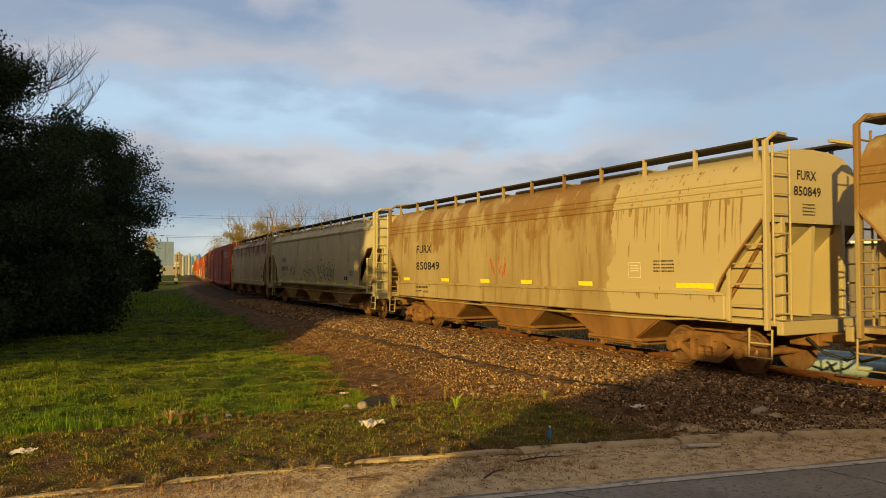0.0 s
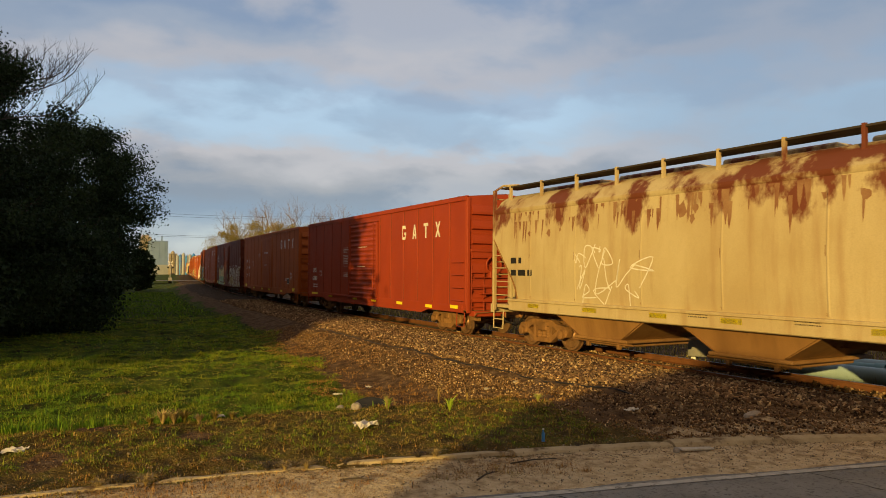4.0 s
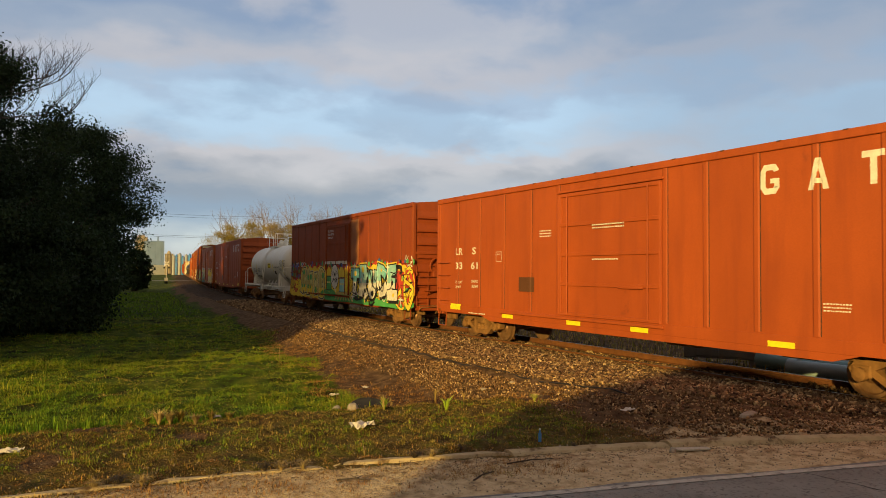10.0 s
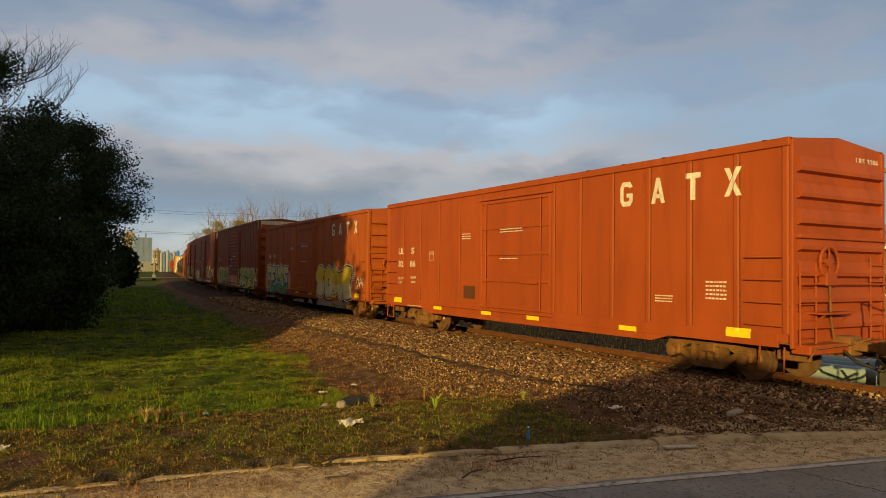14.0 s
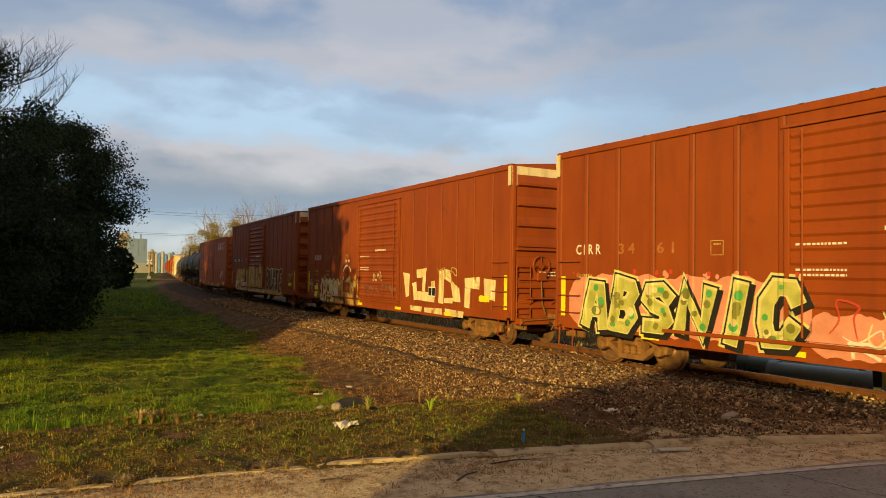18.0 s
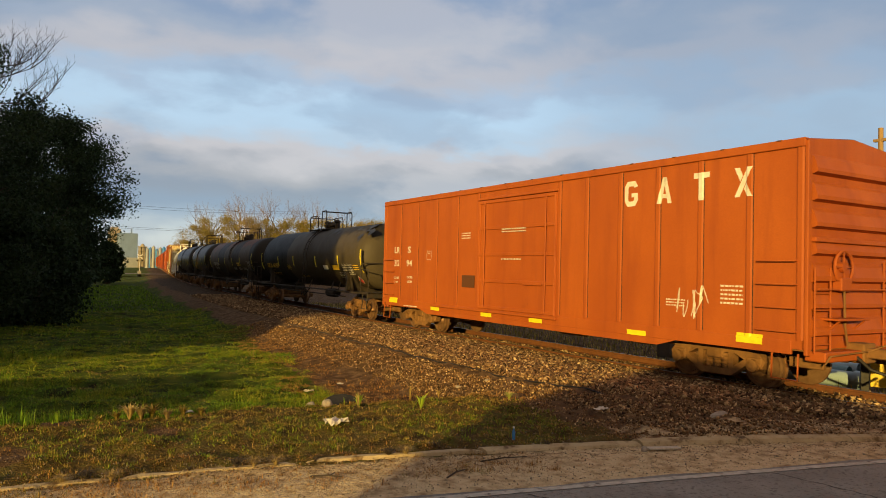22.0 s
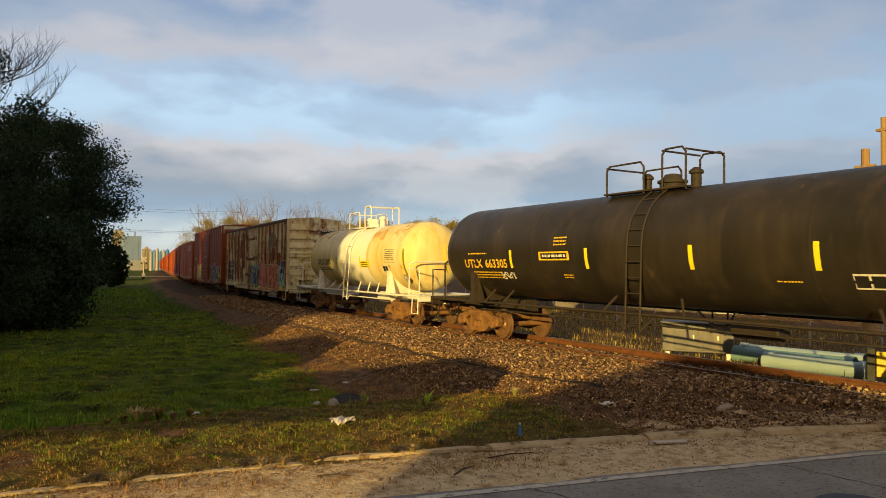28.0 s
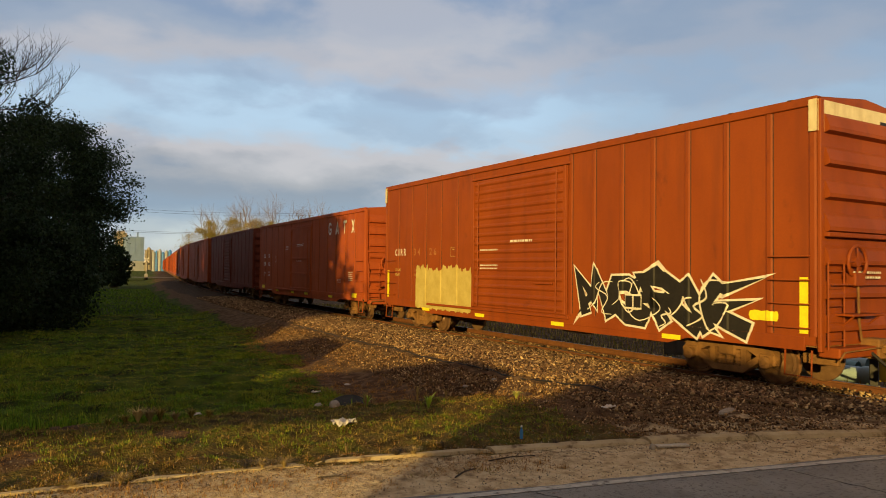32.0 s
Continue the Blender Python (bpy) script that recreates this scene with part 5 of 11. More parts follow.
        bogie(car, sgn * (h - 2.0), STEEL, "steel")
        Build().tube([(x, sgn * 1.44, 1.10 - 0.08 * min(1.0, max(0.0, (hb - 1.6 - abs(x)) / 1.5))) for x in np.linspace(-hb + 1.6, hb - 1.6, 15)], 0.028, 6).part("brake_pipe", skin, car, "pale pipe hung under the sill")
        # running boards along the roof
        run = Build()
        run.box(-h + 0.1, h - 0.1, sgn * 0.62, sgn * 1.24, 4.67, 4.71)
        bd = run.part("running_board", BLACK_STEEL, car, "dark steel grating walkway")
        for i in range(12):
            x = -h + 0.6 + (L - 1.2) * i / 11
            Build().box(x - 0.035, x + 0.035, sgn * 1.17, sgn * 1.245, 4.18, 4.74).part("board_bracket", skin, bd)
        Build().box(-hb + 0.85, hb - 0.85, sgn * 1.46, sgn * 1.61, sill[0], sill[1], 0.02).box(-hb + 0.85, hb - 0.85, sgn * 1.5, sgn * 1.65, sill[1] - 0.05, sill[1] + 0.02, 0.01).part("side_sill", skin, car)
    for i in range(5):                  # trough hatches
        x = -h + 2.4 + (L - 4.8) * i / 4
        Build().box(x - 1.3, x + 1.3, -0.42, 0.42, 4.48, 4.65, 0.04).part("roof_hatch", roof_skin, car)
    for k in range(3):                  # discharge bays
        x = (k - 1) * (2 * hb - 6.2) / 2.6
        w = (2 * hb - 5.0) / 6
        bay = Build()
        bay.add([(x - w, -1.45, 1.25), (x + w, -1.45, 1.25), (x + w, 1.45, 1.25), (x - w, 1.45, 1.25), (x - 0.78, -1.28, 0.52), (x + 0.78, -1.28, 0.52), (x + 0.78, 1.28, 0.52), (x - 0.78, 1.28, 0.52)],
                [(0, 1, 5, 4), (1, 2, 6, 5), (2, 3, 7, 6), (3, 0, 4, 7), (4, 5, 6, 7)])
        bay.part("discharge_chute", under, car)
        gate = Build().box(x - 0.95, x + 0.95, -1.3, 1.32, 0.44, 0.52, 0.015).box(x - 0.7, x + 0.7, -1.1, 1.12, 0.32, 0.44, 0.02).part("outlet_gate", under, car)
        Build().tube([(x - 1.05, 1.20, 0.40), (x + 1.05, 1.20, 0.40)], 0.03, 6).part("gate_shaft", STEEL, gate)
        for e in (-0.55, 0.55):
            Build().box(x + e - 0.05, x + e + 0.05, 1.12, 1.22, 0.26, 0.50, 0.01).part("capstan", STEEL, gate)
        for e in (-1, 1):
            Build().add([(x + e * w * 0.95, 1.47, 1.25), (x + e * w * 0.95, 1.36, 1.25), (x + e * 0.79, 1.24, 0.53), (x + e * 0.79, 1.34, 0.53)], [(0, 1, 2, 3)]).part("chute_rib", STEEL, car)
    Build().box(-h + 0.3, h - 0.3, -0.22, 0.22, 0.75, 1.06).part("centre_sill", STEEL, car)
    xw, yw, zw = h - 0.16, 0.62, 2.45          # hand brake on one end
    wheel = Build().tube([(xw, yw + 0.29 * math.cos(a * math.pi / 8), zw + 0.29 * math.sin(a * math.pi / 8)) for a in range(17)], 0.026, 6)
    for a in range(5):
        wheel.tube([(xw, yw, zw), (xw, yw + 0.28 * math.cos(a * 1.257), zw + 0.28 * math.sin(a * 1.257))], 0.013, 5)
    wheel.tube([(xw + 0.03, yw, zw), (xw - 0.12, yw, zw)], 0.06, 8).part("brake_wheel", STEEL, car)
    Build().box(xw - 0.24, xw - 0.08, yw - 0.2, yw + 0.2, zw - 0.35, zw + 0.16, 0.02).part("brake_housing", skin, car)
    Build().tube([(xw - 0.14, yw, zw - 0.3), (xw - 0.16, yw - 0.05, 1.12)], 0.02, 6).part("brake_rod", STEEL, car)
    return car, Side(1.57, lean=face), h


def seams(side, car, xs, z0, z1, skin):
    for x in xs:
        b = Build()
        for i in range(6):
            za, zb = z0 + (z1 - z0) * i / 6, z0 + (z1 - z0) * (i + 1) / 6
            b.add([side.at(x - 0.03, za, 0.001), side.at(x, za, 0.010), side.at(x + 0.03, za, 0.001), side.at(x + 0.03, zb, 0.001), side.at(x, zb, 0.010), side.at(x - 0.03, zb, 0.001)], [(0, 1, 4, 5), (1, 2, 3, 4)])
        b.part("weld_seam", skin, car)
        # narrow dark strip beside the raised seam
        sh = Build()
        sh.add([side.at(x + 0.034, z0, 0.0025), side.at(x + 0.048, z0, 0.0025), side.at(x + 0.048, (z0 + z1) / 2, 0.0035), side.at(x + 0.034, (z0 + z1) / 2, 0.0035), side.at(x + 0.034, z1, 0.0025), side.at(x + 0.048, z1, 0.0025)], [(0, 1, 2, 3), (3, 2, 5, 4)])
        sh.part("dirty_joint", STEEL, car)


def tank(label, s0, s1, skin, radius=1.46, under=None, rail=None, stripe=YELLOW, stripes=(), dome_x=-0.9, ladder_x=0.0, over=1.3, drum_half=None, pivot=2.0, dish=0.74):
    """A tank wagon: drum with dished ends on stub sills, top platform with rails, end rails."""
    car = thing("tank_car", label, "tank wagon", "freight wagons")
    L = (s1 - s0) - over
    h = L / 2
    under, rail = under or skin, rail or skin
    zc = 1.22 + radius
    hd = drum_half or h - 0.75                       # tip of the dished ends
    prof = [(-hd, 0.03)] + [(-hd + dish * (1 - math.cos(a)), radius * math.sin(a) ** 0.8) for a in [math.pi / 2 * i / 7 for i in range(1, 7)]] + [(-hd + dish + 0.04, radius)]
    drum = Build().lathe(prof + [(-p[0], p[1]) for p in reversed(prof)], 48, "x", (0, 0, zc))
    drum.part("drum", skin, car, smooth=True)
    for x in ([-hd + dish + 0.1, hd - dish - 0.1] + [(-hd + 1.0) + (2 * hd - 2.0) * (i + 1) / 4 for i in range(3)]):
        Build().lathe([(x - 0.03, radius), (x - 0.02, radius + 0.0035), (x + 0.02, radius + 0.0035), (x + 0.03, radius)], 48, "x", (0, 0, zc)).part("weld_band", skin, car, smooth=True)
    for sgn in (1, -1):
        Build().prism([(-1.30, 1.1), (1.30, 1.1), (radius * 0.93, 1.98), (0.7, 1.98), (0.7, 1.6), (-0.7, 1.6), (-0.7, 1.98), (-radius * 0.93, 1.98)], sgn * (hd - 2.02), sgn * (hd - 1.82), "x").part("saddle", under, car)
        Build().prism([(sgn * (hd - 2.35), 1.12), (sgn * (hd - 1.5), 1.12), (sgn * (hd - 1.84), 1.9), (sgn * (hd - 2.0), 1.9)], 1.12, 1.17).part("saddle_gusset", under, car)
        Build().box(sgn * (hd - 3.2), sgn * h, -0.28, 0.28, 0.80, 1.16, 0.02).part("stub_sill", under, car)
        Build().box(sgn * (h - 0.9), sgn * h, -1.45, 1.45, 1.08, 1.16, 0.01).box(sgn * (h - 0.1), sgn * h, -1.45, 1.45, 0.92, 1.16, 0.012).part("end_platform", under, car)
        for yy in (1, -1):
            Build().box(sgn * (hd - 2.6), sgn * (h - 0.4), yy * 1.30, yy * 1.44, 1.06, 1.13, 0.01).part("side_bolster", under, car)
        Build().tube([(sgn * (h - 0.85), 1.40, 1.15), (sgn * (h - 0.85), 1.40, 2.25), (sgn * (h - 0.78), 1.25, 2.32), (sgn * (h - 0.78), -1.25, 2.32), (sgn * (h - 0.85), -1.40, 2.25), (sgn * (h - 0.85), -1.40, 1.15)], 0.028, 6).tube(
            [(sgn * (h - 0.07), 1.40, 1.15), (sgn * (h - 0.07), 1.40, 2.05), (sgn * (h - 0.85), 1.40, 2.05)], 0.022).part("end_handrail", rail, car)
        Build().tube([(sgn * (h - 0.1), 1.42, 1.1), (sgn * (h - 0.1), 1.45, 0.5), (sgn * (h - 0.55), 1.45, 0.5), (sgn * (h - 0.55), 1.42, 1.1)], 0.022, 5).part("step", rail, car)
        coupler(car, sgn * (h - 0.1), sgn, STEEL)
        bogie(car, sgn * (h - pivot), STEEL, "steel")
        # braces from the sill up to the drum
        for x in (hd - 3.6, hd - 2.7, 1.2):
            Build().tube([(sgn * x, 1.38, 1.1), (sgn * (x - 0.25), 1.15, 1.48)], 0.03, 5).part("brace", under, car)
        Build().tube([(-hd + 1.8, sgn * 1.40, 1.10), (hd - 1.8, sgn * 1.40, 1.10)], 0.035, 6).tube([(-hd + 2.5, sgn * 1.1, 0.86), (hd - 2.5, sgn * 1.1, 0.86)], 0.025, 5).part("running_rail", under, car)
    # top platform and its rails
    zt = zc + radius
    lx = ladder_x
    Build().lathe([(zt - 0.06, 0.30), (zt + 0.12, 0.30), (zt + 0.14, 0.35), (zt + 0.20, 0.35), (zt + 0.22, 0.24), (zt + 0.34, 0.18), (zt + 0.36, 0.1)], 20, "z", (dome_x - 0.1, 0.1, 0)).part("manway", rail, car)
    for dx, r in ((-0.7, 0.12), (0.75, 0.10)):
        Build().lathe([(zt - 0.05, r), (zt + 0.3, r), (zt + 0.32, r * 1.4), (zt + 0.38, r * 1.4), (zt + 0.46, r * 0.5)], 12, "z", (dome_x + dx, 0.0, 0)).part("valve", rail, car)
    for sgn in (1, -1):
        Build().box(dome_x - 1.0, dome_x + 1.55, sgn * 0.42, sgn * 0.72, zt - 0.06, zt - 0.02).part("platform", rail, car, "steel walkway grating")
        for a0, a1 in ((-0.95, -0.28), (0.28, 1.50)):
            hgt = zt + 0.66 if a0 > 0 else zt + 0.86
            Build().tube([(dome_x + a0, sgn * 0.66, zt - 0.1), (dome_x + a0, sgn * 0.66, hgt - 0.12), (dome_x + a0 + 0.1, sgn * 0.66, hgt), (dome_x + a1 - 0.1, sgn * 0.66, hgt), (dome_x + a1, sgn * 0.66, hgt - 0.12), (dome_x + a1, sgn * 0.66, zt - 0.1)], 0.026, 6).part("guard_rail", rail, car)
    for x, hgt in ((-0.95, 0.80), (-0.28, 0.84), (1.50, 0.62)):
        Build().tube([(dome_x + x, 0.66, zt + hgt), (dome_x + x, -0.66, zt + hgt)], 0.024).part("guard_rail", rail, car)
    # ladders over the drum
    for sgn in (1, -1):
        pts = [(sgn * (1.46 if a < 0 else (radius + 0.07) * math.cos(a)), (zc + (radius + 0.07) * math.sin(a))) for a in [math.pi / 2 * i / 7 for i in range(0, 6)]]
        lad = Build().tube([(lx - 0.22, sgn * 1.52, 0.75)] + [(lx - 0.22, p[0], p[1]) for p in pts], 0.024).tube(
            [(lx + 0.22, sgn * 1.52, 0.75)] + [(lx + 0.22, p[0], p[1]) for p in pts], 0.024).part("ladder", rail, car)
        for i in range(9):
            z = 0.85 + i * 0.36
            a = max(0.0, math.asin(max(-1, min(1, (z - zc) / (radius + 0.07)))))
            yy = 1.53 if z < zc else (radius + 0.07) * math.cos(a)
            Build().tube([(lx - 0.22, sgn * yy, z), (lx + 0.22, sgn * yy, z)], 0.018, 5).part("rung", rail, lad)
        for dx in (-0.55, 0.55):
            Build().tube([(lx + dx, sgn * 1.35, 1.1), (lx + dx * 0.4, sgn * 1.52, 0.72)], 0.022, 5).part("ladder_stay", rail, car)
    Build().lathe([(-0.55, 0.18), (-0.5, 0.21), (0.5, 0.21), (0.55, 0.18)], 14, "x", (-2.4, 0.6, 0.92)).part("air_reservoir", under, car)
    side = Side(radius, radius, zc)
    if stripe:
        for i, x in enumerate(stripes):
            hh = 0.50 if i in (0, len(stripes) - 1) else 0.26
            side.rect(x - 0.055, x + 0.055, zc - hh - 0.25, zc + hh - 0.25, stripe, car, "reflective_stripe", 0.012, n=7)
    return car, side, hd, zc


def placard(side, car, x, z, size, material, edge, text=""):
    side.patch([(x - size, z), (x, z - size), (x + size, z), (x, z + size)], edge, car, "hazard_placard", 0.03)
    side.patch([(x - size * 0.85, z), (x, z - size * 0.85), (x + size * 0.85, z), (x, z + size * 0.85)], material, car, "hazard_placard", 0.033)
    if text:
        side.words(text, x + size * 0.62, z - size * 0.2, size * 0.5, INK, car, width=size * 1.2, off=0.036)


def consolidated(side, car, x, z, w=0.5, hgt=0.26, edge=None, off=0.006):
    """A black stencil block with white frame and two windows."""
    side.rect(x - w / 2, x + w / 2, z, z + hgt, edge or WHITE, car, "stencil_block", off)
    for dx in (-w / 4, w / 4):
        side.rect(x + dx - w * 0.21, x + dx + w * 0.21, z + hgt * 0.12, z + hgt * 0.88, INK, car, "stencil_block", off + 0.004)


# colours
C_TAN = paint("weathered_tan_paint", (0.40, 0.325, 0.175), (0.32, 0.245, 0.12), (0.235, 0.140, 0.052), 0.30, (0.20, 0.11, 0.04), 0.75, band=(2.3, 3.5, 0.17), zones=[(-9.5, -4.5, (0.435, 0.365, 0.21), 2.2)])
CHUTE = paint("rust_brown_chute_steel", (0.30, 0.165, 0.065), (0.22, 0.115, 0.045), (0.14, 0.06, 0.025), 0.25, (0.15, 0.075, 0.03), 0.5)
TANSTAIN = surf("brown_grime_runs", (0.26, 0.165, 0.065), (0.37, 0.275, 0.135), 1.6, 0.85)
REDSTAIN = surf("dark_red_rust_runs", (0.20, 0.080, 0.042), (0.32, 0.19, 0.10), 2.0, 0.85)
C_CREAM = paint("pale_cream_paint", (0.60, 0.55, 0.35), (0.53, 0.475, 0.28), (0.40, 0.30, 0.16), 0.10, (0.44, 0.35, 0.19), 0.40, band=(1.3, 2.2, 0.10))
CREAMCHUTE = paint("rusty_cream_chute_paint", (0.47, 0.33, 0.14), (0.40, 0.25, 0.09), (0.24, 0.11, 0.035), 0.25, (0.25, 0.12, 0.04), 0.6)
C_RUSTCREAM = paint("rust_streaked_cream_paint", (0.52, 0.43, 0.26), (0.44, 0.34, 0.19), (0.15, 0.045, 0.025), 0.12, (0.30, 0.17, 0.08), 0.45, band=(2.7, 3.7, 0.20))
C_RED = paint("bright_red_oxide_paint", (0.34, 0.050, 0.015), (0.28, 0.041, 0.014), (0.18, 0.035, 0.015), 0.10, (0.28, 0.04, 0.015), 0.35)
C_ORANGE = paint("orange_red_paint", (0.44, 0.112, 0.020), (0.37, 0.088, 0.018), (0.25, 0.060, 0.018), 0.12, (0.27, 0.062, 0.018), 0.5)
C_ORANGE_B = paint("burnt_orange_paint", (0.41, 0.088, 0.020), (0.34, 0.072, 0.018), (0.20, 0.045, 0.018), 0.14, (0.24, 0.050, 0.018), 0.5)
C_BROWN = paint("oxide_brown_paint", (0.165, 0.032, 0.013), (0.13, 0.026, 0.012), (0.08, 0.024, 0.014), 0.15, (0.09, 0.022, 0.012), 0.4)
C_RUSSET = paint("russet_brown_paint", (0.30, 0.062, 0.014), (0.25, 0.050, 0.013), (0.15, 0.035, 0.014), 0.18, (0.18, 0.042, 0.016), 0.45)
C_HICUBE = paint("faded_russet_paint", (0.295, 0.066, 0.010), (0.235, 0.049, 0.009), (0.15, 0.034, 0.011), 0.22, (0.17, 0.040, 0.012), 0.5)
C_WHITETANK = paint("off_white_tank_paint", (0.86, 0.86, 0.82), (0.82, 0.80, 0.72), (0.55, 0.45, 0.28), 0.04, (0.66, 0.58, 0.42), 0.25, 0.45)
C_YELLTANK = paint("rust_stained_yellow_tank_paint", (0.82, 0.74, 0.42), (0.76, 0.60, 0.20), (0.44, 0.20, 0.05), 0.22, (0.56, 0.35, 0.09), 0.55, 0.5, 0.8, band=(3.0, 3.8, 0.15), zones=[(-1.9, 1.35, (0.84, 0.83, 0.70), 0.3)])
C_BLACKTANK = paint("dull_black_tank_paint", (0.021, 0.019, 0.017), (0.038, 0.031, 0.025), (0.11, 0.078, 0.048), 0.20, (0.065, 0.050, 0.036), 0.4, 0.42)
C_DUSTTANK = paint("dusty_olive_black_tank_paint", (0.078, 0.064, 0.042), (0.062, 0.050, 0.034), (0.020, 0.018, 0.016), 0.12, (0.050, 0.040, 0.028), 0.4, 0.6, 0.5, band=(3.0, 4.1, 0.24), zones=[(2.4, 9.0, (0.011, 0.010, 0.010), 2.6)])
C_BROWNTANK = paint("dusty_brown_black_tank_paint", (0.092, 0.066, 0.038), (0.072, 0.050, 0.030), (0.125, 0.048, 0.024), 0.22, (0.050, 0.036, 0.024), 0.5, 0.6, 0.55, band=(2.9, 3.8, 0.30), zones=[(1.4, 4.2, (0.024, 0.021, 0.019), 2.4), (-3.6, -1.4, (0.030, 0.025, 0.020), 2.6), (-9.5, -6.8, (0.022, 0.020, 0.018), 2.0)])
TANKSPILL = surf("black_spilt_oil", (0.012, 0.011, 0.011), (0.020, 0.018, 0.017), 3, 0.5)
GOLDRUST = surf("golden_brown_rust_bloom", (0.56, 0.33, 0.08), (0.68, 0.48, 0.15), 2.0, 0.75)
C_RUSTYWHITE = surf("flaking_cream_paint_over_rust", (0.82, 0.79, 0.54), (0.72, 0.57, 0.25), 0.8, 0.75, 0.15, stain=(0.22, 0.070, 0.020), amount=0.50, stain_scale=0.75, streak=(0.46, 0.20, 0.04), streak_amount=0.55, grain=40, stretch=(1.2, 1, 0.6), fleck=((0.24, 0.080, 0.024), 0.38, 4.5))
C_RUSTPOST = surf("rust_brown_side_posts", (0.17, 0.055, 0.018), (0.36, 0.17, 0.05), 1.1, 0.8, 0.1, stain=(0.66, 0.52, 0.26), amount=0.35, stain_scale=2.6, stretch=(1, 1, 0.3))
C_DARKRUST = surf("dark_bare_rust", (0.24, 0.062, 0.015), (0.15, 0.038, 0.013), 2.5, 0.85, 0.2, fleck=((0.42, 0.19, 0.05), 0.54, 6.0), stain=(0.09, 0.028, 0.014), amount=0.3, stain_scale=3.5, streak=(0.34, 0.12, 0.025), streak_amount=0.7)
BRICKMARK = surf("brick_red_spray_paint", (0.50, 0.15, 0.09), (0.42, 0.12, 0.07), 3, 0.75)
C_OLDROOF = paint("rusty_roof_steel", (0.14, 0.06, 0.03), (0.09, 0.04, 0.022), amount=0.3)
G_WHITE, G_PALE = WHITE, surf("pale_cream_spray_paint", (0.74, 0.69, 0.40), (0.62, 0.52, 0.25), 3, 0.7)
G_MINT = surf("mint_spray_paint", (0.28, 0.50, 0.36), (0.38, 0.55, 0.40), 2, 0.7)
G_TEAL = surf("turquoise_spray_paint", (0.12, 0.50, 0.55), (0.45, 0.68, 0.66), 1.5, 0.7)
G_GREEN = surf("green_spray_paint", (0.06, 0.34, 0.10), (0.10, 0.42, 0.12), 2, 0.7)
G_YELLOW = surf("yellow_spray_paint", (0.84, 0.68, 0.06), (0.80, 0.54, 0.04), 2, 0.7)
G_LIME = surf("pale_lime_spray_paint", (0.72, 0.70, 0.30), (0.62, 0.58, 0.22), 4, 0.7)
G_PINK = surf("pink_spray_paint", (0.72, 0.31, 0.24), (0.60, 0.24, 0.16), 3, 0.7)
G_BLUE = surf("blue_spray_paint", (0.04, 0.10, 0.40), (0.06, 0.16, 0.42), 3, 0.7)
G_TAN = surf("faded_yellow_spray_paint", (0.56, 0.46, 0.15), (0.46, 0.36, 0.10), 3, 0.75)
BUFFBROWN = surf("brown_black_spray_paint", (0.085, 0.045, 0.018), (0.14, 0.060, 0.020), 3, 0.75)
G_GHOST = surf("ghost_of_tan_stencil_paint", (0.44, 0.19, 0.055), (0.36, 0.13, 0.035), 5, 0.75)
G_OCHRE = surf("rubbed_ochre_spray_paint", (0.66, 0.50, 0.15), (0.50, 0.32, 0.08), 2.4, 0.75, stain=(0.30, 0.085, 0.020), amount=0.48, stain_scale=2.6, streak=(0.40, 0.17, 0.05), streak_amount=0.5)
G_FADE = surf("worn_thin_cream_spray_paint", (0.78, 0.74, 0.48), (0.66, 0.54, 0.28), 2.2, 0.75, stain=(0.34, 0.13, 0.045), amount=0.42, stain_scale=2.8, streak=(0.45, 0.24, 0.09), streak_amount=0.5)
G_GREY = surf("faded_grey_spray_paint", (0.30, 0.15, 0.10), (0.22, 0.085, 0.05), 3, 0.75)
G_RED = surf("red_spray_paint", (0.55, 0.05, 0.03), (0.48, 0.06, 0.03), 3, 0.7)

# ---- the train, from its leading wagon to the far tail ----
TRAIN = []
CENTRE = {}


def enter(car, s0, s1):
    TRAIN.append((car, (s0 + s1) / 2, (s1 - s0) / 2 - 3.0))
    CENTRE[car.name] = (s0 + s1) / 2


def tape(side, car, xs, z, w=0.54, hgt=0.11, off=0.008):
    for x in xs:
        side.rect(x - w / 2, x + w / 2, z, z + hgt, YELLOW, car, "reflective_stripe", off)


def frame_box(side, car, x0, x1, z0, z1, rows, material, size=0.05):
    """A stencilled frame with small writing in it."""
    t = 0.012
    for a in ((x0, x1, z0, z0 + t), (x0, x1, z1 - t, z1), (x0, x0 - t, z0, z1), (x1 + t, x1, z0, z1)):
        side.rect(*a, material, car, "stencil_frame", 0.006)
    side.bars(x0 - 0.07, z1 - 0.05, rows, size, material, car, width=x0 - x1 - 0.14)


def tag(side, car, x0, x1, z0, z1, material, seed, n=5, w=0.035, name="spray_tag", off=0.005):
    """A quick spray-can scribble: one looping line."""
    rng = random.Random(seed)
    wd, ht = x0 - x1, z1 - z0
    for k in range(n):
        b = Build()
        pts = [(wd * (k + rng.uniform(-0.2, 1.2)) / n, ht * rng.uniform(0.0, 1.0)) for _ in range(5)]
        v, f = ribbon2d(curve_through(pts, 5), w)
        for q in f:
            side.lay(b, [(x0 - v[i][0], z0 + v[i][1]) for i in q], off + 0.0008 * k)
        b.weld().part(name, material, car)


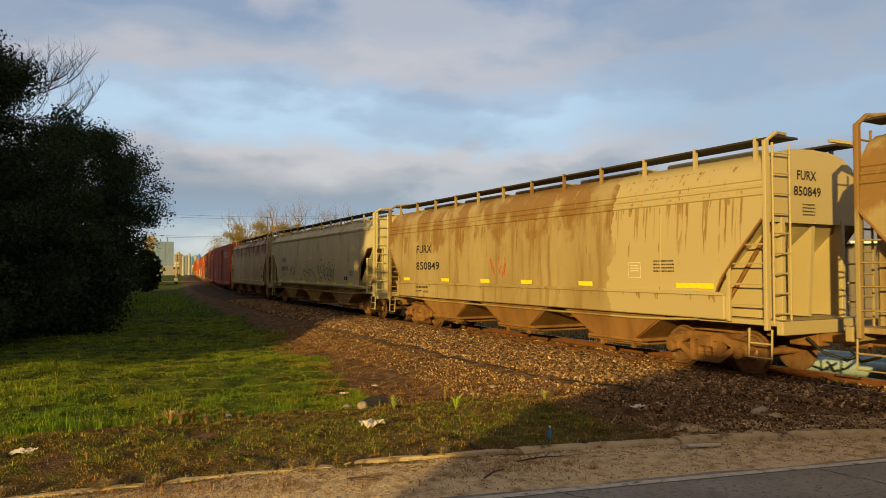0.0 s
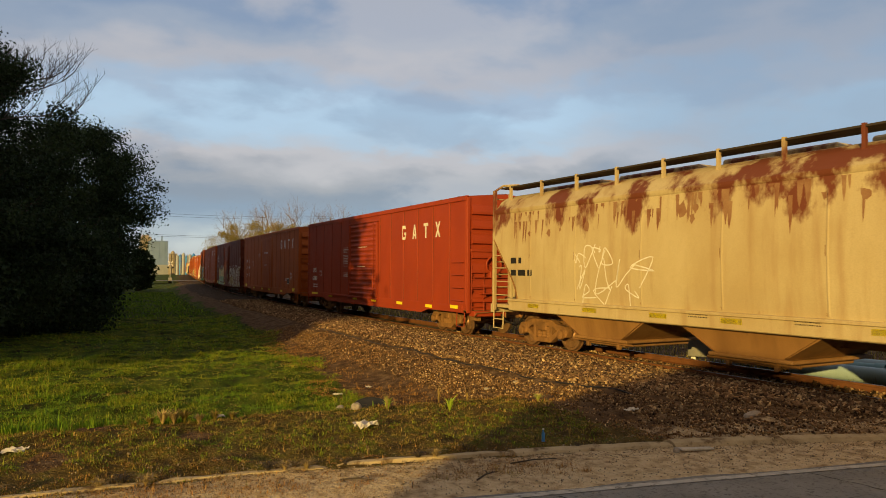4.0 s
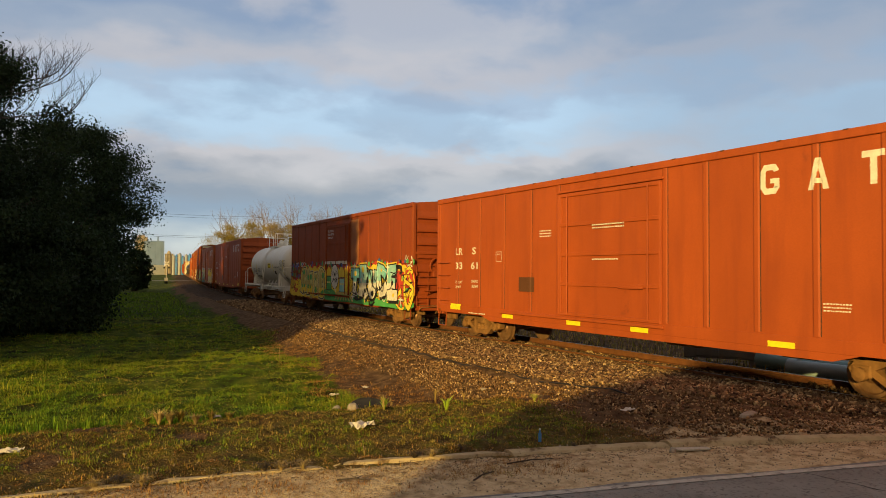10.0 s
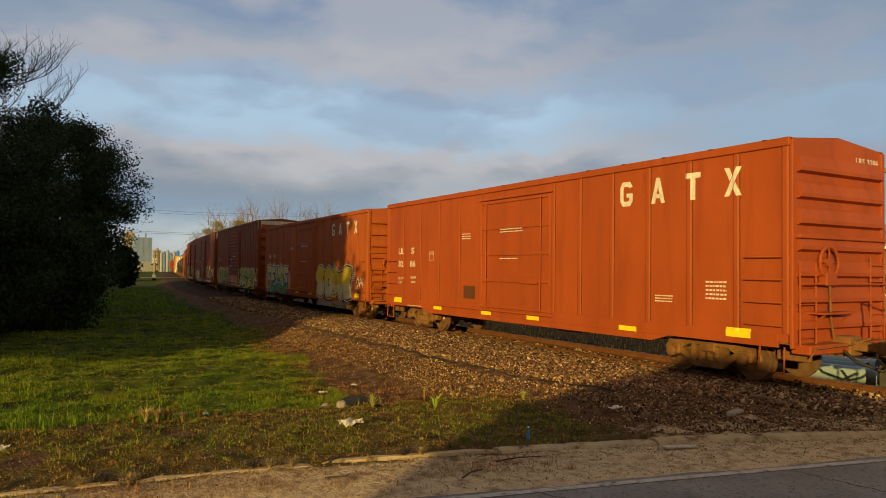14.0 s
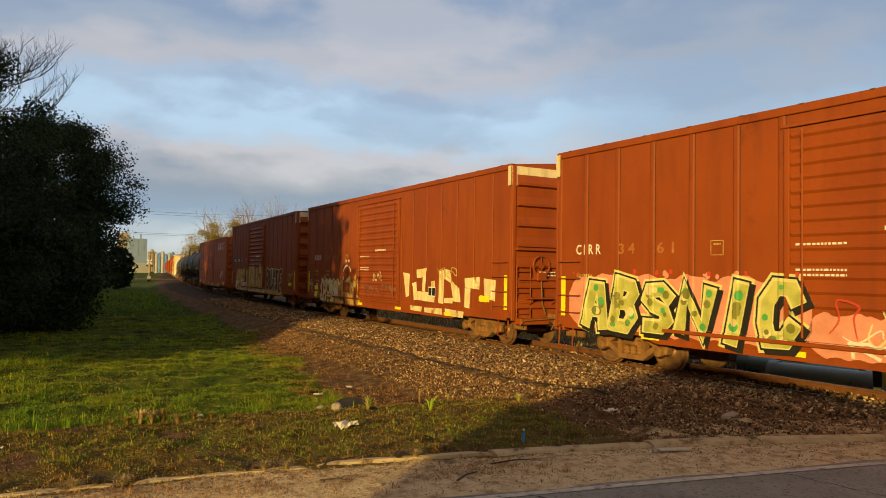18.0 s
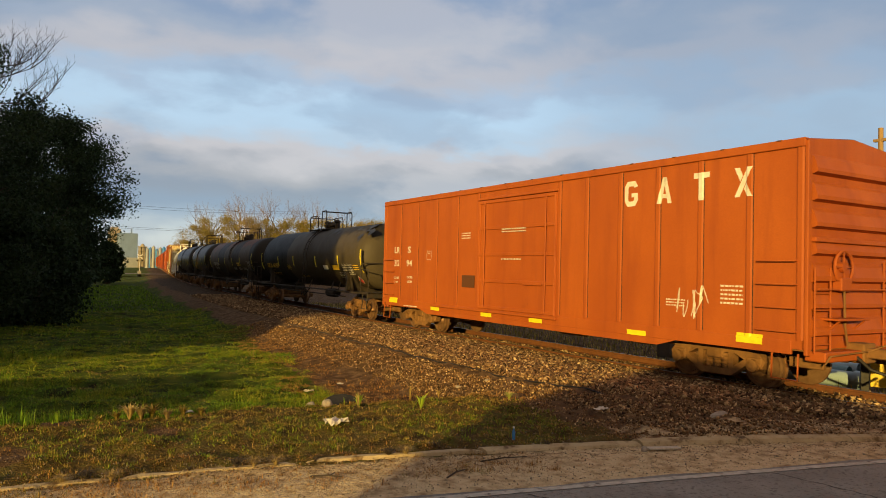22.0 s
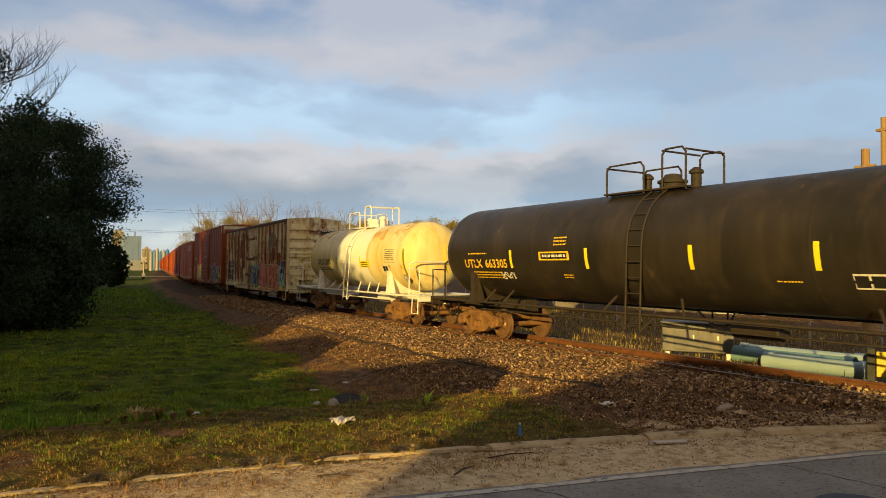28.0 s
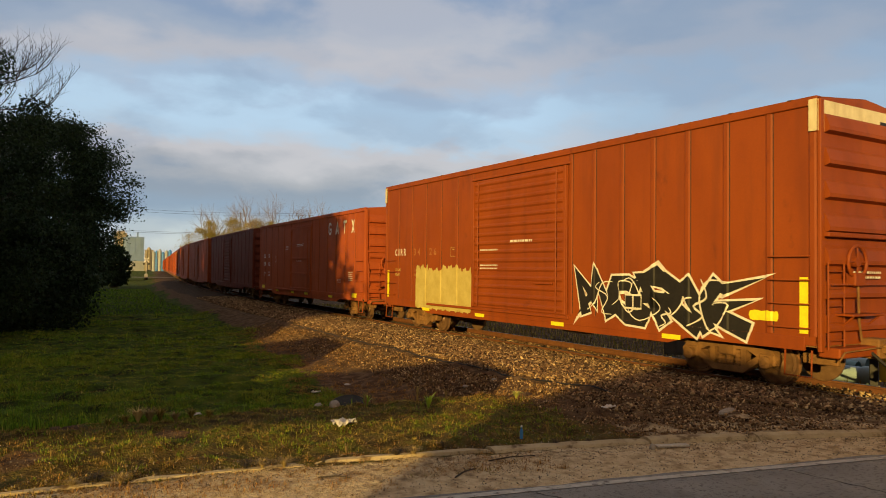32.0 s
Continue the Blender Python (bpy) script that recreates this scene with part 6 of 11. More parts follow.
def scrawl(side, car, x0, x1, z, size, material, seed, loops, w):
    """A handwritten signature: one thin running line of loops, with tails above and below."""
    rng = random.Random(seed)
    lines = []
    n = int(loops * 9)
    wd = x0 - x1
    grow = [rng.uniform(0.55, 1.25) for _ in range(int(loops) + 2)]
    lines.append([(x0 - wd * i / n - 0.11 * math.cos(i * 0.698), z + size * (0.5 + 0.5 * grow[i // 9] * math.sin(i * 0.698)) - 0.12 * i / n) for i in range(n)])
    lines.append([(x0 + 0.05, z + size * 0.9), (x0 + 0.22, z + size * 0.75), (x0 + 0.12, z + size * 0.25), (x0 - 0.15, z - 0.1), (x0 - wd * 0.5, z - 0.28), (x0 - wd * 0.75, z - 0.12), (x1 - 0.1, z - 0.38)])
    lines.append([(x0 - wd * 0.2, z + size * 1.2), (x0 - wd * 0.35, z + size * 1.65), (x0 - wd * 0.55, z + size * 1.45), (x0 - wd * 0.5, z + size), (x0 - wd * 0.75, z + size * 0.75)])
    lines.append([(x1 + 0.15, z + size * 1.4), (x1 + 0.05, z + size * 0.7), (x1 + 0.1, z - 0.05), (x1 + 0.2, z - 0.36)])
    for k, pts in enumerate(lines):
        b = Build()
        v, f = ribbon2d(curve_through(pts, 4), w)
        for q in f:
            side.lay(b, [v[i] for i in q], 0.005 + 0.0008 * k)
        b.weld().part("spray_tag", material, car)


def blobs(side, car, x0, x1, z0, z1, n, r, materials, seed, name="paint_spot", off=0.005):
    rng = random.Random(seed)
    for k in range(n):
        x, z, q = rng.uniform(x1, x0), rng.uniform(z0, z1), r * rng.uniform(0.5, 1.3)
        side.patch([(x + q * math.cos(a * 0.63) * rng.uniform(0.85, 1.15), z + q * math.sin(a * 0.63) * 1.15) for a in range(10)], materials[k % len(materials)], car, name, off + 0.0008 * (k % 5))


def smear(side, car, x0, x1, z0, z1, material, seed, name="painted_over_patch", off=0.003):
    """A roughly rolled-on patch of paint with uneven edges."""
    rng = random.Random(seed)
    n = 30
    a, b = rng.uniform(0, 6), rng.uniform(0, 6)
    wave = lambda i, p: 0.5 * math.sin(i * 0.55 + p) + 0.3 * math.sin(i * 1.3 + 2 * p) + 0.2 * rng.uniform(-1, 1)
    top = [(x0 + (x1 - x0) * i / n, z1 - 0.05 * (z1 - z0) + 0.07 * (z1 - z0) * wave(i, a) - 0.3 * (z1 - z0) * max(0, 1 - min(i, n - i) / 2.0) ** 2) for i in range(n + 1)]
    low = [(x1 + (x0 - x1) * i / n, z0 + 0.04 * min(1.0, z1 - z0) * (1 + wave(i, b)) + 0.3 * (z1 - z0) * max(0, 1 - min(i, n - i) / 2.0) ** 2) for i in range(n + 1)]
    side.patch(top + low, material, car, name, off)


def drips(side, car, spans, material, seed, per=5.0, w=(0.015, 0.07), ln=(0.15, 0.9), off=0.0045, name="running_rust"):
    """Runs of rust that hang from one height: spans of (x0, x1, z)."""
    rng = random.Random(seed)
    b = Build()
    k = 0
    for x0, x1, z in spans:
        for i in range(max(1, int(abs(x1 - x0) * per))):
            x, ww, l = rng.uniform(min(x0, x1), max(x0, x1)), rng.uniform(*w), rng.uniform(*ln) * rng.random() ** 0.6
            sway = rng.uniform(-0.02, 0.02)
            side.lay(b, [(x + ww / 2, z), (x - ww / 2, z), (x - ww * 0.35 + sway, z - l * 0.6), (x + sway, z - l), (x + ww * 0.3 + sway, z - l * 0.7)], off + 0.0002 * (k % 7))
            k += 1
    tagged(b.part(name, material, car), "runs of rust and grime", kind="stuff")


def blotches(side, car, spans, material, seed, per=3.0, r=(0.05, 0.25), off=0.0042, name="flaking_rust", tall=1.3):
    """Ragged flakes of bare rust over the areas (x0, x1, z0, z1)."""
    rng = random.Random(seed)
    b = Build()
    for x0, x1, z0, z1 in spans:
        for i in range(max(1, int(abs(x1 - x0) * abs(z1 - z0) * per))):
            x, z, q = rng.uniform(min(x0, x1), max(x0, x1)), rng.uniform(z0, z1), rng.uniform(*r) * rng.random() ** 0.7 + 0.02
            n = 9
            pts = [(x + q * rng.uniform(0.45, 1.15) * math.cos(k * 2 * math.pi / n), z + q * tall * rng.uniform(0.45, 1.15) * math.sin(k * 2 * math.pi / n)) for k in range(n)]
            for k in range(n):
                side.lay(b, [(x, z), pts[k], pts[(k + 1) % n]], off + 0.00015 * (i % 9))
    tagged(b.part(name, material, car), "ragged flakes of bare rust", kind="stuff")


# -- covered hoppers --
car, sd, h = hopper("tan covered hopper wagon with corner ladders", -205.0, -185.7, C_TAN, under=CHUTE)
enter(car, -205.0, -185.7)
seams(sd, car, [x * 2.35 - 7 for x in range(7)], 1.7, 3.5, C_TAN)
tape(sd, car, (7.0, 4, 1, -1.5, -4), 1.73)

car, sd, h = hopper("tan covered hopper wagon stained with brown rust", -185.7, -166.5, C_TAN, under=CHUTE)
enter(car, -185.7, -166.5)
seams(sd, car, (-6.1, -3.65, -1.2, 1.15, 3.5, 5.9), 1.70, 3.5, C_TAN)
drips(sd, car, [(8.3, -8.3, 3.55), (8.3, -8.3, 3.78), (6.0, -2.0, 3.5)], TANSTAIN, 301, 5.0, (0.015, 0.09), (0.3, 1.7), 0.0035)
drips(sd, car, [(8.0, -8.0, 4.2)], TANSTAIN, 302, 5.0, (0.02, 0.09), (0.2, 0.7), 0.004)
drips(sd, car, [(8.0, -8.0, 1.66)], TANSTAIN, 303, 3.0, (0.03, 0.10), (0.1, 0.4), 0.075)
sd.words("FURX", 6.17, 2.76, 0.40, INK, car, width=1.24)
sd.words("850849", 6.16, 2.14, 0.40, INK, car, width=1.84)
tape(sd, car, (7.0, 3.9, 1.28, -0.96, -3.55), 1.73)
tape(sd, car, (-7.05,), 1.74, 1.0)
tag(sd, car, 0.9, 0.1, 1.9, 2.6, G_RED, 3, 3, 0.02)
frame_box(sd, car, -5.1, -5.5, 1.95, 2.3, 3, WHITE, 0.04)
sd.bars(-5.9, 2.35, 4, 0.05, INK, car, width=0.6)
sd.words("LD LMT 222000", 6.1, 1.47, 0.10, INK, car, width=1.0, off=0.095)
sd.words("LT WT   63000", 6.1, 1.31, 0.10, INK, car, width=1.0, off=0.097)
sd.bars(1.2, 1.5, 2, 0.05, INK, car, width=0.6)
end = Side(-(h - 0.22) - 0.010, end=True)
end.words("FURX", -0.52, 3.92, 0.26, INK, car, width=0.62)
end.words("850849", -0.62, 3.60, 0.26, INK, car, width=0.86)
end.bars(-0.35, 3.45, 4, 0.045, INK, car, width=0.4)

car, sd, h = hopper("pale cream covered hopper wagon with black spray tags", -166.5, -145.5, C_CREAM, under=CREAMCHUTE, ridges=False, sill=(1.28, 1.40), mouth=((0.62, 3.06), (1.05, 2.68), (1.55, 2.27), (1.64, 1.80), (1.66, 1.30)))
enter(car, -166.5, -145.5)
seams(sd, car, (-8.0, -6.4, -4.0, -1.6, 0.85, 3.2, 5.6, 7.4), 1.45, 3.6, C_CREAM)
sd.words("FURX", 6.65, 2.62, 0.40, INK, car, width=1.06)
sd.words("854174", 6.60, 2.09, 0.40, INK, car, width=1.55)
sd.words("LD LMT  222700", 6.5, 1.90, 0.10, INK, car, width=1.0)
sd.words("LT WT     63300", 6.5, 1.75, 0.10, INK, car, width=1.0)
tag(sd, car, 4.55, 3.2, 1.80, 2.34, INK, 5, 7, 0.03)
b = Build()
v, f = ribbon2d([(p[0], p[1]) for p in [(0, 0.55), (0.1, 0.62), (0.9, 0.45), (1.15, 0.5), (1.25, 0.25), (1.3, 0.62), (1.05, 0.62), (1.6, 0.68), (2.45, 0.2), (2.4, -0.05)]], 0.045)
b.add([sd.at(1.52 - p[0], 1.50 + p[1], 0.006) for p in v], f)
b.part("spray_tag", INK, car)
v, f = ribbon2d([(0, 0.6), (0.05, 0.45), (0.35, 0.3), (0.45, 0.0)], 0.045)
b = Build().add([sd.at(1.56 - p[0], 1.48 + p[1], 0.006) for p in v], f)
b.part("spray_tag", INK, car)
scrawl(sd, car, -1.5, -2.75, 1.98, 0.44, INK, 9, 4.5, 0.034)
scrawl(sd, car, -2.85, -4.15, 1.86, 0.40, INK, 19, 5.5, 0.034)
sd.bars(0.77, 2.90, 1, 0.2, CREAM, car, "faded_lettering", width=1.3)
frame_box(sd, car, 3.27, 3.0, 2.40, 2.67, 1, INK)
tape(sd, car, (6.9, 4.27, 1.42, -1.44, -4.2, -6.6), 1.43, off=0.012)
sd.bars(2.3, 1.75, 3, 0.05, G_RED, car, "faded_warning", width=0.5)
sd.bars(-1.6, 1.75, 3, 0.05, G_RED, car, "faded_warning", width=0.5)
consolidated(sd, car, -6.0, 1.60)
sd.bars(-6.5, 2.1, 4, 0.05, INK, car, width=0.6)

car, sd, h = hopper("cream covered hopper wagon with dark red rust along its top", -145.5, -126.4, C_RUSTCREAM, under=CHUTE, ridges=False, sill=(1.02, 1.34))
enter(car, -145.5, -126.4)
seams(sd, car, (-6.3, -4.1, -1.8, 0.4, 2.6, 4.9, 6.8), 1.4, 3.6, C_RUSTCREAM)
drips(sd, car, [(8.0, -7.9, 3.58), (8.0, -7.9, 3.84)], REDSTAIN, 311, 4.0, (0.03, 0.14), (0.2, 0.8), 0.0035)
blotches(sd, car, [(7.8, -7.8, 3.15, 3.6)], REDSTAIN, 312, 2.5, (0.06, 0.22))
sd.bars(7.72, 2.6, 1, 0.26, INK, car, "painted_over_number", width=0.6)
sd.bars(7.72, 2.25, 1, 0.26, INK, car, "painted_over_number", width=1.0)
for k, (x0, x1, z0, z1) in enumerate([(4.86, 3.5, 2.2, 2.85), (4.7, 2.2, 1.6, 2.5), (4.6, 2.6, 1.1, 1.9)]):
    tag(sd, car, x0, x1, z0, z1, WHITE, 30 + k, 4, 0.03)
tag(sd, car, -3.8, -5.6, 1.45, 2.2, G_RED, 41, 4, 0.03)
consolidated(sd, car, -6.92, 1.53, 0.66, 0.33)
sd.bars(-6.5, 2.36, 3, 0.06, INK, car, width=0.7)
tape(sd, car, (-4.6, -2.8, 0.15, 2.05, 4.3, 6.6), 1.14, 0.5, off=0.09)
sd.rect(-7.48, -8.03, 1.06, 1.27, YELLOW, car, "reflective_stripe", 0.09)
for x in (-1.2, 1.2, -5.2):
    sd.bars(x, 1.3, 2, 0.035, INK, car, width=0.5, off=0.09)

# -- boxcars --
def lrs(label, s0, s1, skin, left, number, marks_z=3.60, mark_x=-3.95, more=True, **kw):
    car, sd, h, z0, z1 = boxcar(label, s0, s1, skin, **kw)
    enter(car, s0, s1)
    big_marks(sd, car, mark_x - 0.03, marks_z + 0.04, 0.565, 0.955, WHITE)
    a, b_ = left
    sd.words(a, 7.45, 2.70, 0.31, WHITE, car, width=0.45)
    sd.words(b_, 6.43, 2.70, 0.31, WHITE, car, width=0.25 if len(b_) < 2 else 0.42)
    sd.words(number[:2], 7.46, 2.23, 0.31, WHITE, car, width=0.45)
    sd.words(number[2:], 6.50, 2.23, 0.31, WHITE, car, width=0.42)
    sd.words("LD LMT", 7.44, 1.76, 0.115, WHITE, car, width=0.44)
    sd.words("LT WT", 7.44, 1.60, 0.115, WHITE, car, width=0.34)
    sd.words("156500", 6.47, 1.80, 0.115, WHITE, car, width=0.42)
    sd.words("63500", 6.42, 1.64, 0.115, WHITE, car, width=0.36)
    frame_box(sd, car, 5.05, 4.75, 2.45, 2.75, 1, WHITE)
    sd.bars(2.9, 3.3, 3, 0.05, WHITE, car, width=0.5)
    sd.bars(0.7, 3.35, 2, 0.05, WHITE, car, width=1.1)
    sd.bars(0.7, 2.5, 1, 0.05, WHITE, car, width=0.9)
    sd.bars(-6.55, 1.98, 5, 0.055, WHITE, car, width=0.5)
    sd.bars(-5.2, 1.65, 3, 0.04, WHITE, car, width=0.5)
    sd.rect(7.72, 7.08, 0.90, 1.08, YELLOW, car, "reflective_stripe", 0.012)
    sd.rect(-h + 1.35, -h + 0.80, 0.90, 1.08, YELLOW, car, "reflective_stripe", 0.012)
    tape(sd, car, (4.4, 1.45, -0.85, -4.4), 0.79, 0.55, 0.11)
    sd.bars(6.6, 0.86, 1, 0.05, WHITE, car, width=1.0)
    return car, sd, h, z0, z1


car, sd, h, z0, z1 = boxcar("bright red boxcar with a corrugated sliding door", -126.6, -107.2, C_RED, ribbed=True, door_at=0.5, door_w=3.44, posts=6, plug=False)
enter(car, -126.6, -107.2)
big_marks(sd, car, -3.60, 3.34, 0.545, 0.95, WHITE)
sd.words("LRS", 7.86, 2.05, 0.32, WHITE, car, width=0.62)
sd.words("6540", 7.89, 1.62, 0.32, WHITE, car, width=0.80)
sd.bars(7.8, 1.45, 2, 0.075, WHITE, car, width=0.8)
frame_box(sd, car, 6.71, 6.37, 1.88, 2.16, 1, WHITE)
for z_0, z_1, n in ((2.99, 3.21, 2), (2.34, 2.86, 5), (1.86, 2.04, 2)):
    frame_box(sd, car, 3.08, 2.40, z_0, z_1, n, WHITE)
sd.bars(1.0, 3.2, 1, 0.05, WHITE, car, width=1.1)
sd.bars(1.0, 2.35, 1, 0.05, WHITE, car, width=0.9)
sd.rect(7.92, 6.92, 0.90, 0.99, YELLOW, car, "reflective_stripe", 0.012)
tape(sd, car, (4.85, 1.45, -0.8, -3.45, -6.0), 0.84)
tape(sd, car, (-7.9,), 0.90)

B2 = lrs("orange boxcar with a panelled plug door", -107.2, -88.2, C_ORANGE, ("LR", "S"), "3134", 3.40, door_at=0.16, door_w=3.4)
consolidated(B2[1], B2[0], -6.05, 1.30, 0.48, 0.36)
Side(-B2[2] - 0.09, end=True).bars(-1.0, 2.55, 1, 0.06, WHITE, B2[0], width=1.6)

car, sd, h, z0, z1 = boxcar("dark brown boxcar with white wild-style graffiti", -88.2, -69.7, C_BROWN, ribbed=True, door_at=0.29, door_w=3.2, plug=False)
enter(car, -88.2, -69.7)
tag(sd, car, 7.8, 6.85, 2.85, 3.70, WHITE, 51, 5, 0.05)
tag(sd, car, 7.6, 6.8, 1.25, 1.80, G_GREY, 57, 5, 0.03)
tag(sd, car, 5.0, 4.5, 2.2, 2.55, WHITE, 52, 3, 0.03)
tag(sd, car, 3.6, 3.1, 2.2, 2.5, WHITE, 53, 3, 0.03)
sd.words("SMW", 7.70, 2.38, 0.32, WHITE, car, width=0.74)
sd.words("536", 7.62, 1.90, 0.32, WHITE, car, width=0.62)
sd.words("083", 6.44, 1.90, 0.32, WHITE, car, width=0.62)
smear(sd, car, 6.7, 2.0, 0.70, 1.25, G_MINT, 62)
piece(sd, car, "POSA", 6.25, 2.15, 0.84, 2.16, INK, G_PALE, G_MINT, halo=G_PALE, weight=0.44, edge=0.035, seed=61, rounded=True, spots=(G_TAN, G_MINT), dots=3, split=0.5)
tag(sd, car, 4.9, 4.4, 2.15, 2.55, G_MINT, 361, 3, 0.035)
tag(sd, car, 3.5, 2.9, 2.15, 2.6, WHITE, 362, 3, 0.035)
piece(sd, car, "ENO", 1.6, -0.3, 1.85, 2.55, G_GREY, G_GREY, weight=0.18, edge=0.0, seed=63)
wild_graffiti(sd, car, 2.1, -0.7, 0.95, 1.8, [[(G_GREY, 0.0)], [(G_PALE, 0.0)]], 63, 8, 0.05)
wild_graffiti(sd, car, -1.3, -8.3, 0.85, 2.35, [[(C_BROWN, 0.05), (WHITE, 0.0)], [(C_BROWN, 0.04), (G_PALE, 0.0)], [(C_BROWN, 0.04), (WHITE, 0.0), (C_BROWN, -0.9)], [(C_BROWN, 0.0)]], 64, 90, 0.06)
wild_graffiti(sd, car, -1.6, -8.3, 0.72, 1.45, [[(C_BROWN, 0.04), (WHITE, 0.0)], [(C_BROWN, 0.05), (G_PALE, 0.0), (C_BROWN, -0.9)], [(C_BROWN, 0.0)]], 68, 50, 0.11, off=0.050)
tag(sd, car, -1.2, -8.4, 0.78, 1.35, WHITE, 65, 12, 0.10)
piece(sd, car, "ENNR", -2.3, -5.9, 0.84, 2.22, C_BROWN, WHITE, G_PALE, weight=0.30, edge=0.02, seed=365, rounded=True, jig=0.16, off=0.055, lean=0.18)
wild_graffiti(sd, car, -2.2, -6.0, 0.85, 2.2, [[(C_BROWN, 0.0)]], 366, 26, 0.035, off=0.070)
for grow, tone in ((1.0, WHITE), (0.90, C_BROWN), (0.80, WHITE), (0.52, C_BROWN), (0.42, WHITE), (0.16, C_BROWN)):
    sd.patch([(-6.70 + 0.45 * grow * math.cos(a * 0.4488), 1.50 + (0.75 if math.sin(a * 0.4488) > 0 else 0.58) * grow * math.sin(a * 0.4488)) for a in range(14)], tone, car, "painted_roundel", 0.075 + 0.008 * (1 - grow))
tag(sd, car, -1.4, -8.4, 1.9, 2.5, WHITE, 66, 9, 0.04, off=0.004)
tag(sd, car, -7.9, -8.35, 2.5, 3.3, WHITE, 67, 3, 0.04)
side_face = [(-0.85 + 0.38 * math.cos(a * 0.5236), 1.62 + 0.45 * math.sin(a * 0.5236)) for a in range(12)]
sd.patch(side_face, INK, car, "painted_roundel", 0.010)
sd.patch([(-0.85 + 0.26 * math.cos(a * 0.5236), 1.55 + 0.28 * math.sin(a * 0.5236)) for a in range(12)], G_PALE, car, "painted_roundel", 0.013)
sd.rect(7.85, 7.30, 0.82, 1.02, YELLOW, car, "reflective_stripe", 0.012)
tape(sd, car, (4.55, 1.7, -2.05, -5.2), 0.80)
sd.rect(-7.5, -8.1, 0.80, 1.02, YELLOW, car, "reflective_stripe", 0.012)
frame_box(sd, car, 7.72, 7.4, 1.55, 1.85, 2, G_GREY)

B4 = lrs("burnt orange boxcar with a panelled plug door", -69.7, -50.4, C_ORANGE_B, ("LR", "S"), "3361", door_at=0.25, door_w=3.5)
B4[1].rect(3.85, 3.13, 1.59, 2.00, C_OLDROOF, B4[0], "defect_card_board", 0.02)

car, sd, h, z0, z1 = boxcar("russet boxcar with bright green and turquoise graffiti", -50.4, -32.0, C_RUSSET, ribbed=False, door_at=0.22, door_w=3.36, plug=False, eave=4.72)
enter(car, -50.4, -32.0)
PRIMER = surf("faded_tan_primer", (0.42, 0.17, 0.065), (0.34, 0.12, 0.045), 1.2, 0.75, streak=(0.28, 0.08, 0.03), streak_amount=0.5)
sd.words("NOKL", 7.44, 2.35, 0.33, WHITE, car, width=0.74)
sd.words("88170", 6.29, 2.35, 0.33, WHITE, car, width=0.84)
sd.rect(-1.62, -2.62, 1.3, 4.45, PRIMER, car, "primer_patch", 0.003)
for x0, x1 in ((1.83, 0.3), (0.2, -1.34)):
    sd.rect(x0, x1, 2.46, 2.60, WHITE, car, "door_seal", 0.006)
blobs(sd, car, 8.4, -8.3, 2.12, 2.55, 110, 0.10, [G_BLUE, G_GREEN, INK, G_BLUE, G_GREEN], 71)
blobs(sd, car, 8.4, 5.9, 1.5, 2.3, 26, 0.10, [G_BLUE, G_GREEN, INK, G_BLUE], 371)
soft_cloud(sd, car, 8.45, 1.75, 0.70, 1.75, G_RED, 372, 0.007)
soft_cloud(sd, car, 8.42, 1.8, 0.69, 1.66, G_YELLOW, 373, 0.009)
soft_cloud(sd, car, 6.35, 1.8, 0.72, 2.52, G_RED, 374, 0.008)
soft_cloud(sd, car, 6.30, 1.85, 0.72, 2.40, G_YELLOW, 375, 0.010)
wild_graffiti(sd, car, 8.3, 6.3, 0.85, 1.75, [[(INK, 0.04), (G_YELLOW, 0.0)], [(G_RED, 0.0)]], 74, 9, 0.10, off=0.012)
piece(sd, car, "ANID", 6.15, 1.9, 0.82, 2.14, INK, G_TAN, G_YELLOW, halo=G_PALE, rim=G_LIME, weight=0.48, edge=0.05, seed=75, rounded=True, spots=(G_GREEN, G_LIME, G_GREEN), dots=6, off=0.018, split=0.3)
# over the door: yellow ground, two many-armed shapes, a round emblem
soft_cloud(sd, car, 1.85, -1.45, 0.70, 2.45, G_RED, 376, 0.007)
soft_cloud(sd, car, 1.85, -1.4, 0.69, 2.35, G_YELLOW, 377, 0.009)
for cx, zc_, m_low, m_top in ((1.15, 1.28, G_GREEN, G_GREEN), (-0.75, 1.22, G_TAN, G_TEAL)):
    for k in range(7):
        reach = (k - 3) * 0.30
        v, f = ribbon2d(curve_through([(cx, zc_), (cx + reach * 0.55, zc_ - 0.10), (cx + reach, zc_ - 0.38 + 0.05 * abs(k - 3)), (cx + reach * 1.35, zc_ - 0.46)], 3), 0.15, 0.6)
        bb = Build()
        for q in f:
            sd.lay(bb, [v[i] for i in q], 0.016 + 0.0006 * k)
        bb.weld().part("painted_arm", m_low, car)
    sd.patch([(cx + 0.40, zc_ - 0.08), (cx + 0.36, zc_ + 0.62), (cx - 0.36, zc_ + 0.62), (cx - 0.40, zc_ - 0.08)], INK, car, "painted_shape", 0.020)
    sd.patch([(cx + 0.35, zc_ - 0.05), (cx + 0.31, zc_ + 0.57), (cx - 0.31, zc_ + 0.57), (cx - 0.35, zc_ - 0.05)], m_top, car, "painted_shape", 0.023)
    for k in range(2):
        sd.rect(cx + 0.26 - 0.28 * k, cx + 0.04 - 0.28 * k, zc_ + 0.26, zc_ + 0.34, G_LIME, car, "painted_shape", 0.026)
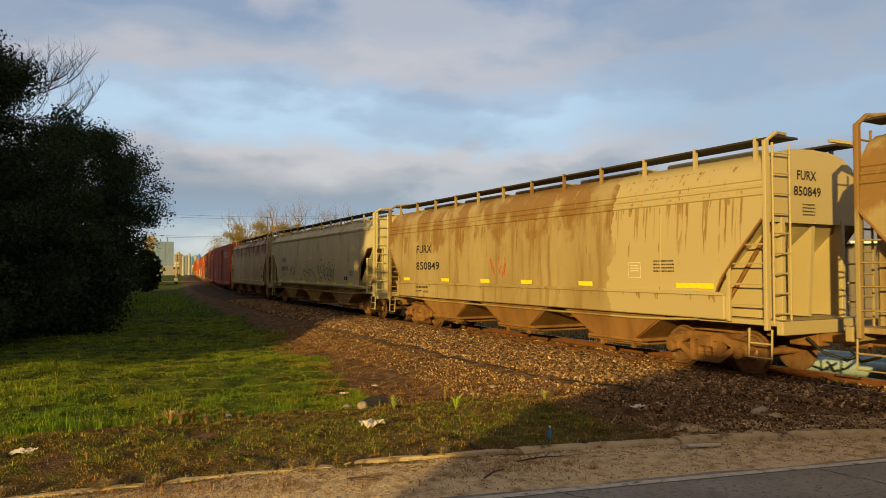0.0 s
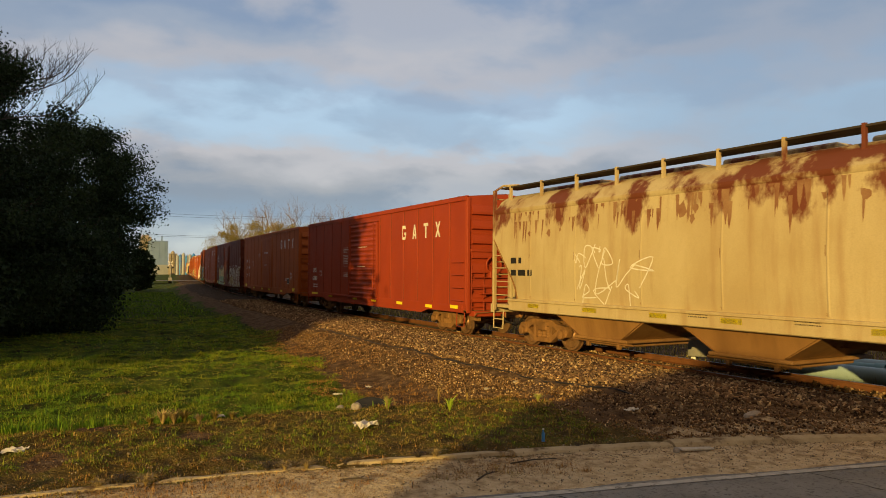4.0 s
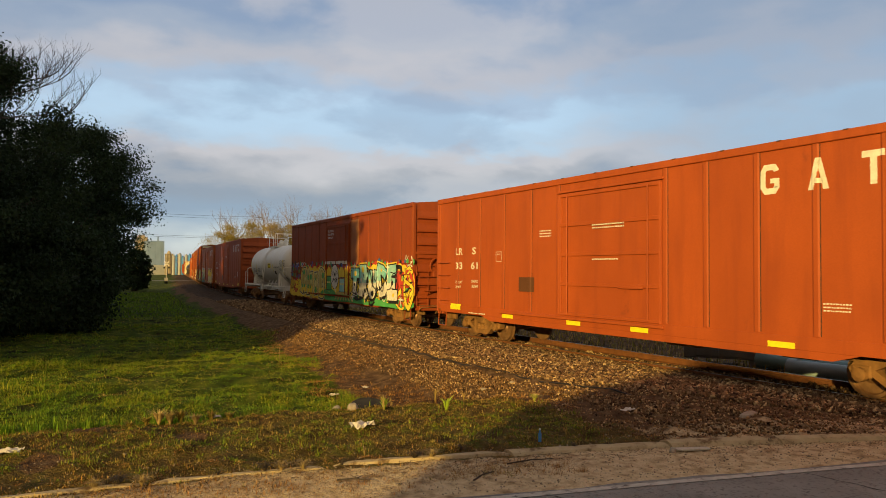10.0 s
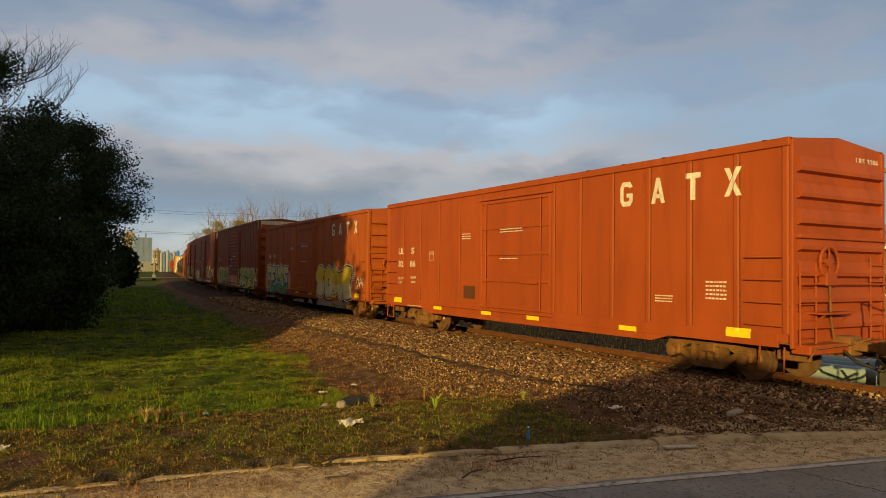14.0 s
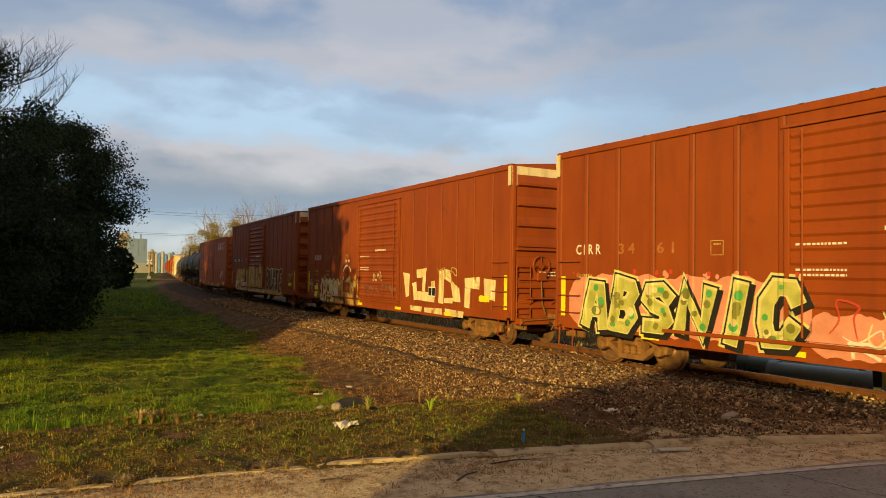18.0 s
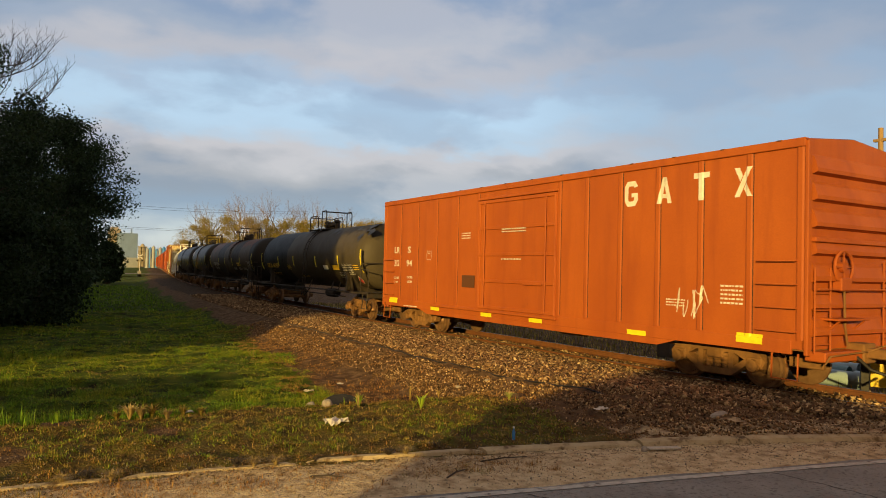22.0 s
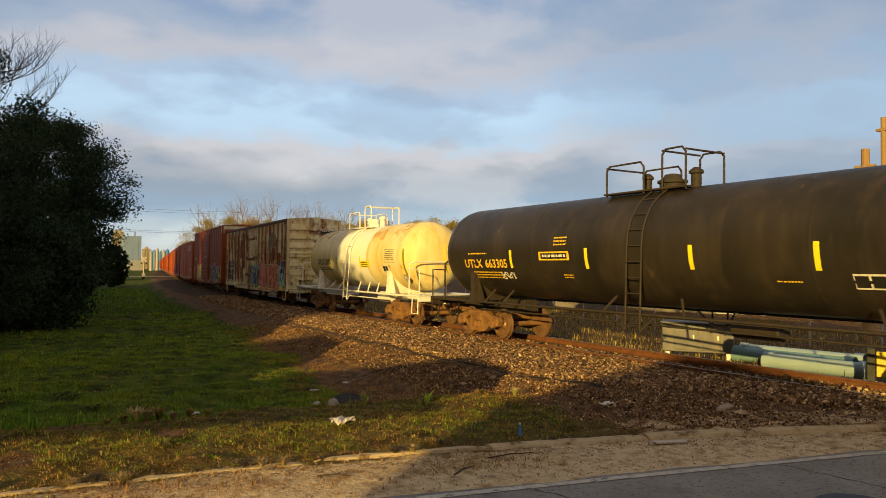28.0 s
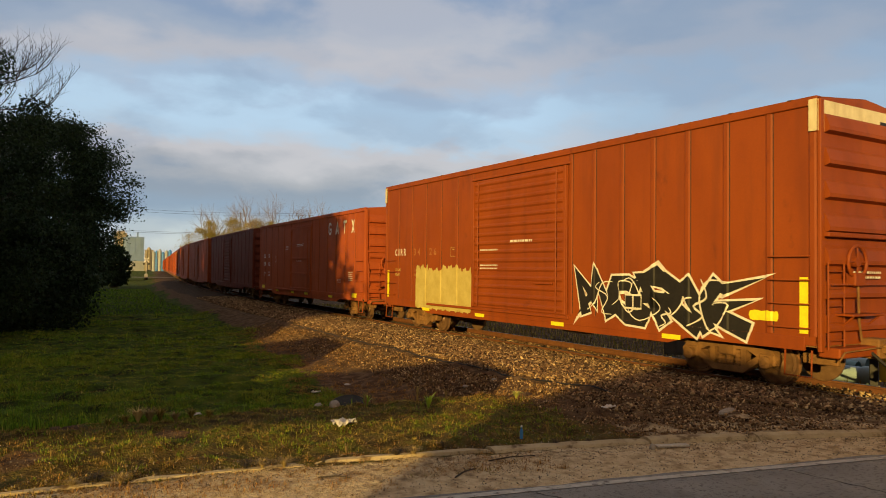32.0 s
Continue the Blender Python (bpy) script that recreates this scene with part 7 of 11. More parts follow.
for r_, tone in ((0.56, INK), (0.52, WHITE)):
    sd.patch([(0.28 + r_ * math.cos(a * 0.4488), 1.86 + r_ * 1.1 * math.sin(a * 0.4488)) for a in range(14)], tone, car, "painted_roundel", 0.028 + 0.004 * (0.56 - r_) * 20)
sd.patch([(0.34, 1.35), (0.12, 1.35), (0.10, 1.08)], WHITE, car, "painted_roundel", 0.032)
tag(sd, car, 0.68, -0.12, 1.86, 2.14, INK, 76, 5, 0.045, off=0.036)
tag(sd, car, 0.62, -0.10, 1.58, 1.84, INK, 376, 5, 0.045, off=0.036)
# the turquoise letters
soft_cloud(sd, car, -1.3, -8.45, 0.80, 2.55, G_RED, 378, 0.006)
soft_cloud(sd, car, -1.35, -8.4, 0.78, 2.44, G_YELLOW, 379, 0.008)
smear(sd, car, 2.3, -8.4, 0.68, 1.12, G_GREEN, 73, off=0.011)
wild_graffiti(sd, car, -1.5, -8.2, 0.80, 2.3, [[(INK, 0.05), (G_YELLOW, 0.0)], [(INK, 0.0)], [(G_GREEN, 0.0)]], 176, 20, 0.10, off=0.014)
piece(sd, car, "TRUCE", -1.75, -6.9, 0.98, 2.36, INK, G_TEAL, WHITE, halo=G_YELLOW, shade=INK, weight=0.40, edge=0.05, seed=78, off=0.026, jig=0.12, split=0.5, spots=(WHITE, INK, G_YELLOW), dots=3)
wild_graffiti(sd, car, -1.7, -6.9, 0.95, 2.2, [[(INK, 0.0)], [(WHITE, 0.0)]], 178, 16, 0.045, off=0.046)
wild_graffiti(sd, car, -6.9, -8.2, 0.8, 2.2, [[(INK, 0.05), (G_YELLOW, 0.0)], [(G_RED, 0.0)], [(INK, 0.0)]], 77, 12, 0.12, off=0.03)
for x_, z_, r_ in ((-2.2, 2.35, 0.24), (-4.5, 2.1, 0.22), (-2.1, 1.0, 0.26), (-3.6, 1.05, 0.2), (-6.0, 2.3, 0.24), (-7.3, 1.05, 0.3), (-5.2, 1.2, 0.2)):
    star(sd, car, x_, z_, r_, WHITE, 0.058)
tag(sd, car, -7.5, -8.25, 2.3, 2.75, WHITE, 80, 5, 0.05)
sd.words("SECURE BOTH", 1.46, 4.02, 0.13, WHITE, car, width=0.86)
sd.words("HASPS BEFORE", 1.46, 3.86, 0.13, WHITE, car, width=0.9)
sd.words("MOVING CAR", 1.46, 3.70, 0.13, WHITE, car, width=0.74)

B6 = lrs("red boxcar with a panelled plug door", -17.7, 1.1, C_ORANGE_B, ("LR", "S"), "3286", door_at=0.09, door_w=3.34, mark_x=-4.10)
B6[1].rect(2.75, 2.09, 1.24, 1.64, C_OLDROOF, B6[0], "defect_card_board", 0.02)
Side(-B6[2] - 0.006, end=True).words("LRS 3286", 0.55, 4.30, 0.17, WHITE, B6[0], width=0.8)

B7 = lrs("orange-red boxcar with green and blue graffiti", 1.1, 19.9, C_ORANGE, ("WR", "WK"), "3349", marks_z=3.6, door_at=0.1, door_w=3.4)
car, sd = B7[0], B7[1]
soft_cloud(sd, car, 8.2, 2.8, 0.75, 2.2, G_PINK, 381, 0.003)
piece(sd, car, "TEWSE", 7.8, 3.2, 0.76, 2.20, G_BLUE, G_LIME, G_GREEN, halo=WHITE, shade=G_BLUE, weight=0.38, edge=0.05, seed=83, spots=(G_GREEN, G_LIME), dots=8, jig=0.10)
piece(sd, car, "SONE", -1.8, -6.8, 0.85, 2.15, INK, G_YELLOW, G_PALE, halo=WHITE, weight=0.42, edge=0.05, seed=85, rounded=True, dots=0)
tag(sd, car, -7.2, -8.0, 1.2, 1.9, WHITE, 86, 4, 0.05)


def hicube(label, s0, s1, number, door_at, door_w, end_words=True):
    car, sd, h, z0, z1 = boxcar(label, s0, s1, C_HICUBE, eave=5.24, ribbed=True, end_top=CREAM, posts=7, door_at=door_at, door_w=door_w, plug=False)
    enter(car, s0, s1)
    sd.words("C I R R", 7.72, 2.62, 0.34, WHITE, car, width=0.87)
    if number:
        shown = WHITE if number == "3455" else G_GHOST
        sd.words(" ".join(number[:2]), 6.28, 2.62, 0.33, shown, car, width=0.50)
        sd.words(" ".join(number[2:]), 5.15, 2.62, 0.33, shown, car, width=0.48)
    frame_box(sd, car, 3.75, 3.45, 2.55, 2.85, 1, G_TAN)
    sd.words("LD LMT", 7.68, 2.06, 0.115, G_TAN, car, width=0.46)
    sd.words("LT WT", 7.68, 1.88, 0.115, G_TAN, car, width=0.36)
    sd.words("211300", 6.2, 2.06, 0.115, G_TAN, car, width=0.46)
    sd.words("74700", 6.2, 1.88, 0.115, G_TAN, car, width=0.38)
    sd.bars(1.9, 2.75, 1, 0.06, WHITE, car, width=0.9)
    sd.bars(1.9, 2.3, 2, 0.06, WHITE, car, width=0.9)
    sd.bars(0.4, 3.0, 1, 0.10, WHITE, car, width=1.0)
    e = Side(-h - 0.016, end=True)
    e.words("EXCESS HEIGHT CAR", -1.1, 4.66, 0.14, INK, car, width=1.3)
    e.rect(0.45, 1.25, 4.80, 5.0, INK, car, "number_panel", 0.002)
    e.words("CIRR " + (number or "3420"), 0.52, 4.84, 0.13, WHITE, car, width=0.68, off=0.004)
    Side(-h - 0.09, end=True).bars(-0.6, 2.2, 2, 0.06, WHITE, car, width=0.9)
    sd.rect(-h + 0.34, -h + 0.18, 1.08, 2.07, YELLOW, car, "reflective_stripe", 0.012)
    sd.rect(h - 0.18, h - 0.34, 1.08, 2.07, YELLOW, car, "reflective_stripe", 0.012)
    tape(sd, car, (5.3, 2.0, -1.6, -5.3), 0.72, 0.5, 0.10)
    smear(sd, car, -7.15, -7.75, 1.25, 1.45, YELLOW, 5, "notice_board", 0.008)
    consolidated(sd, car, -4.22, 1.29, 0.5, 0.34, off=0.030)
    return car, sd, h


car, sd, h = hicube("tall russet boxcar with pale lime graffiti", 19.9, 38.75, "3461", 0.0, 4.24)
OLIVE = surf("dark_olive_spray_paint", (0.16, 0.17, 0.03), (0.24, 0.24, 0.05), 3, 0.7)
MOSS = surf("mottled_lime_spray_paint", (0.56, 0.56, 0.16), (0.34, 0.36, 0.07), 3.5, 0.7)
soft_cloud(sd, car, 7.95, 1.6, 0.78, 2.16, G_PINK, 90)
blobs(sd, car, 7.8, 1.8, 2.0, 2.22, 26, 0.05, [G_RED, G_PINK], 391)
soft_cloud(sd, car, 1.7, -1.7, 0.74, 1.55, G_PINK, 390)
piece(sd, car, "ABSNIC", 7.5, 1.75, 0.74, 2.08, INK, MOSS, MOSS, halo=G_LIME, shade=INK, rim=G_LIME, weight=0.34, edge=0.04, seed=91, spots=(OLIVE, G_GREEN, OLIVE, G_PALE), dots=10, jig=0.14, lean=0.12)
wild_graffiti(sd, car, 1.2, -1.9, 0.95, 1.75, [[(WHITE, 0.0)], [(G_RED, 0.0)], [(G_PALE, 0.0)]], 92, 12, 0.05)
piece(sd, car, "ROAME", 1.0, -1.6, 0.80, 1.08, WHITE, WHITE, weight=0.2, edge=0.0, seed=392, off=0.01)
soft_cloud(sd, car, -1.7, -7.7, 0.80, 2.16, G_FADE, 97)
smear(sd, car, -1.9, -7.3, 0.68, 0.98, G_YELLOW, 96, off=0.005)
piece(sd, car, "CEVEN", -1.85, -7.45, 0.84, 2.06, INK, MOSS, G_LIME, shade=INK, rim=G_LIME, weight=0.34, edge=0.04, seed=93, spots=(OLIVE, G_GREEN, G_TAN), dots=8, jig=0.06)
sd.words("STILL", -7.68, 1.16, 0.20, WHITE, car, width=0.5)
sd.words("HORN", -7.68, 0.92, 0.20, WHITE, car, width=0.5)
tag(sd, car, -7.65, -8.2, 1.75, 2.1, WHITE, 95, 4, 0.03)

car, sd, h = hicube("tall russet boxcar with faded cream graffiti", 38.75, 58.4, "3445", 0.35, 4.0)
v, f = ribbon2d([(0.46 * math.cos(a), 0.40 * math.sin(a)) for a in np.linspace(0.35, 2.8, 9)], 0.08)
Build().add([sd.at(3.55 - p[0], 1.95 + p[1], 0.006) for p in v], f).part("spray_arc", WHITE, car)
for x in (3.75, 3.40):
    sd.rect(x, x - 0.12, 2.50, 2.60, WHITE, car, "paint_dab", 0.006)
soft_cloud(sd, car, 6.95, 4.3, 0.66, 1.78, G_FADE, 104)
soft_cloud(sd, car, 4.5, 2.0, 0.64, 1.72, G_OCHRE, 105, off=0.0045)
blobs(sd, car, 7.75, 6.9, 0.8, 1.7, 7, 0.06, [G_PALE], 106)
blobs(sd, car, 6.8, 2.1, 1.66, 1.86, 9, 0.09, [G_OCHRE, G_PALE], 107, off=0.008)
for k, q in enumerate([((6.12, 0.98), (5.88, 1.62), (5.60, 0.98)), ((6.05, 0.92), (5.45, 0.92), (5.42, 0.72), (6.02, 0.66)), ((5.06, 0.95), (4.94, 0.95), (4.90, 0.66), (5.08, 0.66)), ((3.93, 1.14), (3.80, 1.14), (3.62, 0.66), (3.86, 0.66)),
                       ((2.72, 1.45), (2.52, 1.40), (2.46, 0.66), (2.70, 0.66)), ((6.62, 1.50), (6.50, 1.52), (6.54, 0.82), (6.66, 0.80)), ((4.28, 1.60), (4.18, 1.62), (4.20, 0.80), (4.30, 0.80)), ((2.30, 1.62), (2.20, 1.60), (2.08, 1.10), (2.22, 1.12))]):
    sd.patch(list(q), C_HICUBE, car, "painted_letter", 0.007 + 0.0008 * (k % 3))
sd.patch([(4.95 + 0.40 * math.cos(a), 1.18 + 0.42 * math.sin(a)) for a in np.linspace(0.0, math.pi, 14)], G_LIME, car, "painted_letter", 0.0095)
sd.patch([(5.12, 1.36), (4.78, 1.34), (4.58, 1.10), (5.10, 1.08)], WHITE, car, "paint_dab", 0.0125)
sd.rect(4.85, 4.30, 0.70, 0.90, G_TAN, car, "painted_block", 0.0095)
blobs(sd, car, 6.15, 5.55, 0.70, 1.60, 8, 0.085, [G_PALE, G_LIME], 108, off=0.011)
blobs(sd, car, 6.9, 6.2, 0.80, 1.62, 6, 0.08, [C_HICUBE], 110, off=0.010)
frame_box(sd, car, 7.74, 7.14, 0.82, 1.66, 0, G_PALE)
sd.rect(7.70, 7.22, 1.18, 1.42, INK, car, "notice_board", 0.012)
sd.rect(7.68, 7.24, 1.20, 1.40, YELLOW, car, "notice_board", 0.015)
sd.rect(7.68, 7.26, 0.88, 1.12, YELLOW, car, "notice_board", 0.012)
scrawl(sd, car, 8.32, 8.02, 1.42, 0.16, WHITE, 114, 2.5, 0.02)
for k, pts in enumerate([[(6.5, 1.2), (6.3, 1.6), (6.1, 1.3)], [(3.0, 1.1), (2.9, 1.5), (2.6, 1.3), (2.2, 1.5)], [(5.4, 1.5), (4.9, 1.72), (4.5, 1.5), (4.45, 0.9)]]):
    b = Build()
    v, f = ribbon2d(curve_through(pts, 5), 0.035)
    for q in f:
        sd.lay(b, [v[i] for i in q], 0.014 + 0.0008 * k)
    b.weld().part("spray_line", C_OLDROOF if k % 2 else C_HICUBE, car)
sd.patch([(3.98, 1.62), (3.20, 1.60), (3.22, 1.18), (3.96, 1.20)], C_HICUBE, car, "painted_over_patch", 0.02)
tag(sd, car, 1.6, -1.7, 1.2, 1.65, G_GREY, 102, 8, 0.045)
tag(sd, car, 0.6, -0.4, 1.75, 2.1, G_PALE, 103, 5, 0.03)
# blocks of thin pale paint, straight-edged, with gaps between them
for k, q in enumerate([((-1.95, 2.10), (-2.50, 2.05), (-2.45, 1.25), (-2.22, 1.20)), ((-2.72, 1.72), (-3.02, 1.78), (-3.12, 1.15), (-2.85, 1.12)), ((-3.02, 2.20), (-3.78, 2.26), (-3.74, 1.96), (-3.06, 1.90)),
                       ((-3.50, 1.97), (-3.76, 1.97), (-3.72, 1.42), (-3.46, 1.46)), ((-3.10, 1.45), (-4.40, 1.42), (-4.36, 1.10), (-3.12, 1.14)), ((-4.10, 1.80), (-4.38, 1.84), (-4.40, 1.40), (-4.12, 1.42)),
                       ((-4.72, 2.16), (-5.02, 2.22), (-4.96, 1.08), (-4.62, 1.10)), ((-5.00, 2.24), (-5.36, 2.20), (-5.60, 1.72), (-5.02, 1.92)), ((-5.40, 1.92), (-5.98, 1.62), (-6.08, 1.18), (-5.62, 1.20)),
                       ((-5.02, 1.28), (-5.60, 1.30), (-5.58, 1.12), (-5.00, 1.12)), ((-6.30, 1.95), (-7.20, 2.00), (-7.16, 1.62), (-6.34, 1.66)), ((-6.32, 1.64), (-6.66, 1.64), (-6.60, 1.02), (-6.30, 1.04)),
                       ((-7.40, 1.96), (-8.05, 1.92), (-8.02, 1.30), (-7.46, 1.38)), ((-2.60, 0.93), (-3.50, 0.92), (-3.46, 0.74), (-2.64, 0.76)), ((-3.66, 0.90), (-4.90, 0.93), (-4.94, 0.72), (-3.70, 0.74)), ((-5.10, 0.94), (-6.30, 0.90), (-6.26, 0.70), (-5.14, 0.71))]):
    sd.patch(list(q), G_FADE, car, "painted_block", 0.003 + 0.0006 * (k % 5))
tag(sd, car, -4.6, -5.8, 1.9, 2.3, G_TAN, 113, 4, 0.03, off=0.014)

car, sd, h = hicube("tall russet boxcar with yellow outline graffiti", 58.4, 77.5, "3455", 0.57, 4.28)
for x0, x1 in ((7.85, 7.0), (6.32, 5.75), (5.35, 4.85)):
    sd.rect(x0, x1, 2.57, 2.93, INK, car, "number_panel", 0.002)
smear(sd, car, 7.0, 3.0, 0.68, 1.1, G_FADE, 122)
piece(sd, car, "AFEN", 6.75, 3.25, 0.80, 2.02, C_HICUBE, G_OCHRE, G_FADE, halo=G_OCHRE, weight=0.36, edge=0.03, seed=121, jig=0.10, lean=0.1)
sd.rect(4.0, 3.4, 1.25, 1.70, C_OLDROOF, car, "defect_card_board", 0.02)
piece(sd, car, "ERID", 2.7, -1.55, 0.92, 2.22, C_HICUBE, G_OCHRE, G_OCHRE, halo=G_TAN, weight=0.44, edge=0.03, seed=123, jig=0.04, rounded=True)
smear(sd, car, 2.9, -1.9, 0.68, 0.96, G_FADE, 124)
piece(sd, car, "BUXTE", -2.1, -5.75, 0.86, 2.20, G_PALE, BUFFBROWN, BUFFBROWN, weight=0.34, edge=0.048, seed=125, rounded=True, jig=0.12, lean=0.10)
smear(sd, car, -2.0, -5.9, 0.68, 0.90, G_OCHRE, 427)
wild_graffiti(sd, car, -2.1, -5.9, 0.72, 1.0, [[(G_OCHRE, 0.03), (C_OLDROOF, 0.0)], [(G_PALE, 0.0)]], 425, 8, 0.09, off=0.016)
tag(sd, car, -7.0, -8.0, 1.5, 2.1, G_TAN, 126, 4, 0.03)

B11 = lrs("orange boxcar with a panelled plug door", 77.95, 96.5, C_ORANGE, ("LR", "S"), "3294", 3.62, mark_x=-3.94, door_at=0.14, door_w=3.5)
B11[1].rect(2.81, 2.10, 1.61, 1.98, C_OLDROOF, B11[0], "defect_card_board", 0.02)
tag(B11[1], B11[0], -5.5, -6.25, 1.25, 1.95, WHITE, 131, 5, 0.02)

car, sd, h, z0, z1 = boxcar("cream boxcar, paint flaking over heavy rust", 179.3, 197.7, C_RUSTYWHITE, eave=4.68, roof_skin=C_OLDROOF, post_skin=C_RUSTPOST, door_at=-0.2, door_w=3.3, posts=7, plug=False)
enter(car, 179.3, 197.7)
drips(sd, car, [(8.3, -8.3, 4.50)], C_DARKRUST, 331, 7.0, (0.02, 0.09), (0.1, 0.7))
drips(sd, car, [(7.8, 1.6, 3.9), (7.8, 1.6, 3.3), (-2.0, -7.7, 3.6), (-2.0, -7.7, 2.9), (7.8, 1.6, 2.4)], C_DARKRUST, 332, 9.0, (0.01, 0.07), (0.2, 1.2))
blotches(sd, car, [(7.9, 1.6, 1.2, 4.3), (-3.4, -6.6, 2.0, 4.4)], C_DARKRUST, 333, 7.0, (0.008, 0.045), tall=6.0)
blotches(sd, car, [(1.5, -1.9, 1.2, 4.2), (-2.0, -7.6, 1.9, 2.9)], C_DARKRUST, 334, 8.0, (0.03, 0.16), tall=0.22, off=0.0052)
blotches(sd, car, [(8.2, -8.2, 0.95, 1.6)], C_DARKRUST, 335, 14.0, (0.015, 0.08))
for x_ in sd.posts:
    drips(sd, car, [(x_ + 0.16, x_ + 0.06, 4.45), (x_ + 0.16, x_ + 0.06, 3.4), (x_ + 0.16, x_ + 0.06, 2.4)], C_DARKRUST, int(340 + x_ * 3), 60, (0.02, 0.05), (0.4, 1.2))
sd.rect(-7.72, -8.14, 1.14, 4.5, INK, car, "black_panel", 0.007)
tag(sd, car, -7.75, -8.1, 3.6, 4.4, WHITE, 141, 12, 0.02, off=0.010)
tag(sd, car, -7.75, -8.1, 3.1, 3.6, WHITE, 341, 5, 0.012, off=0.010)
tag(sd, car, -7.75, -8.1, 1.3, 2.0, WHITE, 142, 6, 0.03, off=0.010)
sd.rect(7.15, 6.35, 1.18, 2.46, INK, car, "number_panel", 0.004)
sd.rect(6.22, 5.55, 1.18, 2.46, INK, car, "number_panel", 0.004)
sd.words("CI", 6.85, 2.14, 0.32, WHITE, car, width=0.34, off=0.008)
sd.words("RR", 6.20, 2.14, 0.32, WHITE, car, width=0.44, off=0.008)
sd.words("91", 6.85, 1.80, 0.32, WHITE, car, width=0.36, off=0.008)
sd.words("274", 6.20, 1.80, 0.32, WHITE, car, width=0.56, off=0.008)
sd.bars(6.95, 1.6, 2, 0.07, WHITE, car, width=0.4, off=0.008)
sd.bars(6.15, 1.6, 2, 0.07, WHITE, car, width=0.45, off=0.008)
OLDPANEL = surf("faded_dark_panel_paint", (0.15, 0.105, 0.05), (0.24, 0.15, 0.06), 3, 0.75)
sd.rect(3.3, 2.6, 1.25, 2.1, OLDPANEL, car, "black_panel", 0.004)
sd.rect(5.22, 4.50, 1.55, 2.46, OLDPANEL, car, "faded_number_panel", 0.004)
GREYPATCH = surf("grey_patch_paint", (0.26, 0.22, 0.15), (0.20, 0.17, 0.12), 2, 0.75)
sd.patch([(-4.35, 2.45), (-4.35, 3.6), (-4.7, 3.95), (-5.2, 4.1), (-5.8, 3.95), (-6.3, 3.5), (-6.3, 2.45), (-5.75, 2.45), (-5.75, 3.2), (-4.95, 3.2), (-4.95, 2.45)], GREYPATCH, car, "painted_over_patch", 0.004)
for k, (x0, x1, z_0, z_1) in enumerate([(4.35, 3.72, 1.15, 4.42), (2.55, 1.95, 1.9, 4.42), (5.4, 4.8, 3.2, 4.4), (-4.95, -5.75, 1.9, 3.25), (-4.3, -4.9, 3.7, 4.5), (-3.3, -3.9, 2.2, 2.9), (-6.4, -7.0, 2.1, 2.9), (-2.4, -3.0, 2.0, 2.7), (3.4, 2.8, 2.6, 3.9), (7.9, 7.5, 2.2, 3.4)]):
    smear(sd, car, x0, x1, z_0, z_1, C_DARKRUST, 160 + k, "bare_rust_patch", 0.0035)
for z_ in (1.45, 2.5, 3.75):
    smear(sd, car, 1.42, -1.8, z_, z_ + 0.14, C_DARKRUST, int(170 + z_ * 10), "bare_rust_patch", 0.006)
    for x0, x1 in ((1.35, 0.55), (-0.9, -1.7)):
        sd.rect(x0, x1, z_ + 0.10, z_ + 0.22, INK, car, "black_paint_bar", 0.012)
wild_graffiti(sd, car, -0.6, -2.0, 0.8, 2.2, [[(G_MINT, 0.08), (G_TEAL, 0.0)]], 143, 5, 0.22)
wild_graffiti(sd, car, -1.2, -2.2, 0.9, 2.3, [[(G_BLUE, 0.0)]], 148, 4, 0.20)
wild_graffiti(sd, car, -6.4, -7.9, 0.8, 2.1, [[(G_MINT, 0.08), (G_TEAL, 0.0)]], 144, 5, 0.24)
wild_graffiti(sd, car, -6.5, -7.7, 1.2, 2.3, [[(G_BLUE, 0.0)]], 149, 5, 0.20)
smear(sd, car, -1.0, -1.9, 0.75, 1.7, G_TEAL, 145)
wild_graffiti(sd, car, -0.7, -2.1, 0.85, 2.1, [[(INK, 0.0)], [(G_BLUE, 0.0)]], 245, 9, 0.06, off=0.03)
smear(sd, car, -1.9, -6.7, 0.70, 1.0, G_PINK, 446, off=0.005)
piece(sd, car, "ANID", -1.95, -6.55, 0.80, 2.28, INK, G_PINK, G_PINK, halo=G_LIME, weight=0.50, edge=0.04, seed=146, rounded=True, jig=0.05, spots=(BRICKMARK,), dots=12)
consolidated(sd, car, -7.22, 1.70, 0.48, 0.30)
sd.rect(-6.98, -7.52, 0.80, 1.02, YELLOW, car, "reflective_stripe", 0.012)
tape(sd, car, (7.6, 4.3, 1.2, -2.1, -4.6), 0.80)
e = Side(-h - 0.09, end=True)
e.rect(0.35, 1.15, 3.95, 4.2, INK, car, "number_panel", 0.004)
e.words("CIRR 91274", 0.42, 4.02, 0.12, WHITE, car, width=0.66, off=0.008)

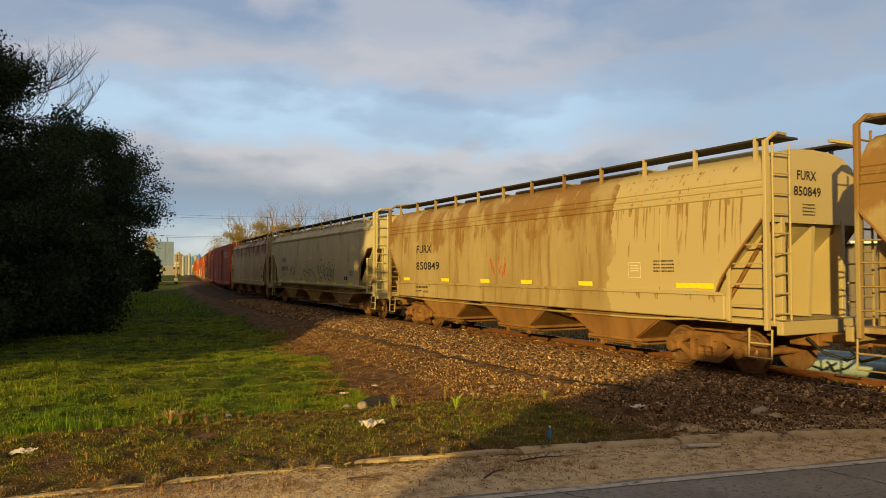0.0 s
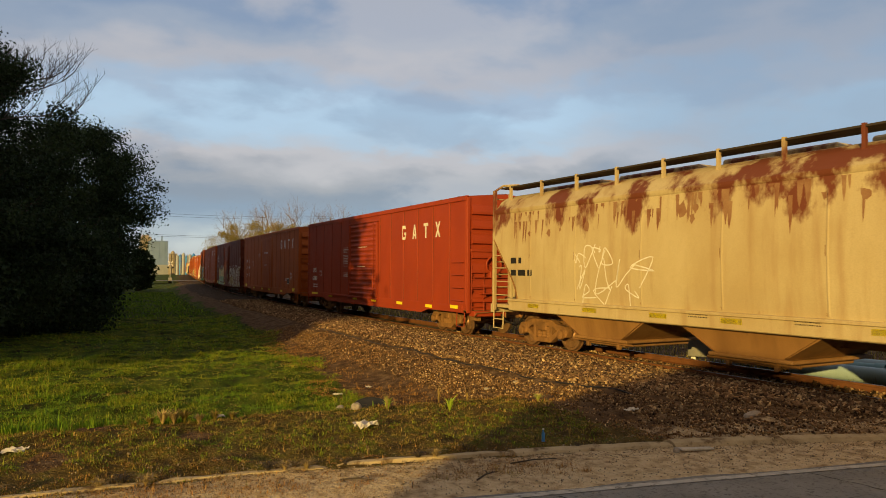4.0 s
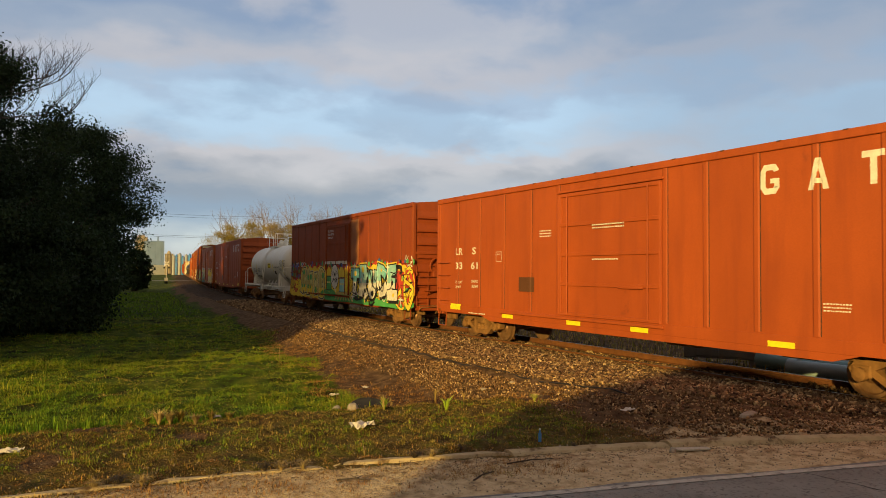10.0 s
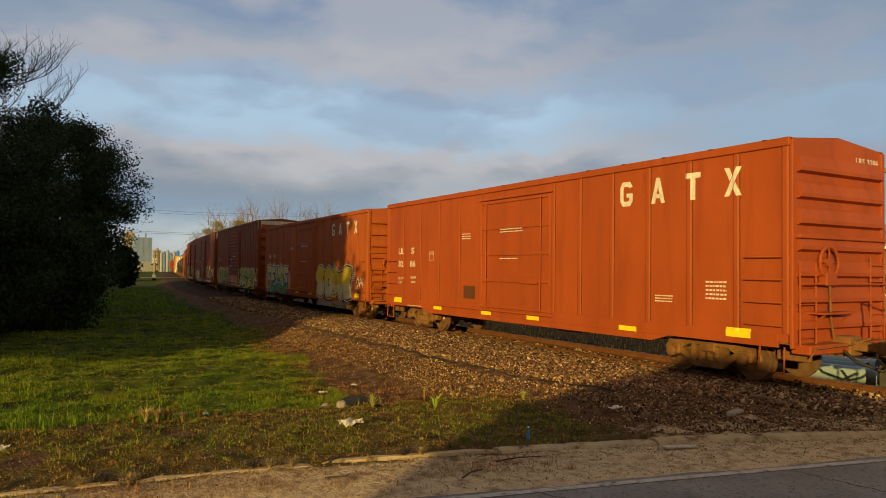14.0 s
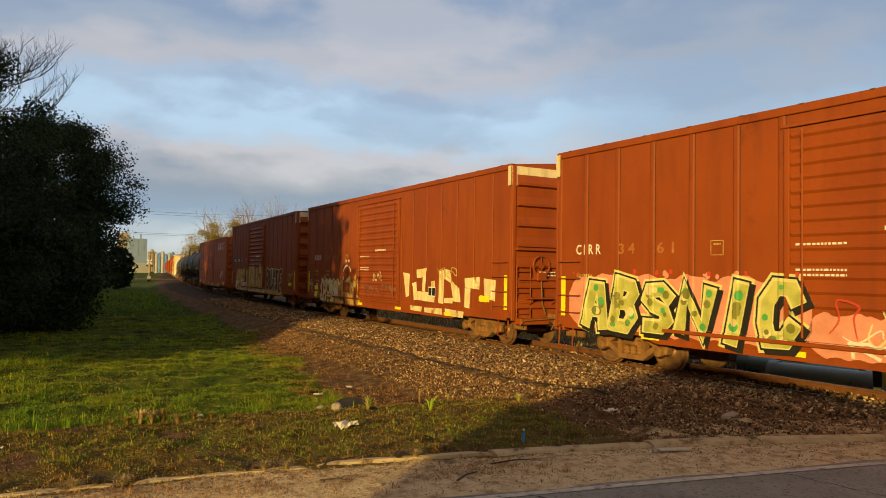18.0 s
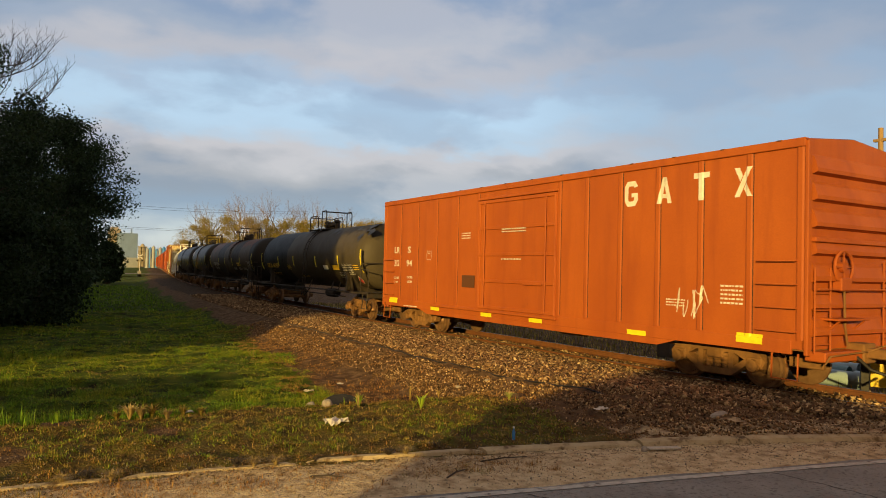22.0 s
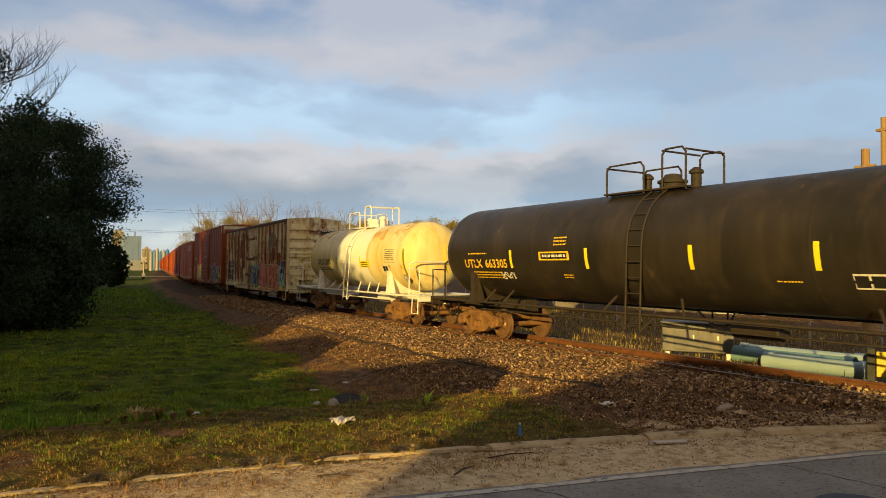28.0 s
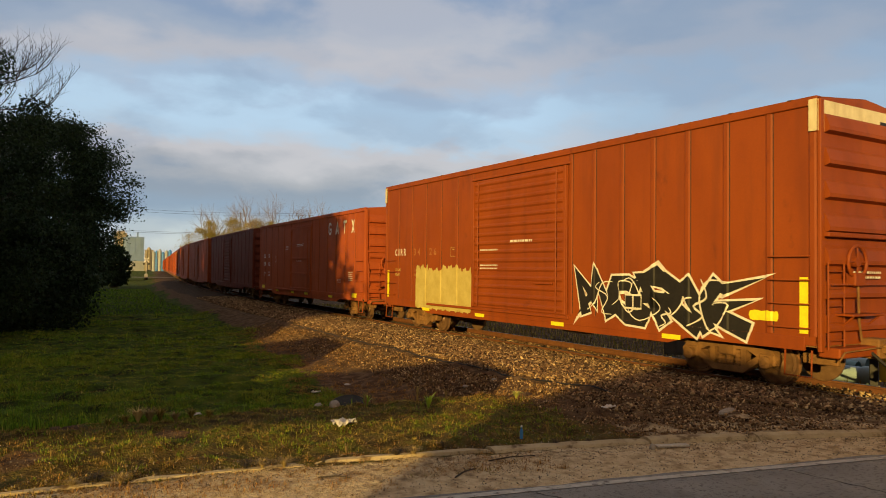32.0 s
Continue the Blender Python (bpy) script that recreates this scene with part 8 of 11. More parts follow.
car, sd, h = hicube("tall russet boxcar with black and white graffiti", 197.7, 216.7, "3426", 0.2, 4.33)
for k, (x0, x1) in enumerate([(6.1, 5.2), (5.3, 4.2), (4.3, 3.2), (3.3, 2.45)]):
    smear(sd, car, x0, x1, 0.75, 2.3 - 0.1 * (k % 2), G_TAN, 150 + k, off=0.003 + 0.001 * k)
piece(sd, car, "MCRK", -2.3, -6.9, 0.92, 2.12, WHITE, INK, INK, weight=0.30, edge=0.05, seed=155, jig=0.16, lean=-0.40)
for k, q in enumerate([((-2.35, 1.05), (-3.0, 2.0), (-3.15, 1.65)), ((-6.2, 1.85), (-7.5, 2.05), (-6.6, 1.70)), ((-6.3, 1.55), (-7.3, 1.62), (-6.5, 1.32)), ((-4.2, 1.95), (-4.9, 2.28), (-5.3, 1.95)), ((-5.6, 1.1), (-6.5, 0.92), (-6.2, 1.2))]):
    mx, mz = sum(p[0] for p in q) / 3, sum(p[1] for p in q) / 3
    sd.patch([(mx + (p[0] - mx) * 1.3, mz + (p[1] - mz) * 1.5) for p in q], WHITE, car, "painted_letter", 0.005)
    sd.patch(list(q), INK, car, "painted_letter", 0.0125)
wild_graffiti(sd, car, -2.8, -6.6, 0.95, 2.0, [[(WHITE, 0.0)]], 455, 9, 0.035, off=0.02)
consolidated(sd, car, -4.4, 1.4, 0.5, 0.32)

B14 = lrs("red boxcar with a panelled plug door", 216.7, 235.5, C_ORANGE_B, ("LR", "S"), "3312", door_at=0.2, door_w=3.4)

# -- tank wagons --
car, sd, hd, zc = tank("cream tank wagon with white top rails", -32.0, -17.7, C_WHITETANK, radius=1.30, rail=C_WHITETANK, dish=0.95, stripes=(4.7, 2.92, -2.33, -5.0), ladder_x=0.05, dome_x=0.2)
enter(car, -32.0, -17.7)
sd.words("UTLX", 4.03, 2.02, 0.34, INK, car, width=1.0)
sd.words("11795", 2.75, 2.02, 0.34, INK, car, width=0.84)
sd.bars(3.9, 1.9, 1, 0.05, INK, car, width=0.9)
sd.bars(3.8, 1.75, 2, 0.06, INK, car, width=1.7)
sd.rect(-0.80, -1.66, 2.28, 2.60, YELLOW, car, "warning_plate", 0.01)
sd.bars(-0.90, 2.56, 3, 0.065, INK, car, width=0.66, off=0.014)
sd.words("SULFURIC ACID", -2.52, 2.27, 0.14, INK, car, width=1.5)
consolidated(sd, car, -2.75, 1.85, 0.36, 0.24, INK)
frame_box(sd, car, -4.2, -5.6, 2.35, 2.75, 8, INK, 0.026)
sd.bars(-4.0, 2.25, 2, 0.05, INK, car, width=1.2)
sd.bars(1.2, 2.25, 4, 0.04, INK, car, width=0.5)
placard(sd, car, -5.05, 1.62, 0.24, WHITE, INK, "1830")

car, sd, hd, zc = tank("dusty olive-black tank wagon with yellow stripes", 96.4, 114.8, C_DUSTTANK, radius=1.41, under=BLACK_STEEL, rail=BLACK_STEEL, stripes=(7.6, 4.2, 1.45, -2.0, -5.0, -7.6), ladder_x=-0.70, dome_x=-0.45)
enter(car, 96.4, 114.8)
blotches(sd, car, [(-2.2, -8.0, 3.9, 4.7), (-6.0, -8.0, 3.4, 4.3)], TANKSPILL, 531, 3.0, (0.15, 0.5), 0.004, "spilt_oil", 0.8)
drips(sd, car, [(-2.4, -7.8, 4.0), (2.0, -2.0, 4.4)], TANKSPILL, 532, 2.5, (0.06, 0.25), (0.3, 1.2), 0.004, "spilt_oil")
sd.words("UTLX", 6.50, 2.02, 0.34, TAPE, car, width=1.0)
sd.words("661537", 5.35, 2.02, 0.34, TAPE, car, width=1.05)
sd.bars(6.3, 1.88, 1, 0.06, TAPE, car, width=1.0)
sd.bars(6.1, 1.70, 2, 0.06, TAPE, car, width=1.7)
sd.bars(2.7, 2.2, 4, 0.05, TAPE, car, width=0.6)
sd.bars(0.8, 1.6, 2, 0.05, TAPE, car, width=1.0)
sd.rect(-4.18, -4.98, 1.99, 2.22, TAPE, car, "yellow_plate", 0.012)
sd.rect(-3.0, -3.6, 2.0, 2.2, WHITE, car, "white_plate", 0.012)
frame_box(sd, car, -5.32, -6.57, 1.78, 2.27, 6, WHITE, 0.05)
sd.bars(-6.65, 2.25, 3, 0.06, TAPE, car, width=0.6)
frame_box(sd, car, -4.78, -5.33, 1.60, 1.86, 2, WHITE, 0.05)
RED_SIGN = surf("red_placard", (0.55, 0.03, 0.02), (0.5, 0.03, 0.02), 4, 0.5)
placard(sd, car, -6.82, 1.5, 0.24, RED_SIGN, WHITE)

car, sd, hd, zc = tank("brown-black tank wagon with yellow stripes", 114.8, 132.8, C_BROWNTANK, radius=1.36, under=BLACK_STEEL, rail=BLACK_STEEL, stripes=(7.68, 3.8, 1.37, -1.45, -4.05, -7.68), ladder_x=-0.75, dome_x=-0.6, over=0.1, drum_half=8.45, pivot=2.3)
enter(car, 114.8, 132.8)
sd.words("TCIX", 6.08, 2.04, 0.33, WHITE, car, width=0.8)
sd.words("210120", 5.12, 2.04, 0.33, WHITE, car, width=1.1)
sd.bars(5.8, 1.9, 2, 0.06, WHITE, car, width=1.5)
sd.rect(-2.93, -3.78, 2.03, 2.28, TAPE, car, "yellow_plate", 0.012)
sd.bars(-3.05, 2.20, 1, 0.12, INK, car, width=0.6, off=0.016)
for x in (-1.5, -3.2, -4.7):
    sd.bars(x, 1.92, 3, 0.045, WHITE, car, width=1.1)
frame_box(sd, car, -5.4, -5.98, 1.60, 1.89, 2, WHITE, 0.06)
frame_box(sd, car, -6.2, -7.4, 1.75, 2.35, 7, WHITE, 0.05)
placard(sd, car, -5.95, 1.28, 0.2, WHITE, INK)

car, sd, hd, zc = tank("black tank wagon with a white sign", 132.8, 145.5, C_BLACKTANK, radius=1.38, under=BLACK_STEEL, rail=BLACK_STEEL, stripes=(4.6, 2.0, -2.0, -4.6), ladder_x=0.2, dome_x=0.35)
enter(car, 132.8, 145.5)
sd.rect(3.2, 2.6, 1.9, 2.5, YELLOW, car, "yellow_plate", 0.012)
sd.rect(3.2, 2.3, 1.55, 1.85, TAPE, car, "yellow_plate", 0.012)
sd.bars(1.4, 2.4, 4, 0.05, TAPE, car, width=0.7)
sd.words("UTLX", 4.5, 2.0, 0.34, TAPE, car, width=0.9)
tag(sd, car, 4.4, 3.5, 2.6, 3.5, WHITE, 161, 4, 0.09, off=0.008)
sd.bars(4.4, 1.85, 3, 0.06, TAPE, car, width=1.3)
placard(sd, car, -4.2, 1.5, 0.22, WHITE, INK)

car, sd, hd, zc = tank("black tank wagon with yellow lettering", 145.5, 164.4, C_BLACKTANK, radius=1.40, under=BLACK_STEEL, rail=BLACK_STEEL, stripes=(8.45, 4.86, 1.77, -1.37, -4.07, -7.3), ladder_x=0.12, dome_x=0.30, over=0.4, drum_half=8.85, pivot=2.3)
enter(car, 145.5, 164.4)
sd.words("UTLX", 7.28, 2.12, 0.36, TAPE, car, width=0.95)
sd.words("663305", 6.18, 2.12, 0.36, TAPE, car, width=1.1)
sd.bars(7.05, 2.58, 1, 0.06, TAPE, car, width=1.0)
sd.bars(6.9, 2.0, 3, 0.06, TAPE, car, width=1.5)
sd.rect(3.60, 2.40, 2.33, 2.56, TAPE, car, "company_plate", 0.010)
sd.rect(3.52, 2.48, 2.37, 2.52, INK, car, "company_plate", 0.013)
sd.bars(3.45, 2.50, 1, 0.10, WHITE, car, width=0.92, off=0.016)
tag(sd, car, 5.5, 4.8, 1.75, 2.0, WHITE, 165, 4, 0.03)
sd.bars(3.0, 2.95, 3, 0.06, TAPE, car, width=0.5)
sd.bars(2.75, 1.95, 2, 0.05, TAPE, car, width=0.35)
sd.bars(-3.2, 1.9, 1, 0.05, TAPE, car, width=0.5)
frame_box(sd, car, -5.5, -6.9, 2.0, 2.6, 6, TAPE, 0.06)
consolidated(sd, car, -4.9, 1.75, 0.55, 0.3)
placard(sd, car, -6.9, 1.5, 0.24, WHITE, RED_SIGN)

car, sd, hd, zc = tank("cream tank wagon stained yellow with rust", 164.4, 179.3, C_YELLTANK, radius=1.33, under=C_WHITETANK, rail=C_WHITETANK, stripes=(4.9, 1.5, -1.2, -5.2), ladder_x=-0.07, dome_x=0.1, drum_half=5.78, dish=0.95, pivot=2.35)
enter(car, 164.4, 179.3)
blotches(sd, car, [(-1.6, -5.0, 3.3, 4.3), (5.0, 2.0, 3.6, 4.3)], GOLDRUST, 541, 3.0, (0.10, 0.40), 0.004, tall=0.8)
drips(sd, car, [(-1.6, -5.2, 3.7), (5.0, 2.0, 3.8)], GOLDRUST, 542, 3.5, (0.04, 0.16), (0.2, 1.1), 0.0045)
drips(sd, car, [(-3.2, -5.2, 2.2)], GOLDRUST, 543, 3.5, (0.04, 0.14), (0.2, 0.8), 0.0045)
sd.words("UTLX 12595", 3.93, 2.22, 0.34, INK, car, width=1.66)
sd.bars(3.8, 2.08, 2, 0.06, INK, car, width=1.6)
sd.rect(-1.18, -2.14, 2.10, 2.38, YELLOW, car, "warning_plate", 0.012)
sd.bars(-1.3, 2.34, 3, 0.06, INK, car, width=0.7, off=0.016)
consolidated(sd, car, -3.6, 1.9, 0.45, 0.28)
frame_box(sd, car, -3.6, -4.5, 2.3, 2.8, 5, INK, 0.05)
placard(sd, car, -5.1, 1.62, 0.24, WHITE, INK, "1830")

# the tail of the train, which never comes near: plain boxcars, copied
s = 235.5
tails = []
for i, (label, skin) in enumerate([("brown boxcar in the far part of the train", C_BROWN), ("russet boxcar in the far part of the train", C_RUSSET), ("red boxcar in the far part of the train", C_ORANGE_B)]):
    got = boxcar(label, s, s + 18.7, skin, ribbed=i % 2 == 0, detail=False)
    tails.append(got[0])
    enter(got[0], s, s + 18.7)
    s += 18.7
for i in range(14):
    c = copy_thing(tails[(i * 2 + i // 3) % 3], pose(0, 0, 0))
    enter(c, s, s + 18.7)
    s += 18.7

# ---- loose stuff by the thousand ----
def bulk(name, verts, faces, material, label, category):
    me = bpy.data.meshes.new(name)
    n, k = len(faces), faces.shape[1]
    me.vertices.add(len(verts))
    me.vertices.foreach_set("co", verts.astype(np.float32).ravel())
    me.loops.add(n * k)
    me.loops.foreach_set("vertex_index", faces.astype(np.int32).ravel())
    me.polygons.add(n)
    me.polygons.foreach_set("loop_start", np.arange(0, n * k, k, dtype=np.int32))
    me.polygons.foreach_set("loop_total", np.full(n, k, dtype=np.int32))
    me.update(calc_edges=True)
    me.materials.append(material)
    return tagged(new(name, me), label, category, kind="stuff")


def spin(n, rng):
    """n random rotations."""
    q = rng.normal(size=(n, 4))
    q /= np.linalg.norm(q, axis=1)[:, None]
    w, x, y, z = q.T
    return np.stack([np.stack([1 - 2 * (y * y + z * z), 2 * (x * y - z * w), 2 * (x * z + y * w)], 1),
                     np.stack([2 * (x * y + z * w), 1 - 2 * (x * x + z * z), 2 * (y * z - x * w)], 1),
                     np.stack([2 * (x * z - y * w), 2 * (y * z + x * w), 1 - 2 * (x * x + y * y)], 1)], 1)


CORE = np.array([(1, 0, 0), (-1, 0, 0), (0, 1, 0), (0, -1, 0), (0, 0, 1), (0, 0, -1)], float)
FACE8 = np.array([(0, 2, 4), (2, 1, 4), (1, 3, 4), (3, 0, 4), (2, 0, 5), (1, 2, 5), (3, 1, 5), (0, 3, 5)])


def stones(name, x, y, z, size, material, label, seed):
    rng = np.random.RandomState(seed)
    n = len(x)
    base = CORE[None] + rng.uniform(-0.35, 0.35, (n, 6, 3))
    base = base * (size[:, None] * np.stack([rng.uniform(0.9, 1.5, n), rng.uniform(0.8, 1.2, n), rng.uniform(0.6, 1.0, n)], 1))[:, None, :]
    v = np.einsum("nij,nkj->nki", spin(n, rng), base) + np.stack([x, y, z], 1)[:, None, :]
    f = FACE8[None] + (np.arange(n) * 6)[:, None, None]
    return bulk(name, v.reshape(-1, 3), f.reshape(-1, 3), material, label, "stones")


BALLAST = island("grey_brown_ballast", [(0.026, 0.016, 0.011), (0.30, 0.185, 0.095), (0.050, 0.029, 0.019), (0.70, 0.50, 0.27), (0.10, 0.052, 0.028), (0.42, 0.26, 0.13), (0.028, 0.017, 0.012), (0.20, 0.11, 0.055), (0.032, 0.020, 0.014), (0.34, 0.20, 0.10)])
rng = np.random.RandomState(11)


def bed_spots(n, y0, y1, lat0, lat1, rng):
    y = rng.uniform(y0, y1, n)
    lat = rng.uniform(lat0, lat1, n)
    x = np.interp(y, LINE[:, 1], LINE[:, 0]) + lat
    return x, y


xs, ys, zs, sz = [], [], [], []
for n, y0, y1, lat0, lat1, s0, s1 in ((36000, 5.0, 17, -3.9, -0.9, 0.020, 0.050), (24000, 17, 30, -3.8, -0.9, 0.024, 0.048), (9000, 30, 52, -3.9, -0.9, 0.032, 0.055),
                                      (9000, 4.0, 22, -0.9, 2.4, 0.025, 0.05), (9000, 5, 16, -5.4, -3.4, 0.010, 0.0295), (6000, 12, 30, -5.4, -3.6, 0.012, 0.0295), (9000, 4.0, 9.6, -6.4, -1.7, 0.006, 0.020)):
    x, y = bed_spots(n, y0, y1, lat0, lat1, rng)
    keep = (y > kerb_y(x) + 0.22 + 0.15 * waves(x, y, 1.7, 33)) & ((s1 > 0.021) | (x > 6.6 + 0.9 * waves(x, y, 1.6, 35))) & ((s1 < 0.03) | (off_track(x, y) > -bed_edge(y) + 0.25 * waves(x, y, 1.7, 33))) & (np.abs(x - np.interp(y, LINE[:, 1], LINE[:, 0]) + 4.05 - 0.15 * waves(x, y, 1.0, 34)) > 0.09) & (np.abs(np.abs(x - np.interp(y, LINE[:, 1], LINE[:, 0])) - 0.755) > 0.10)
    x, y = x[keep], y[keep]
    s = rng.uniform(s0, s1, len(x))
    xs.append(x), ys.append(y), sz.append(s), zs.append(ground_z(x, y) + s * rng.uniform(0.0, 0.95, len(x)))
stones("ballast", np.concatenate(xs), np.concatenate(ys), np.concatenate(zs), np.concatenate(sz), BALLAST, "coarse grey-brown ballast stones along the track", 5)


# grit and gravel on the sandy roadside
GRIT = island("sandy_grit", [(0.360, 0.288, 0.192), (0.240, 0.192, 0.132), (0.144, 0.108, 0.078), (0.432, 0.372, 0.288)])
x = rng.uniform(-3, 11, 5200)
y = line_y(x) + 0.25 + rng.uniform(0, 1, len(x)) ** 1.2 * 2.3
s = rng.uniform(0.002, 0.011, len(x))  * (1 + 0.8 * (rng.uniform(size=len(x)) > 0.97))
stones("roadside_grit", x, y, ground_z(x, y) + s * 0.3, s, GRIT, "loose grit and small stones on the sandy roadside", 6)


def blades(name, x, y, height, width, material, label, seed, lean=0.45, category="grass", way=None, simple=False):
    """Grass blades: strips bent over at the tip, or simple pointed ones where they are far off."""
    rng = np.random.RandomState(seed)
    n = len(x)
    z = ground_z(x, y) - 0.01
    a = rng.uniform(0, 2 * np.pi, n) if way is None else way + rng.normal(0, 0.5, n)
    d = np.stack([np.cos(a), np.sin(a)], 1)
    s = np.stack([-d[:, 1], d[:, 0]], 1)
    l = np.abs(rng.normal(0, lean, n)) * height
    p = np.stack([x, y], 1)
    w = (width * rng.uniform(0.7, 1.3, n))[:, None]
    mid = p + d * (l * 0.35)[:, None]
    tip = p + d * l[:, None]
    if simple:
        v = np.zeros((n, 3, 3))
        v[:, 0, :2], v[:, 1, :2], v[:, 2, :2] = p - s * w / 2, p + s * w / 2, tip
        v[:, 0, 2] = v[:, 1, 2] = z
        v[:, 2, 2] = z + height * np.maximum(0.12, 1 - 0.35 * np.minimum(l / height, 2.4))
        return bulk(name, v.reshape(-1, 3), np.arange(n * 3).reshape(-1, 3), material, label, category)
    v = np.zeros((n, 5, 3))
    v[:, 0, :2], v[:, 1, :2] = p - s * w / 2, p + s * w / 2
    v[:, 2, :2], v[:, 3, :2] = mid - s * w * 0.4, mid + s * w * 0.4
    v[:, 4, :2] = tip
    v[:, 0, 2] = v[:, 1, 2] = z
    v[:, 2, 2] = v[:, 3, 2] = z + height * 0.6
    v[:, 4, 2] = z + height * np.maximum(0.12, 1 - 0.35 * np.minimum(l / height, 2.4))
    tri = np.array([(0, 1, 3), (0, 3, 2), (2, 3, 4)])
    f = tri[None] + (np.arange(n) * 5)[:, None, None]
    return bulk(name, v.reshape(-1, 3), f.reshape(-1, 3), material, label, category)


def tufts(name, x, y, height, reach, per, width, material, label, seed, lean=0.9, simple=False):
    """Tussocks: blades that spread outwards from common roots."""
    rng = np.random.RandomState(seed)
    n = len(x) * per
    a, r = rng.uniform(0, 2 * np.pi, n), rng.uniform(0, 1, n) ** 0.7
    big = np.repeat(rng.uniform(0.5, 1.5, len(x)), per)
    rad = r * np.repeat(reach, per) * big
    hh = np.repeat(height, per) * big * (1.15 - 0.45 * r) * rng.uniform(0.5, 1.15, n)
    return blades(name, np.repeat(x, per) + np.cos(a) * rad, np.repeat(y, per) + np.sin(a) * rad, hh, width, material, label, seed + 500, lean, way=a, simple=simple)


GRASS = island("green_grass", [(0.085, 0.19, 0.010), (0.19, 0.36, 0.018), (0.028, 0.065, 0.006), (0.32, 0.46, 0.030), (0.07, 0.155, 0.010)], 0.7, 0.3, through_light=0.35)
LIMEGRASS = island("yellow_green_grass", [(0.17, 0.22, 0.011), (0.42, 0.47, 0.024), (0.05, 0.075, 0.006), (0.56, 0.54, 0.06), (0.10, 0.11, 0.010)], 0.75, 0.3, through_light=0.35)
DRYGRASS = island("dry_verge_grass", [(0.442, 0.286, 0.072), (0.091, 0.065, 0.018), (0.247, 0.221, 0.029), (0.728, 0.520, 0.156), (0.039, 0.026, 0.010), (0.312, 0.247, 0.044), (0.091, 0.104, 0.013)], 0.85, 0.2, through_light=0.3)
WEEDGREEN = island("low_green_weeds", [(0.072, 0.124, 0.013), (0.195, 0.273, 0.021), (0.031, 0.052, 0.008), (0.390, 0.442, 0.046), (0.104, 0.143, 0.013)], 0.75, 0.3, through_light=0.3)
BROWNWEED = island("brown_dead_weeds", [(0.52, 0.265, 0.072), (0.28, 0.135, 0.044), (0.62, 0.37, 0.12), (0.13, 0.066, 0.026), (0.07, 0.038, 0.017)], 0.9, 0.1, through_light=0.25)


def scatter(n, x0, x1, y0, y1, rng, keep):
    x, y = rng.uniform(x0, x1, n), rng.uniform(y0, y1, n)
    k = keep(x, y)
    return x[k], y[k]


def bare(x, y):
    """Whether a place lies on a trodden spot."""
    out = np.zeros(len(x), bool)
    for sx, sy, sr in BARE:
        out |= np.hypot(x - sx, (y - sy) * 0.6) < sr * (1.1 + 0.5 * waves(x, y, 3.0, 14))
    return out


crest = lambda x: 10.9 - 0.15 * x
patch = lambda x, y, s, seed: waves(x, y, s, seed)
mixed = lambda x, y, seed: 0.6 * waves(x, y, 0.8, seed) + 0.5 * waves(x, y, 2.3, seed + 1) + 0.4 * waves(x, y, 6.0, seed + 2)
some = lambda x, y, seed, level: mixed(x, y, seed) + rng.normal(0, 0.12, len(x)) > level
# the verge: olive and golden tussocks with dark earth between them
verge = lambda x, y: (y > kerb_y(x) + 0.05 + 0.5 * patch(x, y, 1.9, 21)) & (y < crest(x) + 0.9) & (x < 7.4 + 1.2 * patch(x, y, 1.3, 23)) & ~bare(x, y)
x, y = scatter(19000, -4, 9, 5.6, 12.2, rng, lambda x, y: verge(x, y) & some(x, y, 61, -0.16))
tufts("verge_grass", x, y, rng.uniform(0.02, 0.062, len(x)), rng.uniform(0.03, 0.13, len(x)), 20, 0.0085, DRYGRASS, "short dry yellowish grass on the roadside verge", 31, 1.35, simple=True)
x, y = scatter(7000, -4, 8, 6.4, 12.2, rng, lambda x, y: verge(x, y) & some(x, y, 71, 0.06))
tufts("verge_greens", x, y, rng.uniform(0.02, 0.07, len(x)), rng.uniform(0.03, 0.11, len(x)), 20, 0.017, WEEDGREEN, "low olive green weeds among the verge grass", 32, 1.3, simple=True)
x, y = scatter(14000, -4, 9, 5.6, 12.2, rng, lambda x, y: (y > kerb_y(x) + 0.1) & (y < crest(x) + 0.6) & (x < 8.2) & some(x, y, 81, -0.10))
tufts("dead_verge_weeds", x, y, rng.uniform(0.02, 0.06, len(x)), rng.uniform(0.04, 0.13, len(x)), 12, 0.007, BROWNWEED, "matted brown dead weeds on the verge", 38, 2.4, simple=True)
x, y = scatter(15000, -4, 5.6, 5.6, 9.2, rng, lambda x, y: (y > kerb_y(x) - 0.95 + 0.4 * patch(x, y, 1.9, 46)) & (y < kerb_y(x) + 0.3) & some(x, y, 84, -0.02))
tufts("roadside_weeds", x, y, rng.uniform(0.02, 0.065, len(x)), rng.uniform(0.03, 0.09, len(x)), 12, 0.009, BROWNWEED, "brown dead weeds between the kerb and the sand", 39, 2.2, simple=True)
x, y = scatter(5000, -4, 4.8, 5.6, 9.2, rng, lambda x, y: (y > kerb_y(x) - 0.7 + 0.4 * patch(x, y, 1.9, 47)) & (y < kerb_y(x) + 0.3) & some(x, y, 86, 0.02))
tufts("roadside_grass", x, y, rng.uniform(0.02, 0.07, len(x)), rng.uniform(0.03, 0.08, len(x)), 12, 0.010, DRYGRASS, "thin dry grass growing over the kerb", 40, 1.3, simple=True)
